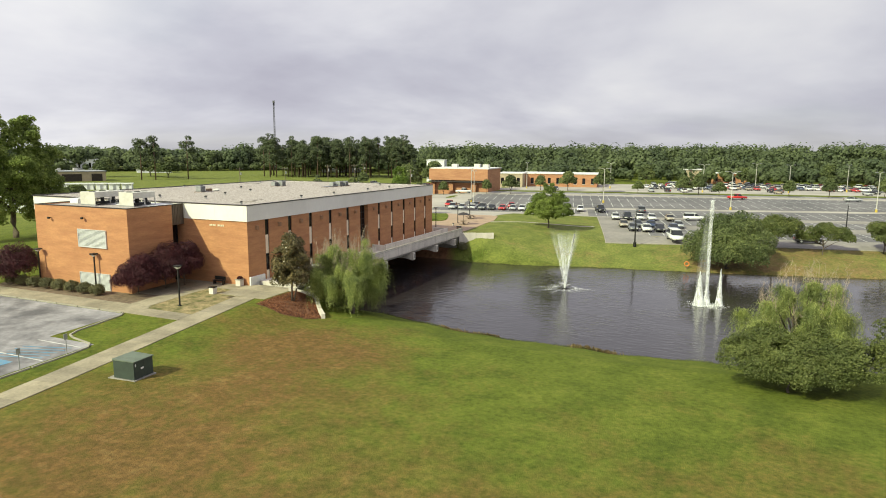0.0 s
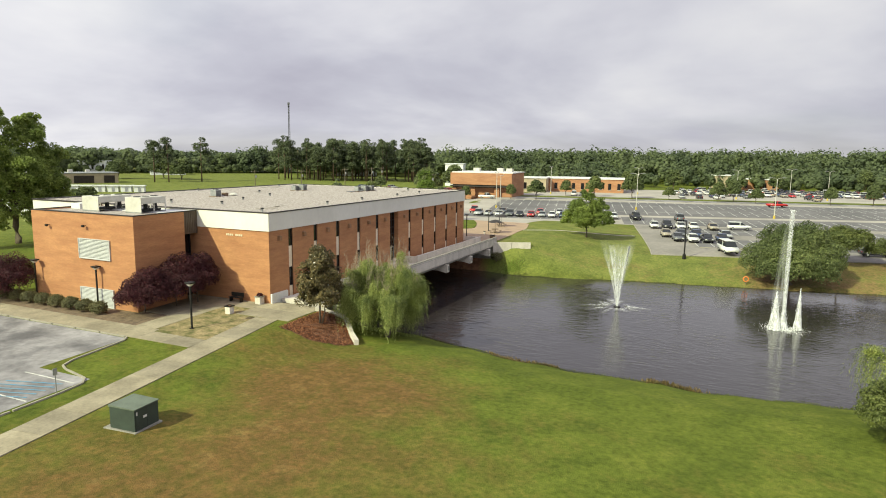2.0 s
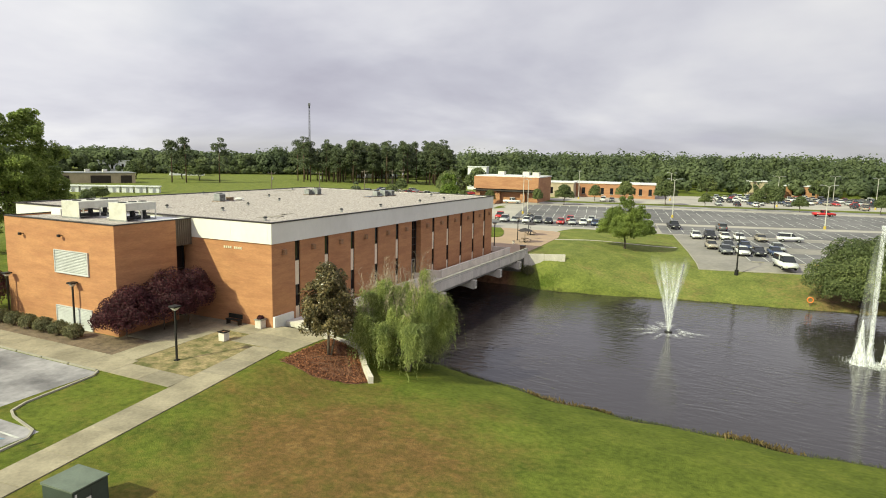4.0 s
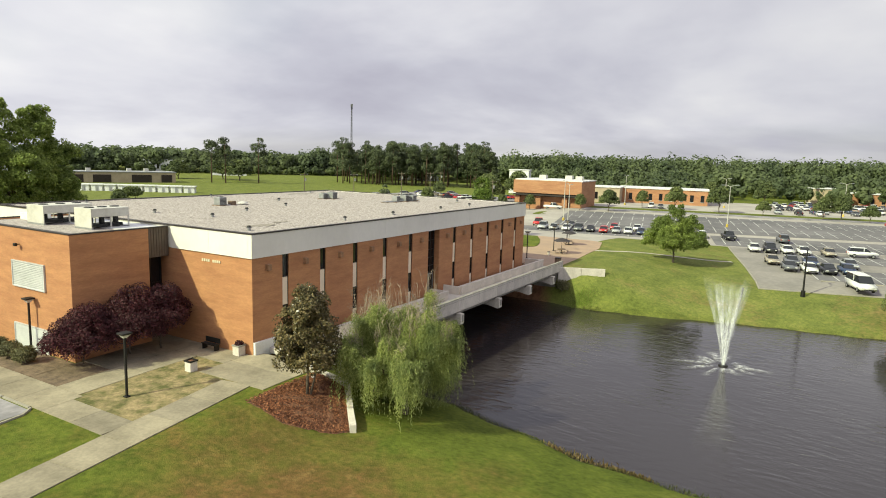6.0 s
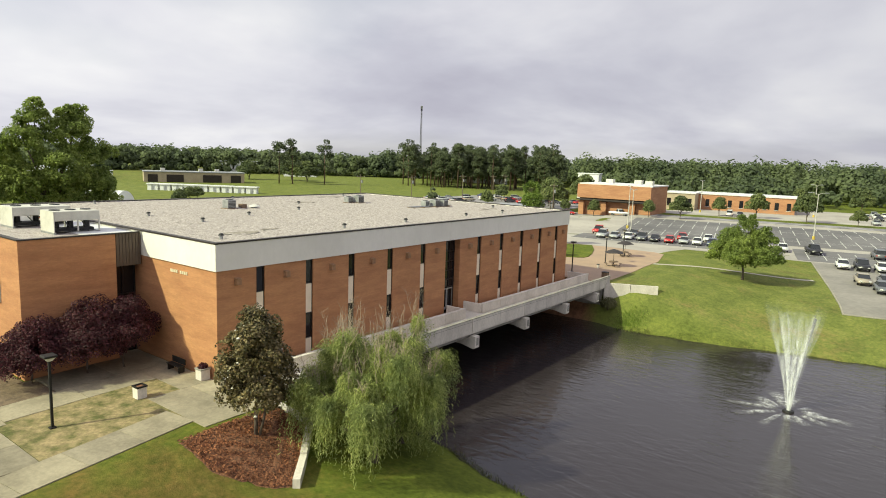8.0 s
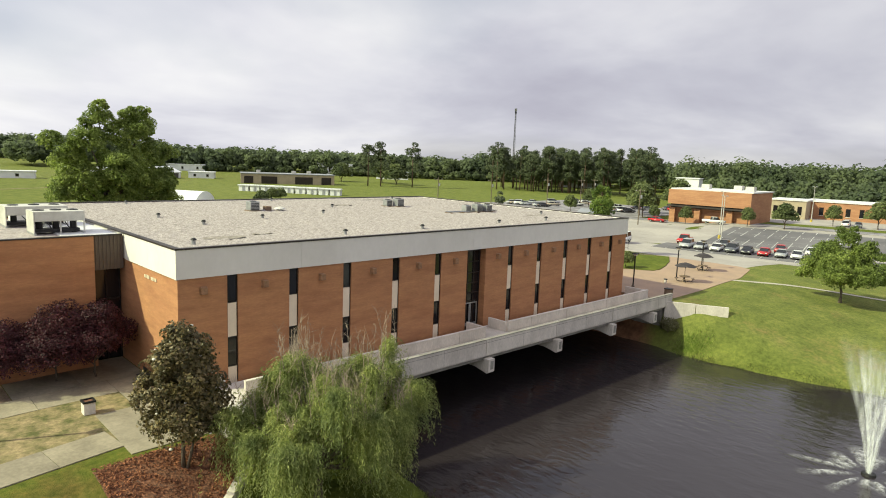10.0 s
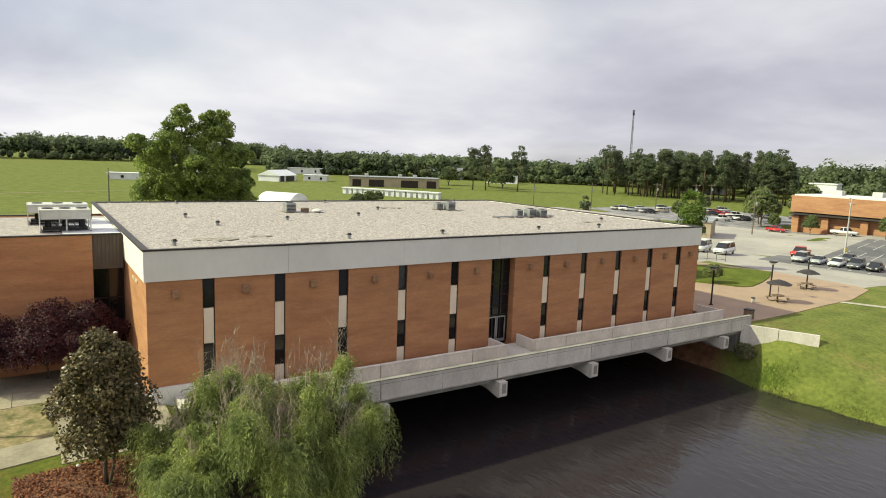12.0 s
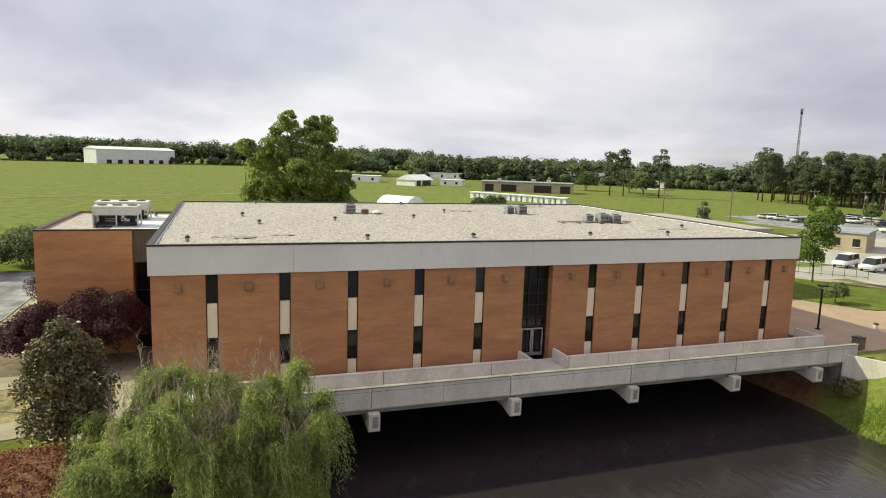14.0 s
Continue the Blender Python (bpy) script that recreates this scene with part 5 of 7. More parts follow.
part("pad", boxed(-1.35, 1.05, -1.0, 1.02, -0.2, 0.09, bevel=0.02), CONCRETE_DARK, cab, "pale concrete pad")
part("body", boxed(-0.92, 0.92, -0.88, 0.88, 0.09, 1.36, bevel=0.015), BOX_GREEN, cab)
bm = bmesh.new()
vs = [bm.verts.new(c) for c in ((-0.96, -0.92, 1.36), (0.98, -0.92, 1.36), (0.98, 0.92, 1.36), (-0.96, 0.92, 1.36), (-0.96, -0.92, 1.47), (0.98, -0.92, 1.42), (0.98, 0.92, 1.42), (-0.96, 0.92, 1.47))]
for f in ((3, 2, 1, 0), (4, 5, 6, 7), (0, 1, 5, 4), (1, 2, 6, 5), (2, 3, 7, 6), (3, 0, 4, 7)):
    bm.faces.new([vs[i] for i in f])
part("lid", bm, BOX_TOP, cab, "faded green sloping lid")
dr = part("door", boxed(0.921, 0.945, -0.80, 0.80, 0.16, 1.30), BOX_GREEN, cab)
part("seam", boxed(0.9455, 0.949, -0.012, 0.012, 0.17, 1.29), MACHINE, dr)
part("notice", boxed(0.9455, 0.95, -0.28, -0.02, 0.72, 0.86), WHITE_PAINT, dr, "small white notice")
part("notice", boxed(0.9455, 0.95, -0.78, -0.68, 1.02, 1.22), WHITE_PAINT, dr, "small white notice")

# planter bins of exposed aggregate
def planter(at, label, plants):
    t = thing("planter", label, "planter", at)
    bm = bmesh.new()
    box(bm, -0.42, 0.42, -0.42, 0.42, 0, 0.82, bevel=0.03)
    part("body", bm, CONCRETE, t)
    part("rim", box(box(box(boxed(-0.47, 0.47, -0.47, -0.33, 0.82, 0.93), -0.47, 0.47, 0.33, 0.47, 0.82, 0.93), -0.47, -0.33, -0.329, 0.329, 0.82, 0.93), 0.33, 0.47, -0.329, 0.329, 0.82, 0.93), BLACK_METAL if not plants else CONCRETE_DARK, t)
    part("soil", boxed(-0.329, 0.329, -0.329, 0.329, 0.821, 0.85), MULCH, t)
    if plants:
        crown("foliage", [(0, 0, 1.0, 0.36), (0.15, 0.1, 1.05, 0.25)], 320, 0.1, LEAF_MAPLE, 71, t, gaps=0.1)
    return t


planter(on(-49.2, 49.4, 0.02), "square pale concrete litter bin on the worn lawn", False).scale = (0.72, 0.72, 0.85)
planter(on(-49.25, 53.7, 0.04), "square concrete planter with dark plants at the corner", True).scale = (0.8, 0.8, 0.85)
# bench by the gable
bench = thing("bench", "dark metal bench beside the brick gable", "bench", on(-52.0, 53.4, 0.05))
part("seat", boxed(-0.8, 0.8, -0.25, 0.2, 0.42, 0.47), BLACK_METAL, bench)
part("backrest", boxed(-0.8, 0.8, 0.2, 0.25, 0.5, 0.9), BLACK_METAL, bench)
for lx in (-0.7, 0.62):
    part("leg", boxed(lx, lx + 0.08, -0.22, 0.22, 0, 0.42), BLACK_METAL, bench)
# small sign posts at the bay kerb
for sx, sy in ((-45.8, 29.9), (-45.8, 26.2)):
    s = thing("sign_post", "slim grey sign post at the marked bay", "sign", on(sx, sy), group="bay sign posts")
    part("pole", tubed([(0, 0, -0.1), (0, 0, 1.75)], [0.03, 0.03], 6), GALV, s)
    part("sign", boxed(-0.02, 0.02, -0.15, 0.15, 1.3, 1.75), GALV, s)

# letters on the gable: plain bars
lt = thing("wall_letters", "row of small cream raised letters, not legible", "lettering", (-53.7, Y0, 6.72))
for k in range(9):
    if k != 4:
        part("letter", boxed(0.24 * k, 0.24 * k + 0.15, -0.06, -0.003, 0.0, 0.20), LETTER, lt)
for fx, fz in ((-69.3, 7.7), (-63.9, 7.9)):
    fl = thing("flood_lamp", "small dark floodlight on the brick wing", "wall lamp", (fx, WY0, fz))
    part("arm", boxed(-0.03, 0.03, -0.22, -0.002, -0.03, 0.03), BLACK_METAL, fl)
    part("head", boxed(-0.14, 0.14, -0.42, -0.22, -0.12, 0.1, bevel=0.02), BLACK_METAL, fl)

# mulch bed with its low wall
bed = [(-42.0, 47.6), (-39.0, 47.7), (-36.4, 49.5), (-35.9, 50.4), (-39.4, 54.25), (-42.0, 53.8)]
bm = bmesh.new()
c = Vector((-39.4, 51.2, 0))
for k in range(len(bed)):
    p, q = Vector((*bed[k], 0)), Vector((*bed[(k + 1) % len(bed)], 0))
    N = 7
    rows = [[bm.verts.new((lambda v: (v.x, v.y, gz(v.x, v.y) + 0.10 * min(1, 3 * (1 - i / N)) + 0.02 + 0.04 * math.sin(v.x * 7) * math.cos(v.y * 6)))(c.lerp(p.lerp(q, j / max(i, 1)), i / N))) for j in range(i + 1)] for i in range(N + 1)]
    for i in range(N):
        for j in range(i + 1):
            bm.faces.new((rows[i][j], rows[i + 1][j], rows[i + 1][j + 1]))
            if j < i:
                bm.faces.new((rows[i][j], rows[i + 1][j + 1], rows[i][j + 1]))
bmesh.ops.remove_doubles(bm, verts=bm.verts[:], dist=0.01)
bmesh.ops.recalc_face_normals(bm, faces=bm.faces[:])
chips = rng_of(77)
cp = np.column_stack([chips.uniform(-42, -35.9, 9000), chips.uniform(47.6, 54.3, 9000)])
inside = np.ones(len(cp), bool)
for k in range(len(bed)):
    (xa, ya), (xb, yb) = bed[k], bed[(k + 1) % len(bed)]
    inside &= (xb - xa) * (cp[:, 1] - ya) - (yb - ya) * (cp[:, 0] - xa) > 0.06
cp = cp[inside]
cn = unit(np.array([0, 0, 1.0]) + 0.45 * chips.normal(size=(len(cp), 3)))
cs = 0.05 + 0.07 * chips.random(len(cp))
tagged(new("bark_chips", leaf_quads("bark_chips", np.column_stack([cp, height(cp[:, 0], cp[:, 1]) + 0.13]), cn, chips.normal(size=(len(cp), 3)), cs * 1.8, cs, leaf_mat("bark_chips", (0.09, 0.035, 0.022), (0.38, 0.16, 0.08), 0.05, 0.9))), "loose red-brown bark chips and dead leaves on the mulch bed", "bark chips", kind="stuff")
tagged(mesh_ob("mulch_bed", bm, MULCH), "red-brown pine bark mulch under the magnolia", "mulch bed", kind="structure")
bw = thing("bed_wall", "low pale timber-topped concrete wall round the mulch bed", "wall")
for (x0, y0), (x1, y1) in (((-35.75, 50.3), (-37.6, 52.35)), ((-37.63, 52.38), (-39.5, 54.45)), ((-39.62, 54.5), (-42.6, 53.95))):
    d = Vector((x1 - x0, y1 - y0, 0)).normalized()
    s = Vector((-d.y, d.x, 0)) * 0.19
    ol = [(x0 - s.x, y0 - s.y), (x1 - s.x, y1 - s.y), (x1 + s.x, y1 + s.y), (x0 + s.x, y0 + s.y)]
    bm = bmesh.new()
    za, zb = gz(x0, y0) + 0.5, gz(x1, y1) + 0.42
    lo = [bm.verts.new((*o, -2.8)) for o in ol]
    hi = [bm.verts.new((*o, z)) for o, z in zip(ol, (za, zb, zb, za))]
    for i in range(4):
        bm.faces.new((lo[i], lo[(i + 1) % 4], hi[(i + 1) % 4], hi[i]))
    bm.faces.new(hi)
    bmesh.ops.recalc_face_normals(bm, faces=bm.faces[:])
    part("panel", bm, CONCRETE, bw)

# ---- roof plant ----
def condenser(x0, x1, y0, y1, z0, z1, label):
    t = thing("air_unit", label, "air conditioner", ((x0 + x1) / 2, (y0 + y1) / 2, z0), group="condensers on the wing roof")
    a, b, h = (x1 - x0) / 2, (y1 - y0) / 2, z1 - z0
    part("skid", box(boxed(-a, a, -b, -b + 0.15, 0, 0.14), -a, a, b - 0.15, b, 0, 0.14), GALV, t)
    part("end_panel", boxed(-a, a, -b, -b + 0.06, 0.14, h - 0.001), UNIT, t, "cream sheet metal end")
    part("hood", boxed(-a, a, -b + 0.061, b, h * 0.58, h, bevel=0.03), UNIT, t)
    for px in (-a, a - 0.09):
        for py in (0.0, b - 0.09):
            part("post", boxed(px, px + 0.09, py, py + 0.09, 0.14, h * 0.58), UNIT, t)
    for k in range(3):
        cy = -b + (k + 0.5) * 2 * b / 3
        part("compressor", frustum(bmesh.new(), 0.22, 0.2, 0.14, h * 0.52, 10, (0.1 - 0.2 * (k % 2), cy)), MACHINE, t)
        part("fan_ring", frustum(bmesh.new(), 0.36, 0.34, h, h + 0.06, 14, (0, cy)), MACHINE, t, "dark fan grille")
    part("coil", boxed(-a * 0.5, a * 0.5, -b + 0.2, b - 0.2, 0.14, 0.35), MACHINE, t)
    for k in range(2):
        part("pipe", tubed([(a * 0.9, -b * 0.2 + k * b * 0.7, 0.16), (a * 0.95, -b * 0.5 + k * b * 0.7, h * 0.56)], [0.035, 0.035], 6), MACHINE, t)
    return t


condenser(-62.2, -60.0, 49.3, 52.4, WTOP - 0.1, 10.6, "cream rooftop condenser with open machinery below")
condenser(-67.6, -65.2, 48.6, 52.6, WTOP - 0.1, 10.55, "cream rooftop condenser raised on posts")
part_box = thing("roof_hatch", "low white roof curb on the wing", "roof hatch", (-70.2, 50.6, WTOP - 0.1))
part("curb", boxed(-0.7, 0.7, -0.9, 0.9, 0, 0.6, bevel=0.02), WHITE_PAINT, part_box)


def small_unit(at, s, label):
    t = thing("roof_unit", label, "air conditioner", at, group="units on the gravel roof")
    part("casing", boxed(-0.5 * s, 0.5 * s, -0.5 * s, 0.5 * s, 0.12, 1.0 * s, bevel=0.03), GALV, t)
    part("base", boxed(-0.62 * s, 0.62 * s, -0.62 * s, 0.62 * s, 0, 0.119), WOOD, t)
    part("grille", frustum(bmesh.new(), 0.38 * s, 0.36 * s, 1.0 * s, 1.0 * s + 0.05, 12), MACHINE, t)
    for k in range(5):
        part("slat", boxed(0.5 * s + 0.001, 0.5 * s + 0.02, -0.42 * s, 0.42 * s, 0.2 * s + 0.14 * s * k, 0.27 * s + 0.14 * s * k), MACHINE, t)
    return t


R0 = ROOF - 0.08
for ux, uy, s in ((-70.6, 70.5, 1.0), (-70.9, 88.2, 0.85), (-70.2, 89.3, 1.0), (-61.8, 92.5, 0.8), (-61.2, 93.7, 0.95), (-60.8, 94.9, 0.9)):
    small_unit((ux, uy, R0), s, "grey metal condenser on a timber curb on the gravel roof")


def vent(at, h, r, hood=True):
    t = thing("roof_vent", "small grey roof vent with a dark cap", "roof vent", at, group="vents on the roof")
    part("pipe", frustum(bmesh.new(), r * 0.6, r * 0.55, 0, h, 9), GALV, t)
    if hood:
        part("cap", frustum(bmesh.new(), r, r * 0.5, h + 0.001, h + 0.14, 10), BLACK_METAL, t)
    return t


v0 = vent((-50.7, 56.2, R0), 0.28, 0.22)
for vx, vy in ((-50.7, 67.9), (-50.8, 75.9), (-51.0, 86.0), (-51.2, 93.6), (-60.8, 61.2), (-65.7, 75.7), (-63.5, 67.8), (-67.6, 60.1), (-82.0, 62.0), (-82.3, 79.0), (-81.5, 97.5), (-56.0, 99.0), (-72.0, 81.0), (-64.5, 50.9), (-68.2, 52.9)):
    copy_thing(v0, pose(vx, vy, R0 if vy > 54 else WTOP - 0.05, 0, 0, vx * 40))
mush = thing("mushroom_vent", "wide white mushroom vent on the gravel roof", "roof vent", (-70.0, 73.2, R0))
part("curb", frustum(bmesh.new(), 0.35, 0.32, 0, 0.22, 12), GALV, mush)
part("dome", tubed([(0, 0, 0.22), (0, 0, 0.34), (0, 0, 0.46)], [0.62, 0.5, 0.12], 14), UNIT, mush)
crt = thing("roof_crate", "brown wooden crate and pipe run on the roof", "roof unit", (-70.4, 72.0, R0))
part("crate", boxed(-0.35, 0.35, -0.3, 0.3, 0, 0.5, bevel=0.02), WOOD, crt)
part("pipe", tubed([(0.1, -1.6, 0.12), (0.1, -0.31, 0.12)], [0.05, 0.05], 6), GALV, crt)
prs = thing("pipe_run", "grey pipe run on timber sleepers across the roof", "pipe", (-61.5, 92.0, R0))
for k in range(3):
    part("pipe", tubed([(0.5 - 0.3 * k, -3.0, 0.16), (0.5 - 0.3 * k, 5.0, 0.16)], [0.045, 0.045], 6), GALV, prs)
for k in range(5):
    part("sleeper", boxed(-0.4, 0.8, -2.8 + 1.8 * k, -2.68 + 1.8 * k, 0, 0.11), WOOD, prs)
# dark bare patches where the ballast has blown off
for k, (sx, sy, sr) in enumerate(((-52.6, 59.3, 1.6), (-80.5, 94.0, 2.6), (-53.5, 62.4, 0.9), (-74.0, 84.0, 1.8), (-55.5, 97.5, 1.5))):
    bm = bmesh.new()
    r = random.Random(k)
    ring = [bm.verts.new((sx + sr * (0.55 + 0.5 * r.random()) * math.cos(a) * 0.55, sy + sr * (0.7 + 0.5 * r.random()) * math.sin(a), ROOF - 0.018)) for a in (2 * math.pi * i / 14 for i in range(14))]
    bm.faces.new(ring)
    tagged(mesh_ob("bare_roof_patch", bm, mat("bare_felt" + str(k), (0.20, 0.17, 0.145), 0.95, second=(0.36, 0.32, 0.27), scale=2.5, var=0.2)), "dark bare felt patch in the roof gravel", "roof", kind="structure")

# ---- fountains ----
def spray_mat(name, alpha):
    m = bpy.data.materials.new(name)
    m.use_nodes = True
    t = m.node_tree
    p = t.nodes["Principled BSDF"]
    p.inputs["Base Color"].default_value = (0.88, 0.89, 0.90, 1)
    p.inputs["Roughness"].default_value = 0.4
    p.inputs["Alpha"].default_value = alpha
    return m


def veil_mat(name, amount, tall, grain=2.2):
    """A thin sheet of falling water: streaked, more gap than water, thinning towards its top."""
    m = bpy.data.materials.new(name)
    m.use_nodes = True
    t = m.node_tree
    p = t.nodes["Principled BSDF"]
    p.inputs["Base Color"].default_value = (0.9, 0.91, 0.92, 1)
    p.inputs["Roughness"].default_value = 0.5
    c = t.nodes.new("ShaderNodeTexCoord")
    mp = t.nodes.new("ShaderNodeMapping")
    mp.inputs["Scale"].default_value = (grain, grain, grain * 0.16)
    t.links.new(c.outputs["Object"], mp.inputs[0])
    n = node(t, "ShaderNodeTexNoise", Scale=2.0, Detail=4.0, Roughness=0.6)
    t.links.new(mp.outputs[0], n.inputs["Vector"])
    streak = ramp(t, n.outputs[0], [(0.36, (0.08, 0.08, 0.08)), (0.72, (1, 1, 1))])
    sz = t.nodes.new("ShaderNodeSeparateXYZ")
    t.links.new(c.outputs["Object"], sz.inputs[0])
    fade = node(t, "ShaderNodeMapRange")
    fade.inputs["From Min"].default_value, fade.inputs["From Max"].default_value = 0.0, tall
    fade.inputs["To Min"].default_value, fade.inputs["To Max"].default_value = amount, 0.0
    t.links.new(sz.outputs["Z"], fade.inputs["Value"])
    mul = node(t, "ShaderNodeMath")
    mul.operation = "MULTIPLY"
    t.links.new(streak, mul.inputs[0])
    t.links.new(fade.outputs[0], mul.inputs[1])
    t.links.new(mul.outputs[0], p.inputs["Alpha"])
    return m


def veil(name, parent, profile, material, drift=(0.0, 0.0), at=(0.0, 0.0), flute=0.0, seg=28):
    """A turned sheet of spray; profile gives radius and height, drift leans it with the breeze."""
    bm = bmesh.new()
    top = profile[-1][1]
    rings = []
    for rad, z in profile:
        lean = (z / top) ** 1.3
        rings.append([bm.verts.new((at[0] + drift[0] * lean + rad * (1 + flute * math.sin(9 * a)) * math.cos(a), at[1] + drift[1] * lean + rad * (1 + flute * math.sin(9 * a)) * math.sin(a), z)) for a in (2 * math.pi * i / seg for i in range(seg))])
    for r0, r1 in zip(rings, rings[1:]):
        for i in range(seg):
            bm.faces.new((r0[i], r0[(i + 1) % seg], r1[(i + 1) % seg], r1[i]))
    return part(name, bm, material, parent, smooth=True)


SPRAY = spray_mat("water_spray", 1.0)


def droplets(name, pos, size, material, parent, seed, tall=1.8):
    r = rng_of(seed)
    n = len(pos)
    nr = unit(r.normal(size=(n, 3)) * np.array([1, 1, 0.3]))
    al = np.broadcast_to([0, 0, 1.0], (n, 3)) + r.normal(size=(n, 3)) * 0.1
    ob = new(name, leaf_quads(name, pos, nr, al, size * tall, size, material))
    ob.parent = parent
    return ob


def jet(n, seed, apex, tilt, turn, spread, wind, r0=0.05, fall=0.35):
    """Points along a thrown jet of water that opens out towards its top and drifts as it falls."""
    r = rng_of(seed)
    k = np.where(r.random(n) < 1 - fall, 0.97 * r.random(n) ** 0.75, 0.95 + 1.05 * r.random(n))
    z = apex * (1 - (1 - k) ** 2)
    out = math.tan(radians(tilt)) * apex * k * 0.9
    wid = r0 + spread * k ** 1.3
    x = out * math.cos(turn) + r.normal(size=n) * wid + wind[0] * np.maximum(k - 0.5, 0) ** 1.4
    y = out * math.sin(turn) + r.normal(size=n) * wid + wind[1] * np.maximum(k - 0.5, 0) ** 1.4
    return np.stack([x, y, np.maximum(z, 0.02)], -1)


def foam_mat():
    """Froth on the water: broken white flecks that thin out to the edge of each streak."""
    m = bpy.data.materials.new("pond_froth")
    m.use_nodes = True
    t = m.node_tree
    p = t.nodes["Principled BSDF"]
    p.inputs["Base Color"].default_value = (0.85, 0.85, 0.86, 1)
    p.inputs["Roughness"].default_value = 0.6
    g = t.nodes.new("ShaderNodeNewGeometry")
    n = node(t, "ShaderNodeTexNoise", Scale=2.6, Detail=6.0, Roughness=0.7)
    t.links.new(g.outputs["Position"], n.inputs["Vector"])
    a = t.nodes.new("ShaderNodeAttribute")
    a.attribute_name = "body"
    mul = node(t, "ShaderNodeMath")
    mul.operation = "MULTIPLY"
    t.links.new(ramp(t, n.outputs[0], [(0.38, (0.03, 0.03, 0.03)), (0.72, (0.62, 0.62, 0.62))]), mul.inputs[0])
    t.links.new(a.outputs["Fac"], mul.inputs[1])
    t.links.new(mul.outputs[0], p.inputs["Alpha"])
    return m


FROTH = foam_mat()


def foam_ring(parent, petals, r0, r1, seed):
    """Streaks of froth where the low jets land, each a low mound that runs outward."""
    r = rng_of(seed)
    for k in range(petals):
        a = (k + 0.5 * (r.random() - 0.5)) * 2 * math.pi / petals
        far, wide = r1 * (0.55 + 0.6 * r.random()), 0.35 + 0.55 * r.random()
        us, ws = np.linspace(0, 1, 9), np.linspace(-1, 1, 7)
        U, W = np.meshgrid(us, ws, indexing="ij")
        body = np.sin(np.pi * U ** 0.7).clip(0, 1) * (1 - W ** 2)
        d = r0 + (far - r0) * U
        side = W * wide * (0.45 + 0.75 * U)
        co = np.stack([d * math.cos(a) - side * math.sin(a), d * math.sin(a) + side * math.cos(a), 0.025 + 0.16 * body], -1).reshape(-1, 3)
        idx = np.arange(U.size).reshape(U.shape)
        me = quads("foam", co, np.stack([idx[:-1, :-1], idx[1:, :-1], idx[1:, 1:], idx[:-1, 1:]], -1).reshape(-1, 4))
        at = me.attributes.new("body", "FLOAT", "POINT")
        at.data.foreach_set("value", body.reshape(-1).astype(np.float32))
        me.materials.append(FROTH)
        ob = new("foam", me)
        ob.parent = parent


fan = thing("fountain", "white fan-shaped fountain spraying from the pond", "fountain", (-19.2, 87.0, WATER_Z))
part("float", frustum(bmesh.new(), 0.5, 0.4, -0.2, 0.12, 14), BLACK_METAL, fan)
veil("jet", fan, [(0.07, 0.1), (0.26, 2.2), (0.58, 4.4), (0.95, 6.4), (1.25, 8.0)], veil_mat("jet_spray", 0.95, 8.8, 2.4), flute=0.26, seg=63)
veil("outer_spray", fan, [(0.14, 0.1), (0.52, 2.6), (1.05, 5.0), (1.6, 7.0), (2.0, 8.8)], veil_mat("outer_spray", 0.42, 8.9, 1.4), (-0.35, -0.2), flute=0.2, seg=63)
foam_ring(fan, 13, 0.9, 4.4, 5)

tall = thing("fountain", "tall narrow white fountain jet with a smaller jet beside it", "fountain", (-0.3, 84.3, WATER_Z))
part("float", frustum(bmesh.new(), 0.5, 0.4, -0.2, 0.12, 14), BLACK_METAL, tall)
tp = jet(900, 84, 13.6, 0.3, 0.5, 0.05, (-0.3, -0.2), 0.06, fall=0.0)
droplets("jet", tp, 0.012 + 0.014 * rng_of(5).random(len(tp)), SPRAY, tall, 85, 14.0)
veil("column", tall, [(0.16, 0.1), (0.22, 4.0), (0.24, 8.0), (0.2, 11.5), (0.06, 13.6)], veil_mat("column_spray", 0.85, 19.0, 3.0), (-0.15, -0.1))
veil("drift", tall, [(0.75, 0.2), (0.72, 4.0), (0.62, 8.0), (0.42, 11.5), (0.1, 13.4)], veil_mat("column_drift", 0.26, 17.0, 1.2), (0.55, 0.3), (-0.75, -0.45))
for k, (sx, sy, hh, rad) in enumerate(((-0.9, -0.3, 4.4, 0.75), (0.0, 0.2, 3.5, 0.55), (1.5, 0.6, 4.8, 0.5))):
    veil("side_spray", tall, [(rad, 0.05), (rad * 0.62, hh * 0.3), (rad * 0.38, hh * 0.6), (rad * 0.16, hh * 0.88), (0.03, hh)], veil_mat("side_spray" + str(k), 1.25, hh * 1.8, 3.0), (0.0, 0.0), (sx, sy), 0.1, 18)
    r = rng_of(88 + k)
    q = r.random(700) ** 0.8
    w = rad * 0.5 * (1.05 - q)
    sp = np.stack([sx + r.normal(size=700) * w, sy + r.normal(size=700) * w, 0.03 + hh * q], -1)
    droplets("side_jet", sp, 0.012 + 0.016 * r.random(700), SPRAY, tall, 89, 7.0)
r = rng_of(12)
fp = np.stack([r.normal(size=1500) * 0.95, r.normal(size=1500) * 0.8, 0.04 + 0.18 * r.random(1500)], -1)
droplets("foam", fp, 0.035 + 0.035 * r.random(1500), SPRAY, tall, 90, 1.2)

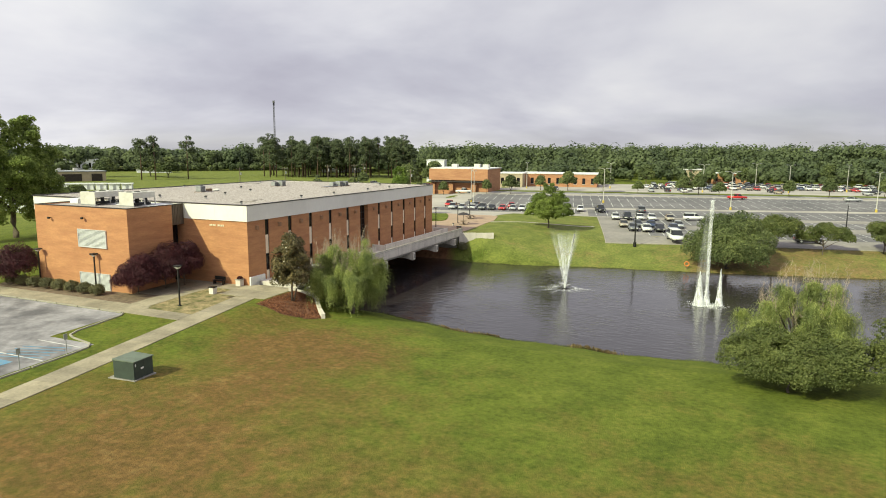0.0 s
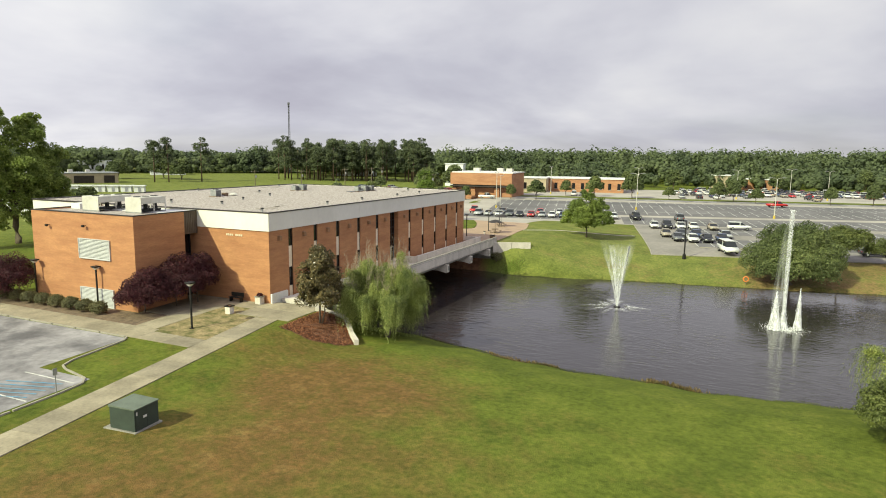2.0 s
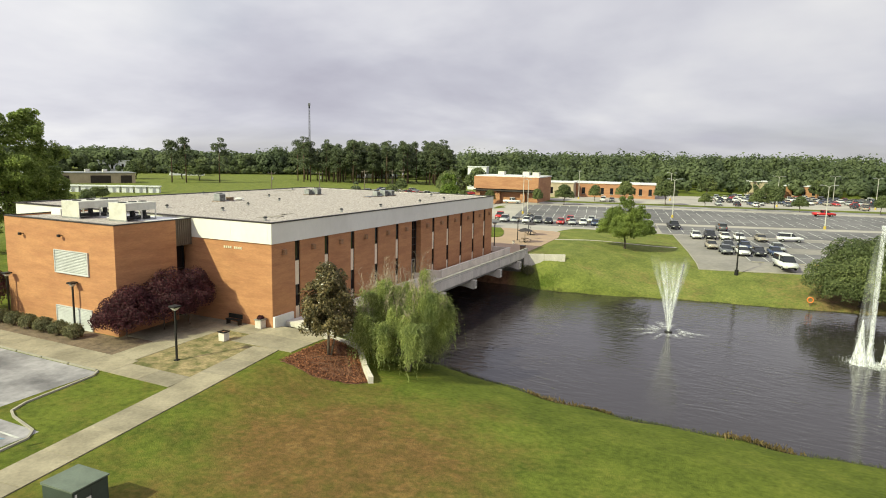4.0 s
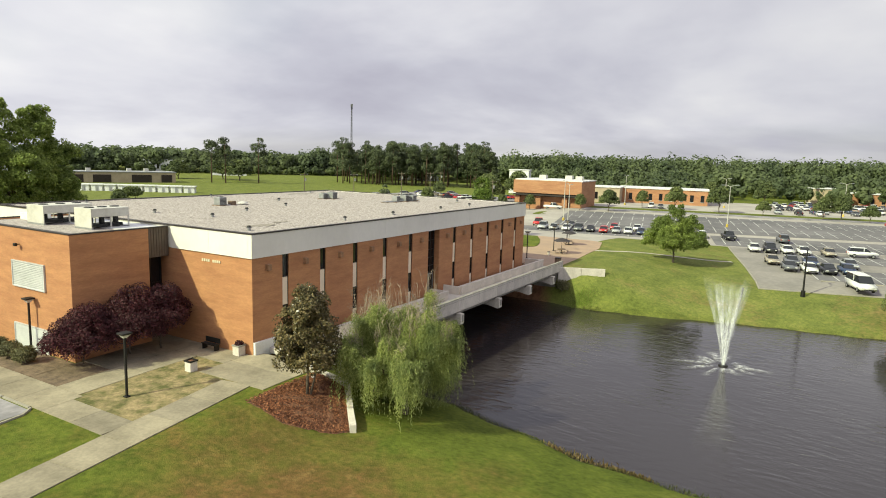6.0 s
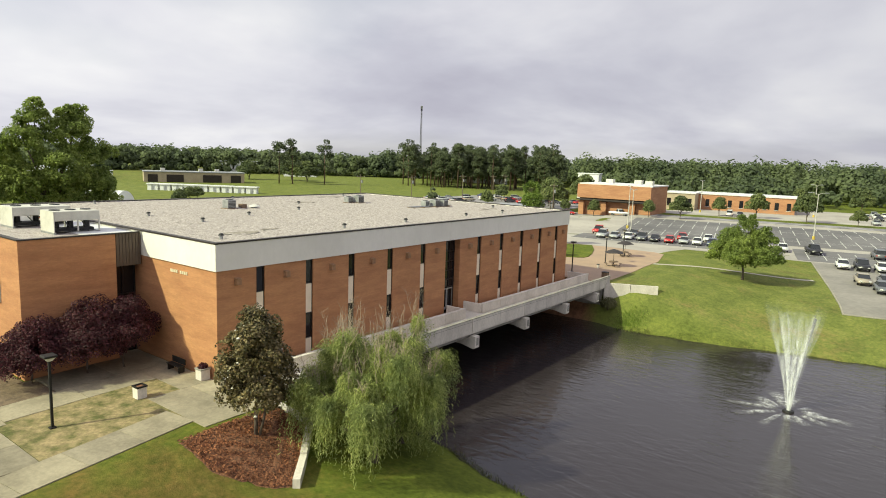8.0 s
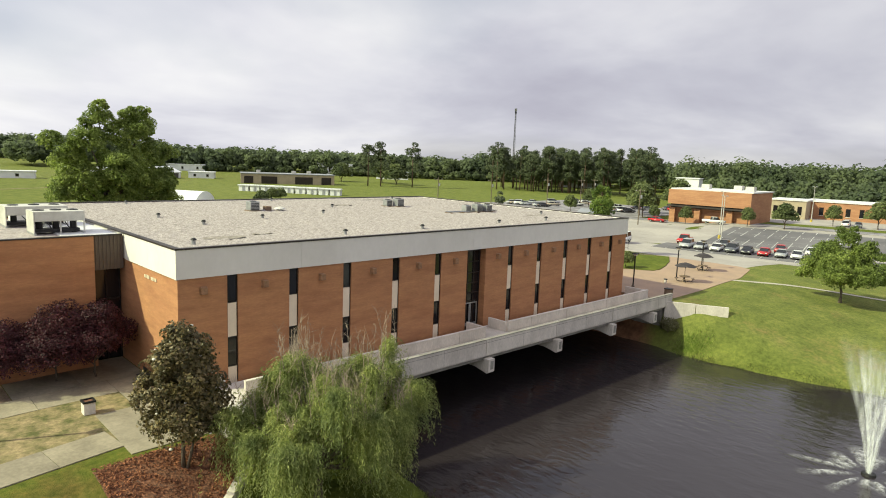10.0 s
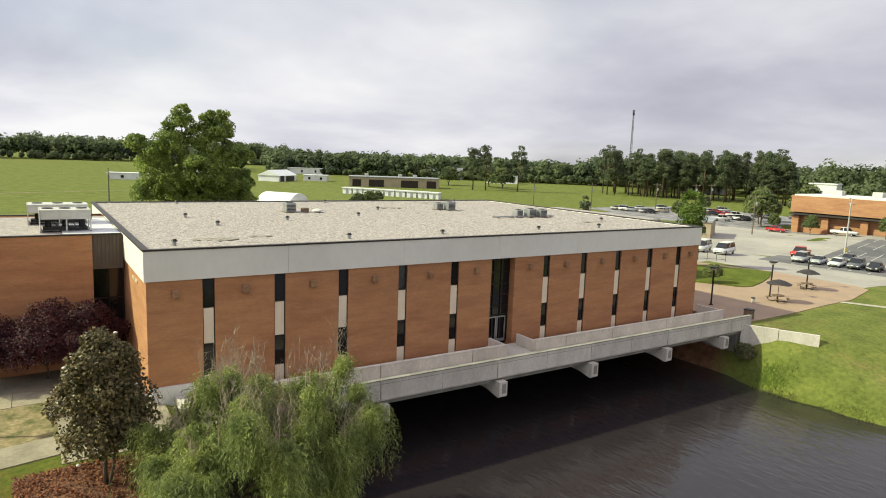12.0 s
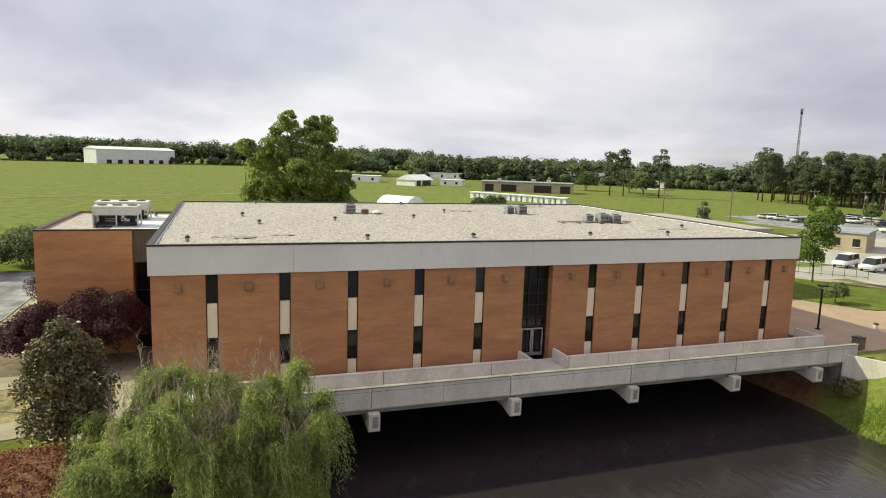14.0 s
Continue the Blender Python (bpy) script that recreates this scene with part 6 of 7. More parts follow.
# ---- the shore ----
def tufts(name, label, line, count, spread, hi, material, seed):
    """Rank grass and weeds along a line."""
    r = rng_of(seed)
    line = np.array(line, float)
    seg = r.integers(0, len(line) - 1, count)
    f = r.random(count)[:, None]
    p = line[seg] * (1 - f) + line[seg + 1] * f + r.normal(size=(count, 2)) * spread
    h = hi * (0.4 + 0.8 * r.random(count))
    z = np.maximum(height(p[:, 0], p[:, 1]), WATER_Z - 0.05)
    c = np.stack([p[:, 0], p[:, 1], z + h * 0.45], -1)
    nr = unit(r.normal(size=(count, 3)) * np.array([1, 1, 0.2]))
    al = np.broadcast_to([0, 0, 1.0], (count, 3)) + r.normal(size=(count, 3)) * 0.4
    ob = new(name, leaf_quads(name, c, nr, al, h, h * 0.22, material))
    return tagged(ob, label, "weeds", kind="stuff")


LEAF_WEED = leaf_mat("shore_weeds", (0.05, 0.075, 0.018), (0.16, 0.17, 0.05), 0.3)
LEAF_DEAD = leaf_mat("dead_weeds", (0.11, 0.075, 0.03), (0.26, 0.19, 0.09), 0.3)
tufts("shore_grass", "rank green grass along the near bank", POND[3:12], 6000, 0.28, 0.20, LEAF_WEED, 91)
tufts("shore_grass", "rank green grass along the far bank", POND[15:24], 6000, 0.30, 0.18, LEAF_WEED, 92)
tufts("dead_weeds", "clump of brown dead weeds at the water's edge", [(-12.2, 59.2), (-8.0, 58.7)], 380, 0.5, 0.45, LEAF_DEAD, 93)
tufts("dead_weeds", "brown weeds and stones near the willow", [(-27, 60.4), (-20, 59.2)], 500, 0.3, 0.35, LEAF_DEAD, 94)
tufts("bank_weeds", "bright green weeds on the bank below the wing wall", [(-40.0, 103.2), (-37.6, 103.6)], 1300, 0.55, 0.28, leaf_mat("bank_weeds", (0.17, 0.25, 0.045), (0.30, 0.38, 0.09), 0.5), 95)
# life ring on its post
ring = thing("life_ring", "orange life ring on a short post at the far bank", "life ring", on(-3.8, 109.3))
part("post", boxed(-0.05, 0.05, -0.05, 0.05, -0.1, 1.1), WOOD, ring)
bm = bmesh.new()
tube(bm, [(0.36 * math.cos(a), -0.1, 0.85 + 0.36 * math.sin(a)) for a in np.linspace(0, 2 * math.pi, 17)], [0.075] * 17, 6)
part("ring", bm, mat("orange_float", (0.75, 0.20, 0.04), 0.6, scale=2.0, var=0.05, bump=0), ring)


# ---- car parks beyond the pond ----
LOT_TURN = 12.0
LC, LS = math.cos(radians(LOT_TURN)), math.sin(radians(LOT_TURN))


def lot(u, v):
    """A place in the car park's own axes: u along its near edge, v away from the pond."""
    return -18.6 + u * LC - v * LS, 118.0 + u * LS + v * LC


def lot_sheet(name, u0, u1, v0, v1, up, material, label, step=6.0):
    cx, cy = lot((u0 + u1) / 2, (v0 + v1) / 2)
    return laid(name, cx - (u1 - u0) / 2, cx + (u1 - u0) / 2, cy - (v1 - v0) / 2, cy + (v1 - v0) / 2, up, material, label, "car park", step, LOT_TURN)


lot_sheet("car_park_far", -84, 175, 41, 104, 0.03, LOT_PALE, "pale concrete aisles of the large car park")
lot_sheet("car_park_far", 0, 175, 0, 41, 0.05, LOT_NEAR, "worn grey-brown asphalt of the near car park", 1.5)
lot_sheet("car_park_bays", 9, 170, 8, 18.5, 0.085, ASPHALT_DARK, "dark asphalt parking bays with white lines", 1.5)
lot_sheet("car_park_bays", 9, 170, 27, 37, 0.085, ASPHALT_DARK, "dark asphalt parking bays with white lines", 2.0)
lot_sheet("car_park_bays", -44, -4, 46.5, 57.5, 0.06, ASPHALT_DARK, "dark asphalt parking bays with white lines")
lot_sheet("car_park_bays", -38, 172, 61, 97, 0.062, ASPHALT_DARK, "dark asphalt parking bays with white lines")
lot_sheet("car_park_bays", -2, 172, 42, 57, 0.062, ASPHALT_DARK, "dark asphalt parking bays with white lines")
lot_sheet("road_far", -112, 260, 104.1, 113, 0.066, ASPHALT, "grey campus road behind the car park")
lot_sheet("car_park_back", -60, 130, 122, 182, 0.036, LOT_PALE, "pale back car park full of cars")
laid("car_park_side", -122, -79.6, 140, 215, 0.012, LOT_PALE, "pale gravelled yard beside the hall", "car park", 6)
laid("car_park_north", -165, -108, 206, 262, 0.048, ASPHALT, "grey asphalt car park under the pines", "car park", 6)

# painted lines, too many to count
co, faces = [], []


def stripe(u0, v0, u1, v1, w=0.16):
    d = Vector((u1 - u0, v1 - v0)).normalized()
    s = Vector((-d.y, d.x)) * w / 2
    n0 = len(co)
    for u, v in ((u0 - s.x, v0 - s.y), (u1 - s.x, v1 - s.y), (u1 + s.x, v1 + s.y), (u0 + s.x, v0 + s.y)):
        x, y = lot(u, v)
        co.append((x, y, gz(x, y) + 0.11))
    faces.append((n0, n0 + 1, n0 + 2, n0 + 3))


for va, vb, ua, ub in ((8, 13, 9, 170), (13.2, 18.5, 9, 170), (27, 32, 9, 170), (32, 37, 9, 170), (46.5, 52, -44, -4), (52, 57.5, -44, -4), (44, 49, 0, 172), (49.2, 54, 0, 172), (63, 68, -36, 172), (68.2, 73, -36, 172), (78, 83, -36, 172), (83.2, 88, -36, 172), (92, 97, -36, 172)):
    u = ua
    while u <= ub:
        stripe(u, va, u, vb)
        u += 2.75
for v, ua, ub in ((13.1, 9, 170), (32, 9, 170), (52, -44, -4), (49.1, 0, 172), (68.1, -36, 172), (83.1, -36, 172)):
    u = ua
    while u < ub:
        stripe(u, v, min(u + 10, ub), v, 0.14)
        u += 10
pl = new("parking_lines", quads("parking_lines", co, faces))
pl.data.materials.append(PAINT_WHITE)
tagged(pl, "white painted bay lines across the car park", "road marking", kind="stuff")
for u in range(10, 30, 3):
    x, y = lot(u, 7.0)
    st = thing("wheel_stop", "yellow painted wheel stop at the end of a bay", "wheel stop", on(x, y, 0.05), LOT_TURN, group="wheel stops")
    part("bar", boxed(-0.9, 0.9, -0.08, 0.08, 0, 0.12, bevel=0.03), PAINT_YELLOW if u % 2 else KERB, st)
kerb_line([lot(0.1, 41), lot(0.1, 0.1), lot(60, 0.1), lot(120, 0.1)], "pale kerb round the car park")
kerb_line([lot(-84, 103.9), lot(0, 103.9), lot(170, 103.9)], "pale kerb along the campus road")
painted(-44.5, 126.2, -24.0, 137.0, 1.0, 0.035, PATH_PALE, "lawn_walk", "narrow pale concrete path across the far lawn", 0.8)

# ---- vehicles ----
CAR_GLASS = glass_mat("car_glass", (0.02, 0.022, 0.025), 0.06)


def paint(name, color):
    m = mat("car_paint_" + name, color, 0.28, 0.0, scale=2.0, var=0.04, bump=0, spec=0.6)
    return m


PAINTS = {"white": paint("white", (0.72, 0.72, 0.70)), "silver": paint("silver", (0.40, 0.41, 0.42)), "black": paint("black", (0.018, 0.018, 0.02)), "grey": paint("grey", (0.12, 0.125, 0.135)), "red": paint("red", (0.50, 0.02, 0.018)), "blue": paint("blue", (0.03, 0.05, 0.11)), "tan": paint("tan", (0.34, 0.29, 0.22))}
# side outlines: lower body, then the glazed upper part, x forwards
SHAPES = {
    "sedan": (4.7, 1.78, [(-2.35, 0.45), (-2.32, 0.88), (-1.5, 0.96), (0.95, 0.95), (2.1, 0.78), (2.35, 0.62), (2.33, 0.32), (-2.3, 0.30)], [(-1.75, 0.95), (-1.05, 1.40), (0.25, 1.43), (1.15, 0.94)]),
    "suv": (4.8, 1.9, [(-2.4, 0.5), (-2.38, 1.05), (-2.2, 1.10), (1.0, 1.08), (2.2, 0.95), (2.4, 0.75), (2.38, 0.38), (-2.35, 0.38)], [(-2.3, 1.09), (-2.05, 1.72), (0.3, 1.75), (1.15, 1.07)]),
    "pickup": (5.6, 1.95, [(-2.8, 0.6), (-2.8, 1.08), (-0.6, 1.10), (1.35, 1.10), (2.65, 1.0), (2.8, 0.8), (2.78, 0.45), (-2.75, 0.45)], [(-0.75, 1.09), (-0.6, 1.78), (0.75, 1.80), (1.5, 1.09)]),
    "van": (5.6, 2.05, [(-2.8, 0.45), (-2.8, 1.2), (-2.7, 1.25), (1.8, 1.22), (2.6, 1.05), (2.8, 0.8), (2.78, 0.4), (-2.75, 0.4)], [(-2.75, 1.24), (-2.6, 2.08), (1.0, 2.10), (1.95, 1.21)]),
}


def slabbed(bm, outline, half, top_in=0.0, zmid=0.0):
    """An outline in x and z, widened to both sides; it narrows upward by top_in."""
    sides = []
    for s in (-1, 1):
        sides.append([bm.verts.new((x, s * (half - (top_in if z > zmid else 0)), z)) for x, z in outline])
    n = len(outline)
    bm.faces.new(sides[0])
    bm.faces.new(sides[1][::-1])
    for i in range(n):
        j = (i + 1) % n
        bm.faces.new((sides[0][j], sides[0][i], sides[1][i], sides[1][j]))
    bmesh.ops.recalc_face_normals(bm, faces=bm.faces[:])
    return bm


def vehicle(kind, colour, at, turn):
    length, width, low, high = SHAPES[kind]
    word = {"sedan": "saloon car", "suv": "sport utility vehicle", "pickup": "pickup truck", "van": "passenger van"}[kind]
    t = thing("car" if kind in ("sedan", "suv") else "pickup_truck" if kind == "pickup" else "van", f"parked {colour} {word} with dark windows", {"sedan": "car", "suv": "car", "pickup": "truck", "van": "van"}[kind], at, turn, group="parked vehicles")
    bm = slabbed(bmesh.new(), low, width / 2)
    bmesh.ops.bevel(bm, geom=bm.edges[:], offset=0.06, segments=2, affect="EDGES")
    part("body", bm, PAINTS[colour], t, smooth=True)
    zm = (high[0][1] + high[1][1]) / 2
    part("cabin_glass", slabbed(bmesh.new(), high, width / 2 - 0.10, 0.16, zm), CAR_GLASS, t, "dark car glass")
    (xa, za), (xb, zb) = high[1], high[2]
    part("roof", boxed(xa - 0.08, xb + 0.06, -(width / 2 - 0.22), width / 2 - 0.22, za - 0.01, za + 0.06, bevel=0.025), PAINTS[colour], t)
    for s in (-1, 1):
        part("pillar", boxed(-0.10, 0.02, s * (width / 2 - 0.12) - 0.03, s * (width / 2 - 0.12) + 0.03, high[0][1], za), PAINTS[colour], t)
    wx = length * 0.31
    for sx in (-wx, wx):
        for sy in (-1, 1):
            bm = bmesh.new()
            tube(bm, [(sx, sy * (width / 2 - 0.20), 0.33), (sx, sy * (width / 2 + 0.01), 0.33)], [0.33, 0.33], 14)
            w = part("wheel", bm, RUBBER, t)
            bm = bmesh.new()
            tube(bm, [(sx, sy * (width / 2 + 0.005), 0.33), (sx, sy * (width / 2 + 0.025), 0.33)], [0.20, 0.18], 10)
            part("rim", bm, GALV, w)
    for sy in (-1, 1):
        part("headlight", boxed(length / 2 - 0.14, length / 2 + 0.005, sy * (width / 2 - 0.32) - 0.16, sy * (width / 2 - 0.32) + 0.16, 0.62, 0.76), LIGHT_GLASS, t)
        part("tail_light", boxed(-length / 2 - 0.01, -length / 2 + 0.1, sy * (width / 2 - 0.25) - 0.12, sy * (width / 2 - 0.25) + 0.12, 0.7, 0.86), PAINTS["red"], t)
    part("windscreen_trim", boxed(length / 2 - 0.02, length / 2 + 0.012, -0.55, 0.55, 0.42, 0.56), MACHINE, t, "dark grille")
    return t


made = {}


def park(kind, colour, x, y, turn, up=0.10):
    m = pose(*on(x, y, up), 0, 0, turn)
    if (kind, colour) in made:
        return copy_thing(made[kind, colour], m)
    made[kind, colour] = vehicle(kind, colour, on(x, y, up), turn)


NOSE = LOT_TURN - 90
row = [(-66.9, 160.3, "suv", "silver"), (-64.4, 161.0, "sedan", "silver"), (-61.6, 161.6, "sedan", "white"), (-59.0, 162.4, "suv", "grey"), (-56.4, 162.9, "sedan", "black"), (-53.6, 163.6, "sedan", "red"), (-50.9, 164.4, "sedan", "silver"), (-48.4, 164.9, "sedan", "white"),
       (-45.7, 165.4, "sedan", "blue"), (-33.4, 168.6, "sedan", "white"), ]
for x, y, k, c in row:
    park(k, c, x, y, NOSE)
for x, y, k, c, tn in ((-70.6, 167.0, "pickup", "red", NOSE), (-53.0, 170.2, "sedan", "red", NOSE), (-48.0, 171.4, "sedan", "white", NOSE), (-63.0, 168.4, "sedan", "grey", NOSE), (-28.2, 169.0, "pickup", "black", NOSE + 8),
                       (-22.1, 154.6, "sedan", "white", NOSE), (-19.4, 154.9, "suv", "black", NOSE), (-16.6, 155.6, "sedan", "white", NOSE), (-13.9, 156.0, "sedan", "white", NOSE), (-18.0, 171.0, "suv", "grey", NOSE + 180),
                       (-18.2, 139.5, "sedan", "tan", NOSE), (-15.5, 133.8, "sedan", "grey", NOSE), (-12.8, 133.4, "sedan", "white", NOSE), (-10.3, 134.2, "sedan", "black", NOSE), (-7.7, 136.0, "sedan", "blue", NOSE), (-15.4, 140.6, "sedan", "grey", NOSE), (-12.6, 141.2, "sedan", "blue", NOSE), (-7.2, 142.6, "sedan", "silver", NOSE),
                       (-9.9, 156.6, "sedan", "tan", NOSE), (-4.6, 158.8, "suv", "white", LOT_TURN), (-6.6, 123.2, "van", "white", NOSE + 6), (16.0, 130.0, "sedan", "black", LOT_TURN), (14.6, 136.0, "sedan", "grey", NOSE),
                       (5.8, 217.0, "pickup", "red", LOT_TURN), (-82.0, 207.0, "pickup", "white", 8), (-97.5, 206.0, "sedan", "red", 5), (38.0, 224.0, "sedan", "silver", LOT_TURN),
                       (-80.6, 152.0, "van", "white", -72), (-77.0, 153.4, "van", "white", -76), (-101.0, 165.0, "pickup", "silver", 40)):
    park(k, c, x, y, tn)
rr = random.Random(21)
kinds = [("sedan", "white"), ("sedan", "silver"), ("sedan", "black"), ("sedan", "grey"), ("suv", "silver"), ("suv", "white"), ("sedan", "blue"), ("sedan", "tan"), ("pickup", "white"), ("sedan", "red")]
for v, u0, u1, fill in ((126, -44, 118, 0.16), (134, -44, 118, 0.14), (146, 18, 118, 0.55), (152, 24, 118, 0.8), (164, 28, 118, 0.8), (172, 32, 118, 0.8), (178, 34, 118, 0.7)):
    u = u0
    while u < u1:
        if rr.random() < fill:
            x, y = lot(u, v)
            park(*rr.choice(kinds), x, y, NOSE + rr.choice((0, 180)))
        u += 2.9
for k in range(34):
    f = rr.random()
    park(*rr.choice(kinds), -160 + 48 * f + rr.uniform(-2, 2), 214 + 9 * (k % 5) + 6 * f, 60)

# ---- lamps, poles and mast ----
def tall_lamp(at, h, double, turn, label, material=POLE_PALE, group="car park lamps"):
    t = thing("street_lamp", label, "street lamp", at, turn, group=group)
    part("base", frustum(bmesh.new(), 0.30, 0.28, -0.1, 0.8, 10), PAINT_YELLOW if double else BLACK_METAL, t)
    part("pole", tubed([(0, 0, 0.8), (0, 0, h)], [0.13, 0.07], 8), material, t)
    for s in ((-1, 1) if double else (1,)):
        part("arm", tubed([(0, 0, h - 0.15), (s * 0.5, 0, h + 0.2), (s * 1.3, 0, h + 0.3)], [0.05, 0.045, 0.04], 6), material, t)
        part("head", boxed(s * 1.6 - 0.4, s * 1.6 + 0.4, -0.16, 0.16, h + 0.22, h + 0.38, bevel=0.04), GALV, t)
    return t


tl = tall_lamp(on(-31, 191.0), 10.0, True, 12, "tall pale twin-arm lamp post in the car park")
for x, y in ((3.6, 185.0), (-63.8, 168.5), (-69.0, 180.0), (38, 192), (-5, 252), (-40, 262), (24, 262), (14, 285), (45, 280), (-70, 245), (60, 256), (78, 270)):
    copy_thing(tl, pose(*on(x, y), 0, 0, 12 + x))
bl = tall_lamp(on(-13.2, 117.4), 6.2, False, 100, "slim dark lamp post on the far bank", BLACK_METAL, "dark bank lamps")
copy_thing(bl, pose(*on(23.3, 140.0), 0, 0, 90))


def power_pole(at, h, turn):
    t = thing("power_pole", "timber power pole with crossarm and transformer can", "utility pole", at, turn, group="power poles")
    part("pole", tubed([(0, 0, -0.5), (0, 0, h)], [0.17, 0.11], 8), POLE_WOOD, t)
    part("crossarm", boxed(-1.2, 1.2, -0.06, 0.06, h - 0.7, h - 0.55), POLE_WOOD, t)
    part("transformer", frustum(bmesh.new(), 0.28, 0.28, h - 2.6, h - 1.7, 10, (0.36, 0)), GALV, t)
    for k in range(3):
        part("insulator", frustum(bmesh.new(), 0.06, 0.04, h - 0.549, h - 0.38, 6, (-1.1 + 1.1 * k, 0.0 if k != 1 else 0.12)), LIGHT_GLASS, t)
    return t


pp = power_pole(on(-150.3, 171.3), 9.5, 60)
for x, y in ((-145.3, 189.6), (-150.2, 225), (-148.9, 244), (-151, 256), (-96, 193), (-180.8, 64.6)):
    copy_thing(pp, pose(*on(x, y), 0, 0, x * 7))
mast = thing("radio_mast", "slender lattice radio mast behind the trees", "mast", on(-295, 377))
mh = 49.0
legs = [(0.9 * math.cos(a), 0.9 * math.sin(a)) for a in (0.3, 2.4, 4.5)]
for lx, ly in legs:
    part("leg", tubed([(lx, ly, 0), (lx * 0.45, ly * 0.45, mh)], [0.14, 0.11], 5), MAST_STEEL, mast)
bm = bmesh.new()
for k in range(26):
    z0, z1 = mh * k / 26, mh * (k + 1) / 26
    for i in range(3):
        f0, f1 = 1 - 0.55 * k / 26, 1 - 0.55 * (k + 1) / 26
        a, b = legs[i], legs[(i + 1) % 3]
        tube(bm, [(a[0] * f0, a[1] * f0, z0), (b[0] * f1, b[1] * f1, z1)], [0.075, 0.075], 4)
part("lattice", bm, MAST_STEEL, mast)
part("antenna", box(boxed(-0.9, 0.9, -0.1, 0.1, mh - 1.2, mh + 0.6), -0.1, 0.1, -0.9, 0.9, mh - 2.6, mh - 1.4), MAST_STEEL, mast)

# ---- plaza furniture ----
def picnic(at, turn):
    t = thing("picnic_table", "dark round picnic table with a drooping black umbrella", "picnic table", at, turn, group="picnic tables on the plaza")
    part("tabletop", frustum(bmesh.new(), 0.68, 0.68, 0.70, 0.76, 16), WOOD, t)
    part("pedestal", frustum(bmesh.new(), 0.10, 0.08, 0, 0.70, 8), BLACK_METAL, t)
    for k in range(4):
        a = math.pi / 2 * k + 0.4
        part("bench", boxed(-0.38, 0.38, -0.15, 0.15, 0.42, 0.47), WOOD, t).matrix_basis = pose(1.05 * math.cos(a), 1.05 * math.sin(a), 0, 0, 0, math.degrees(a) + 90)
        part("leg", tubed([(0, 0, 0.1), (0.9 * math.cos(a), 0.9 * math.sin(a), 0.1), (1.05 * math.cos(a), 1.05 * math.sin(a), 0.42)], [0.035, 0.035, 0.035], 5), BLACK_METAL, t)
    part("umbrella_pole", frustum(bmesh.new(), 0.03, 0.03, 0.76, 2.55, 6), BLACK_METAL, t)
    bm = bmesh.new()
    rim = [bm.verts.new((1.35 * math.cos(a), 1.35 * math.sin(a), 2.05 + 0.05 * math.sin(4 * a))) for a in (2 * math.pi * i / 16 for i in range(16))]
    midr = [bm.verts.new((0.7 * math.cos(a), 0.7 * math.sin(a), 2.38)) for a in (2 * math.pi * i / 16 for i in range(16))]
    tip = bm.verts.new((0, 0, 2.56))
    for i in range(16):
        j = (i + 1) % 16
        bm.faces.new((rim[i], rim[j], midr[j], midr[i]))
        bm.faces.new((midr[i], midr[j], tip))
    ob = part("canopy", bm, mat("umbrella_canvas" + str(int(turn)), (0.05, 0.042, 0.045), 0.8, scale=2, var=0.15, bump=0), t)
    mod = ob.modifiers.new("thickness", "SOLIDIFY")
    mod.thickness = 0.02
    return t


picnic(on(-47.5, 118.9, 0.06), 10)
picnic(on(-50.2, 130.2, 0.06), 50)
bin2 = thing("litter_bin", "brown slatted litter bin at the plaza corner", "litter bin", on(-44.0, 107.7, 0.06))
part("body", boxed(-0.36, 0.36, -0.36, 0.36, 0.05, 0.95, bevel=0.03), WOOD, bin2)
part("lid", boxed(-0.40, 0.40, -0.40, 0.40, 0.951, 1.03, bevel=0.02), BLACK_METAL, bin2)
ash = thing("ash_urn", "small tan bollard on the plaza", "bollard", on(-48.4, 115.6, 0.06))
part("urn", frustum(bmesh.new(), 0.16, 0.2, 0, 0.5, 10), CONCRETE, ash)
part("bowl", frustum(bmesh.new(), 0.24, 0.2, 0.501, 0.6, 10), BLACK_METAL, ash)
fence = thing("fence", "black metal fence beside the white vans", "fence", on(-72.3, 137.5), 48)
for k in range(9):
    part("post", boxed(-6 + 1.4 * k, -5.95 + 1.4 * k, -0.03, 0.03, -0.2, 1.8), BLACK_METAL, fence)
for z in (0.3, 1.65):
    part("rail", boxed(-6, 5.25, -0.02, 0.02, z, z + 0.05), BLACK_METAL, fence)

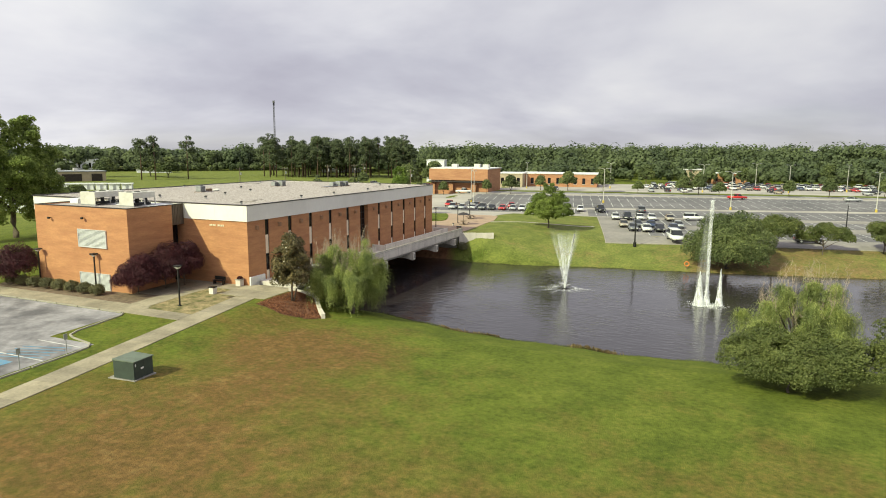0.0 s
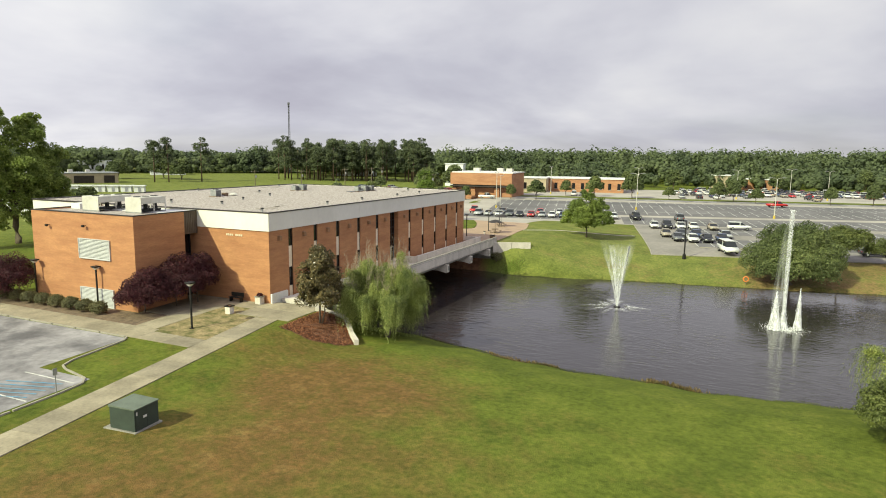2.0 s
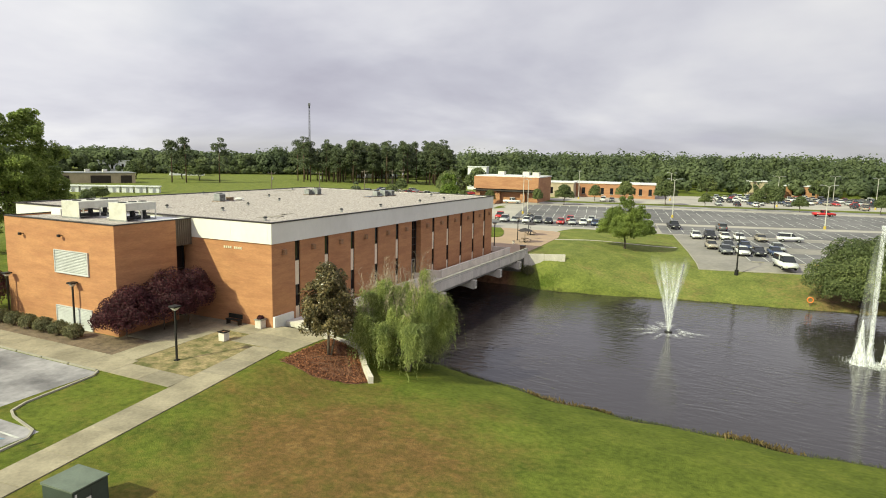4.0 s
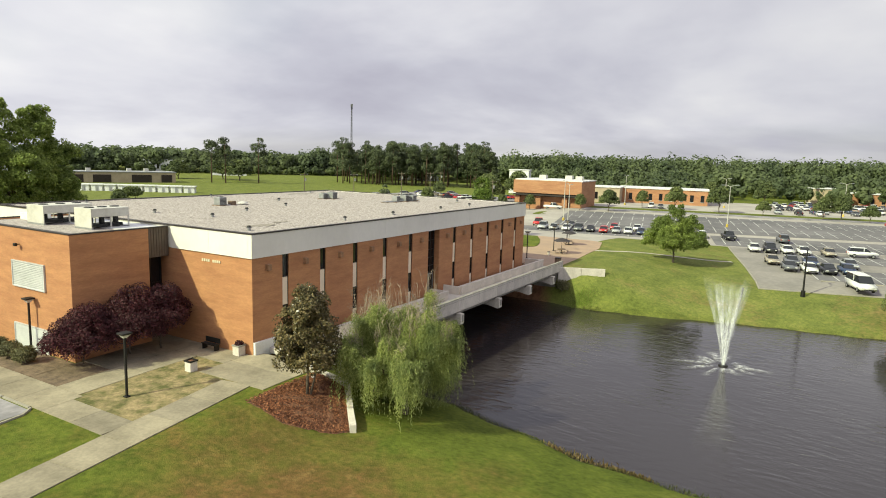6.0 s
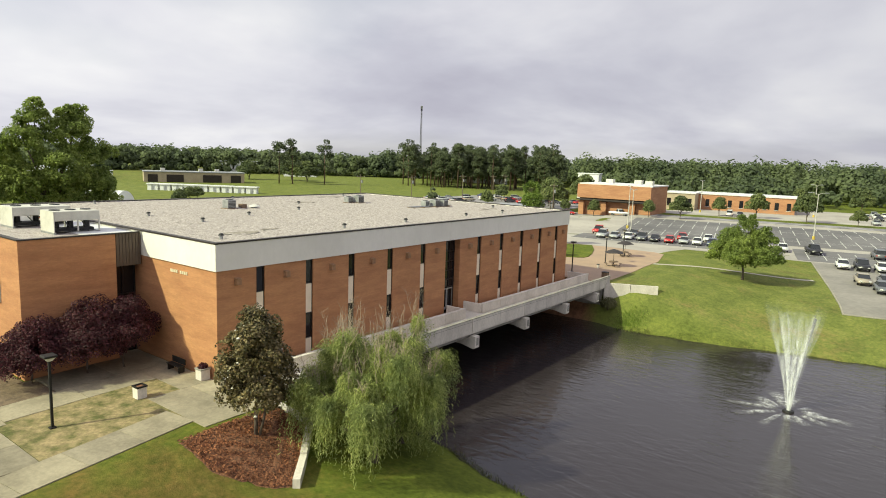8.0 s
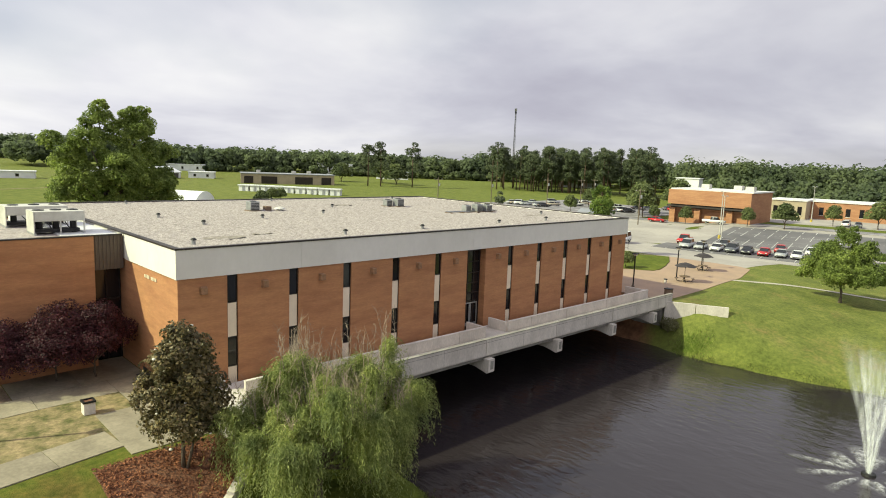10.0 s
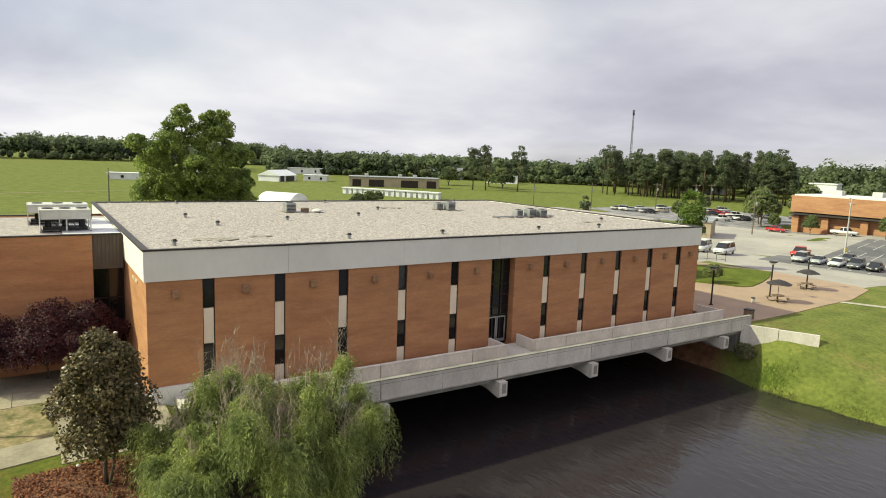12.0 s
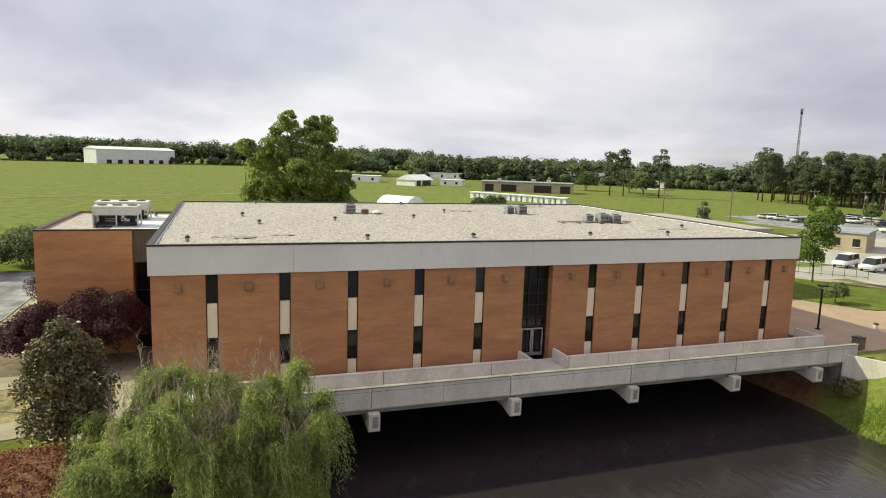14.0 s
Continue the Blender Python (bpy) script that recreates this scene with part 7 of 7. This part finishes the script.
# ---- far buildings ----
def block(name, label, at, w, d, h, turn, wall, roof=MEMBRANE, windows=0, band=None, category="building"):
    """A plain low building: four walls, a roof slab with an overhang, windows and a door on its front."""
    t = thing(name, label, category, at, turn)
    part("wall", boxed(-w / 2, w / 2, -d / 2, d / 2, -1.5, h), wall, t)
    part("roof", boxed(-w / 2 - 0.3, w / 2 + 0.3, -d / 2 - 0.3, d / 2 + 0.3, h + 0.002, h + 0.35), roof, t)
    if band:
        # dark strip that paints a recess's shade onto the flat wall
        part("recess_shade", boxed(-w / 2 - 0.02, w / 2 + 0.02, -d / 2 - 0.35, -d / 2 - 0.002, h * band[0], h * band[1]), BRONZE, t, "dark band painted as the shade of a recess")
    for k in range(windows):
        x = -w / 2 + w * (k + 0.5) / windows
        win = part("window", boxed(x - 0.6, x + 0.6, -d / 2 - 0.06, -d / 2 - 0.003, h * 0.3, h * 0.72), WINDOW, t)
        part("sill", boxed(x - 0.7, x + 0.7, -d / 2 - 0.16, -d / 2 - 0.061, h * 0.3 - 0.12, h * 0.3), CONCRETE, win)
    return t


A = block("college_building", "two-storey orange brick building with a jutting upper floor", (-87.0, 222.5, 0.4), 21.5, 18, 8.6, 4, BRICK_FAR, MEMBRANE, 0)
part("upper_floor", boxed(-11.1, 11.1, -10.6, -9.003, 4.6, 8.62), BRICK_FAR, A)
# the overhang's shade, painted as a dark strip on the wall below
part("recess_shade", boxed(-10.7, 10.7, -9.3, -9.004, 3.6, 4.59), BRONZE, A, "dark strip painted as the shade under the upper floor")
for x in (-10.6, -3.6, 5.0):
    part("pier", boxed(x, x + 1.6, -10.4, -9.31, -1.0, 3.6), BRICK_FAR, A)
part("ledge", boxed(-11.0, 11.0, -11.4, -9.31, 3.9, 4.3), COPING, A)
for k, (x, y) in enumerate(((-6, 0), (2, 3), (7, -3))):
    part("roof_unit", boxed(x, x + 2.2, y, y + 2.2, 8.96, 10.2), UNIT, A)
block("college_building", "long low orange brick classroom block", (-63, 272, 0.3), 32, 18, 5.8, 8, BRICK_FAR, MEMBRANE, 9)
block("college_building", "pale entrance link of the classroom block", (-80, 259, 0.3), 10, 14, 6.0, 8, TAN_WALL, MEMBRANE, 3)
block("college_building", "orange brick block with a white roof band", (4, 330, 0.5), 15, 14, 5.2, 6, BRICK_FAR, MEMBRANE, 4)
block("college_building", "raised white roofed hall behind a brick block", (-9.5, 332, 0.5), 13, 12, 6.6, 6, TAN_WALL, MEMBRANE, 0)
block("college_building", "orange brick block at the edge of the woods", (92, 318, 0.5), 24, 16, 9, -8, BRICK_FAR, MEMBRANE, 5)
block("hall_roof_building", "white gabled hall behind the brick building", (-134.0, 301, 0.4), 9, 9, 10.2, 15, TIN, TIN, 0)
block("yard_office", "low tan block building beside the yard", (-99.5, 177, -0.3), 6.5, 12, 3.6, 30, TAN_WALL, TIN_GREY, 2)
block("annex", "low brown brick annex behind the hall", (-74.5, 112.2, -0.3), 19, 14, 8.0, 0, BRICK_DARK, GRAVEL, 0)
shop = block("shop_building", "long tan workshop with dark open bays", on(-279, 195), 42, 14, 4.4, 64, TAN_WALL, TIN_GREY, 0)
for bx, bw in ((-19.5, 4.0), (-12.0, 7.0), (3.0, 8.0), (15.0, 4.5)):
    # dark sheets on the solid wall paint the shade inside open bays
    part("bay", boxed(bx, bx + bw, -7.08, -7.003, 0.1, 3.4), BRONZE, shop, "flat dark sheet painted as an open bay's inner shade")
for bx in (-14.0, 2.0, 9.0):
    part("roof_unit", boxed(bx, bx + 1.8, -1.0, 1.0, 4.76, 6.0), UNIT, shop)
block("shop_building", "grey roofed workshop shed", on(-330, 176), 12, 8, 2.9, 60, TIN, TIN, 2)
block("farm_shed", "white low shed at the field edge", on(-358, 132), 22, 10, 3.2, 70, TIN, TIN, 3)
block("farm_shed", "white low shed at the field edge", on(-415, 200), 26, 10, 3.6, 66, TIN, TIN, 3)
block("farm_shed", "white low shed at the field edge", on(-322, 89.5), 24, 7, 2.7, 74, TIN, TIN, 2)
block("office_building", "pale two-storey office building among trees", on(-380, 290), 24, 14, 7.5, 52, TIN, TIN, 4)
block("office_building", "low pale office building", on(-330, 300), 20, 12, 4.4, 50, TIN, TIN_GREY, 3)
block("office_building", "low pale building behind the pines", on(-236, 372), 26, 12, 4.0, 30, TIN, TIN, 3)


def gabled(name, label, at, w, d, h, ridge, turn, wall, roof, doors):
    t = thing(name, label, "building", at, turn)
    part("wall", boxed(-w / 2, w / 2, -d / 2, d / 2, -1, h), wall, t)
    bm = bmesh.new()
    ends = []
    for x in (-w / 2 - 0.4, w / 2 + 0.4):
        ends.append([bm.verts.new((x, y, z)) for y, z in ((-d / 2 - 0.5, h - 0.1), (0, ridge), (d / 2 + 0.5, h - 0.1))])
    a, b = ends
    bm.faces.new((a[0], b[0], b[1], a[1]))
    bm.faces.new((a[1], b[1], b[2], a[2]))
    bm.faces.new((a[0], a[2], b[2], b[0]))
    bm.faces.new(a)
    bm.faces.new(b[::-1])
    bmesh.ops.recalc_face_normals(bm, faces=bm.faces[:])
    part("roof", bm, roof, t)
    for x, ww, hh in doors:
        # no opening is cut: a dark sheet paints the bay's inner shade
        part("door", boxed(x, x + ww, -d / 2 - 0.08, -d / 2 - 0.003, 0, hh), BRONZE, t, "flat dark sheet painted as an open bay's inner shade")
    return t


gabled("hangar", "long white metal hangar beyond the field", on(-575, -8), 68, 16, 11.0, 13.0, 48 + 90 - 90, TIN, TIN, [(-26 + 9 * k, 4, 3) for k in range(7)]).rotation_euler.z = radians(131)
gabled("barn", "white gabled barn with an open front", on(-326, 154), 19, 11, 3.0, 5.6, 132 - 90 + 4, TIN, TIN, [(-8, 4, 2.8), (-2, 9, 2.6)]).rotation_euler.z = radians(134)
quon = thing("quonset_hut", "white rounded quonset greenhouse", "greenhouse", on(-167, 102.6), 34)
bm = bmesh.new()
ends = [[bm.verts.new((x, 4.9 * math.cos(a), 4.9 * math.sin(a))) for a in np.linspace(0, math.pi, 21)] for x in (-5.0, 5.0)]
for i in range(20):
    bm.faces.new((ends[0][i], ends[1][i], ends[1][i + 1], ends[0][i + 1]))
bm.faces.new(ends[0][::-1])
bm.faces.new(ends[1])
part("shell", bm, TIN, quon, smooth=False)
part("door", boxed(5.0, 5.06, -1.2, 1.2, 0, 2.2), TIN_GREY, quon)
trailer = block("field_trailer", "long white trailer beside the greenhouse", on(-157, 104.5), 12, 3, 2.4, 106, TIN, TIN, 0, category="trailer")
shed = block("portable_shed", "small white portable shed in a row", (0, 0, 0), 3.5, 3.0, 2.0, 0, TIN, TIN, 0, category="shed")
part("door", boxed(-0.35, 0.35, -1.68, -1.603, 0, 1.8), TIN_GREY, shed)
shed["group"] = "row of portable sheds"
for k in range(9):
    f = k / 8
    m = pose(*on(-230.5 + 27.5 * f, 149.5 + 21.2 * f), 0, 0, 40)
    if k == 0:
        shed.matrix_basis = m
    else:
        copy_thing(shed, m)
painted(-190, -40, -209, 4, 2.4, 0.05, SANDY, "field_track", "pale sandy track across the field", 8)
painted(-209, 4, -242, 69, 2.4, 0.05, SANDY, "field_track", "pale sandy track across the field", 8)
painted(-242, 69, -268, 120, 2.4, 0.05, SANDY, "field_track", "pale sandy track across the field", 8)

# ---- small trees about the car parks ----
young = broad_tree("island_tree", "rounded green tree in a car park island", "tree", on(-38.5, 236), [(0, 0, 4.6, 2.8), (-1.8, 0.6, 4.0, 2.0), (1.8, -0.4, 4.2, 2.1), (0.3, 0.2, 6.4, 2.0)], LEAF_OAK, 5000, 0.34, 0.2, seed=101, group="island trees")
for x, y, s in ((-10.5, 232, 0.8), (-6, 236, 0.9), (0.6, 231, 0.6), (-26, 234, 0.55), (-52, 238, 0.9), (22, 238, 0.7), (34, 241, 0.8), (50, 244, 0.8), (-100, 209, 0.55), (-90, 207.5, 0.6), (-74, 208.5, 0.6), (-66, 211, 0.8), (-62, 236, 0.7), (64, 250, 0.9), (10, 300, 1.0), (-30, 300, 1.1), (44, 320, 1.2), (-48, 290, 1.0), (80, 300, 1.2), (-107, 215, 1.2), (-112, 222, 1.3), (-118, 232, 1.2), (-110, 243, 1.4), (-126, 205, 0.7), (-140, 236, 0.8)):
    o = copy_thing(young, pose(*on(x, y), 0, 0, x * 13))
    o.scale = (s, s, s)
for k, (x, y, s) in enumerate(((-186, 136, 0.55), (-183, 131, 0.5), (-178, 128, 0.45), (-190, 141, 0.5), (-268, 252, 1.5), (-285, 256, 1.5), (-300, 240, 1.4))):
    o = copy_thing(young, pose(*on(x, y, -1.0 * s), 0, 0, x * 17))
    o.scale = (s * 1.3, s * 1.3, s)
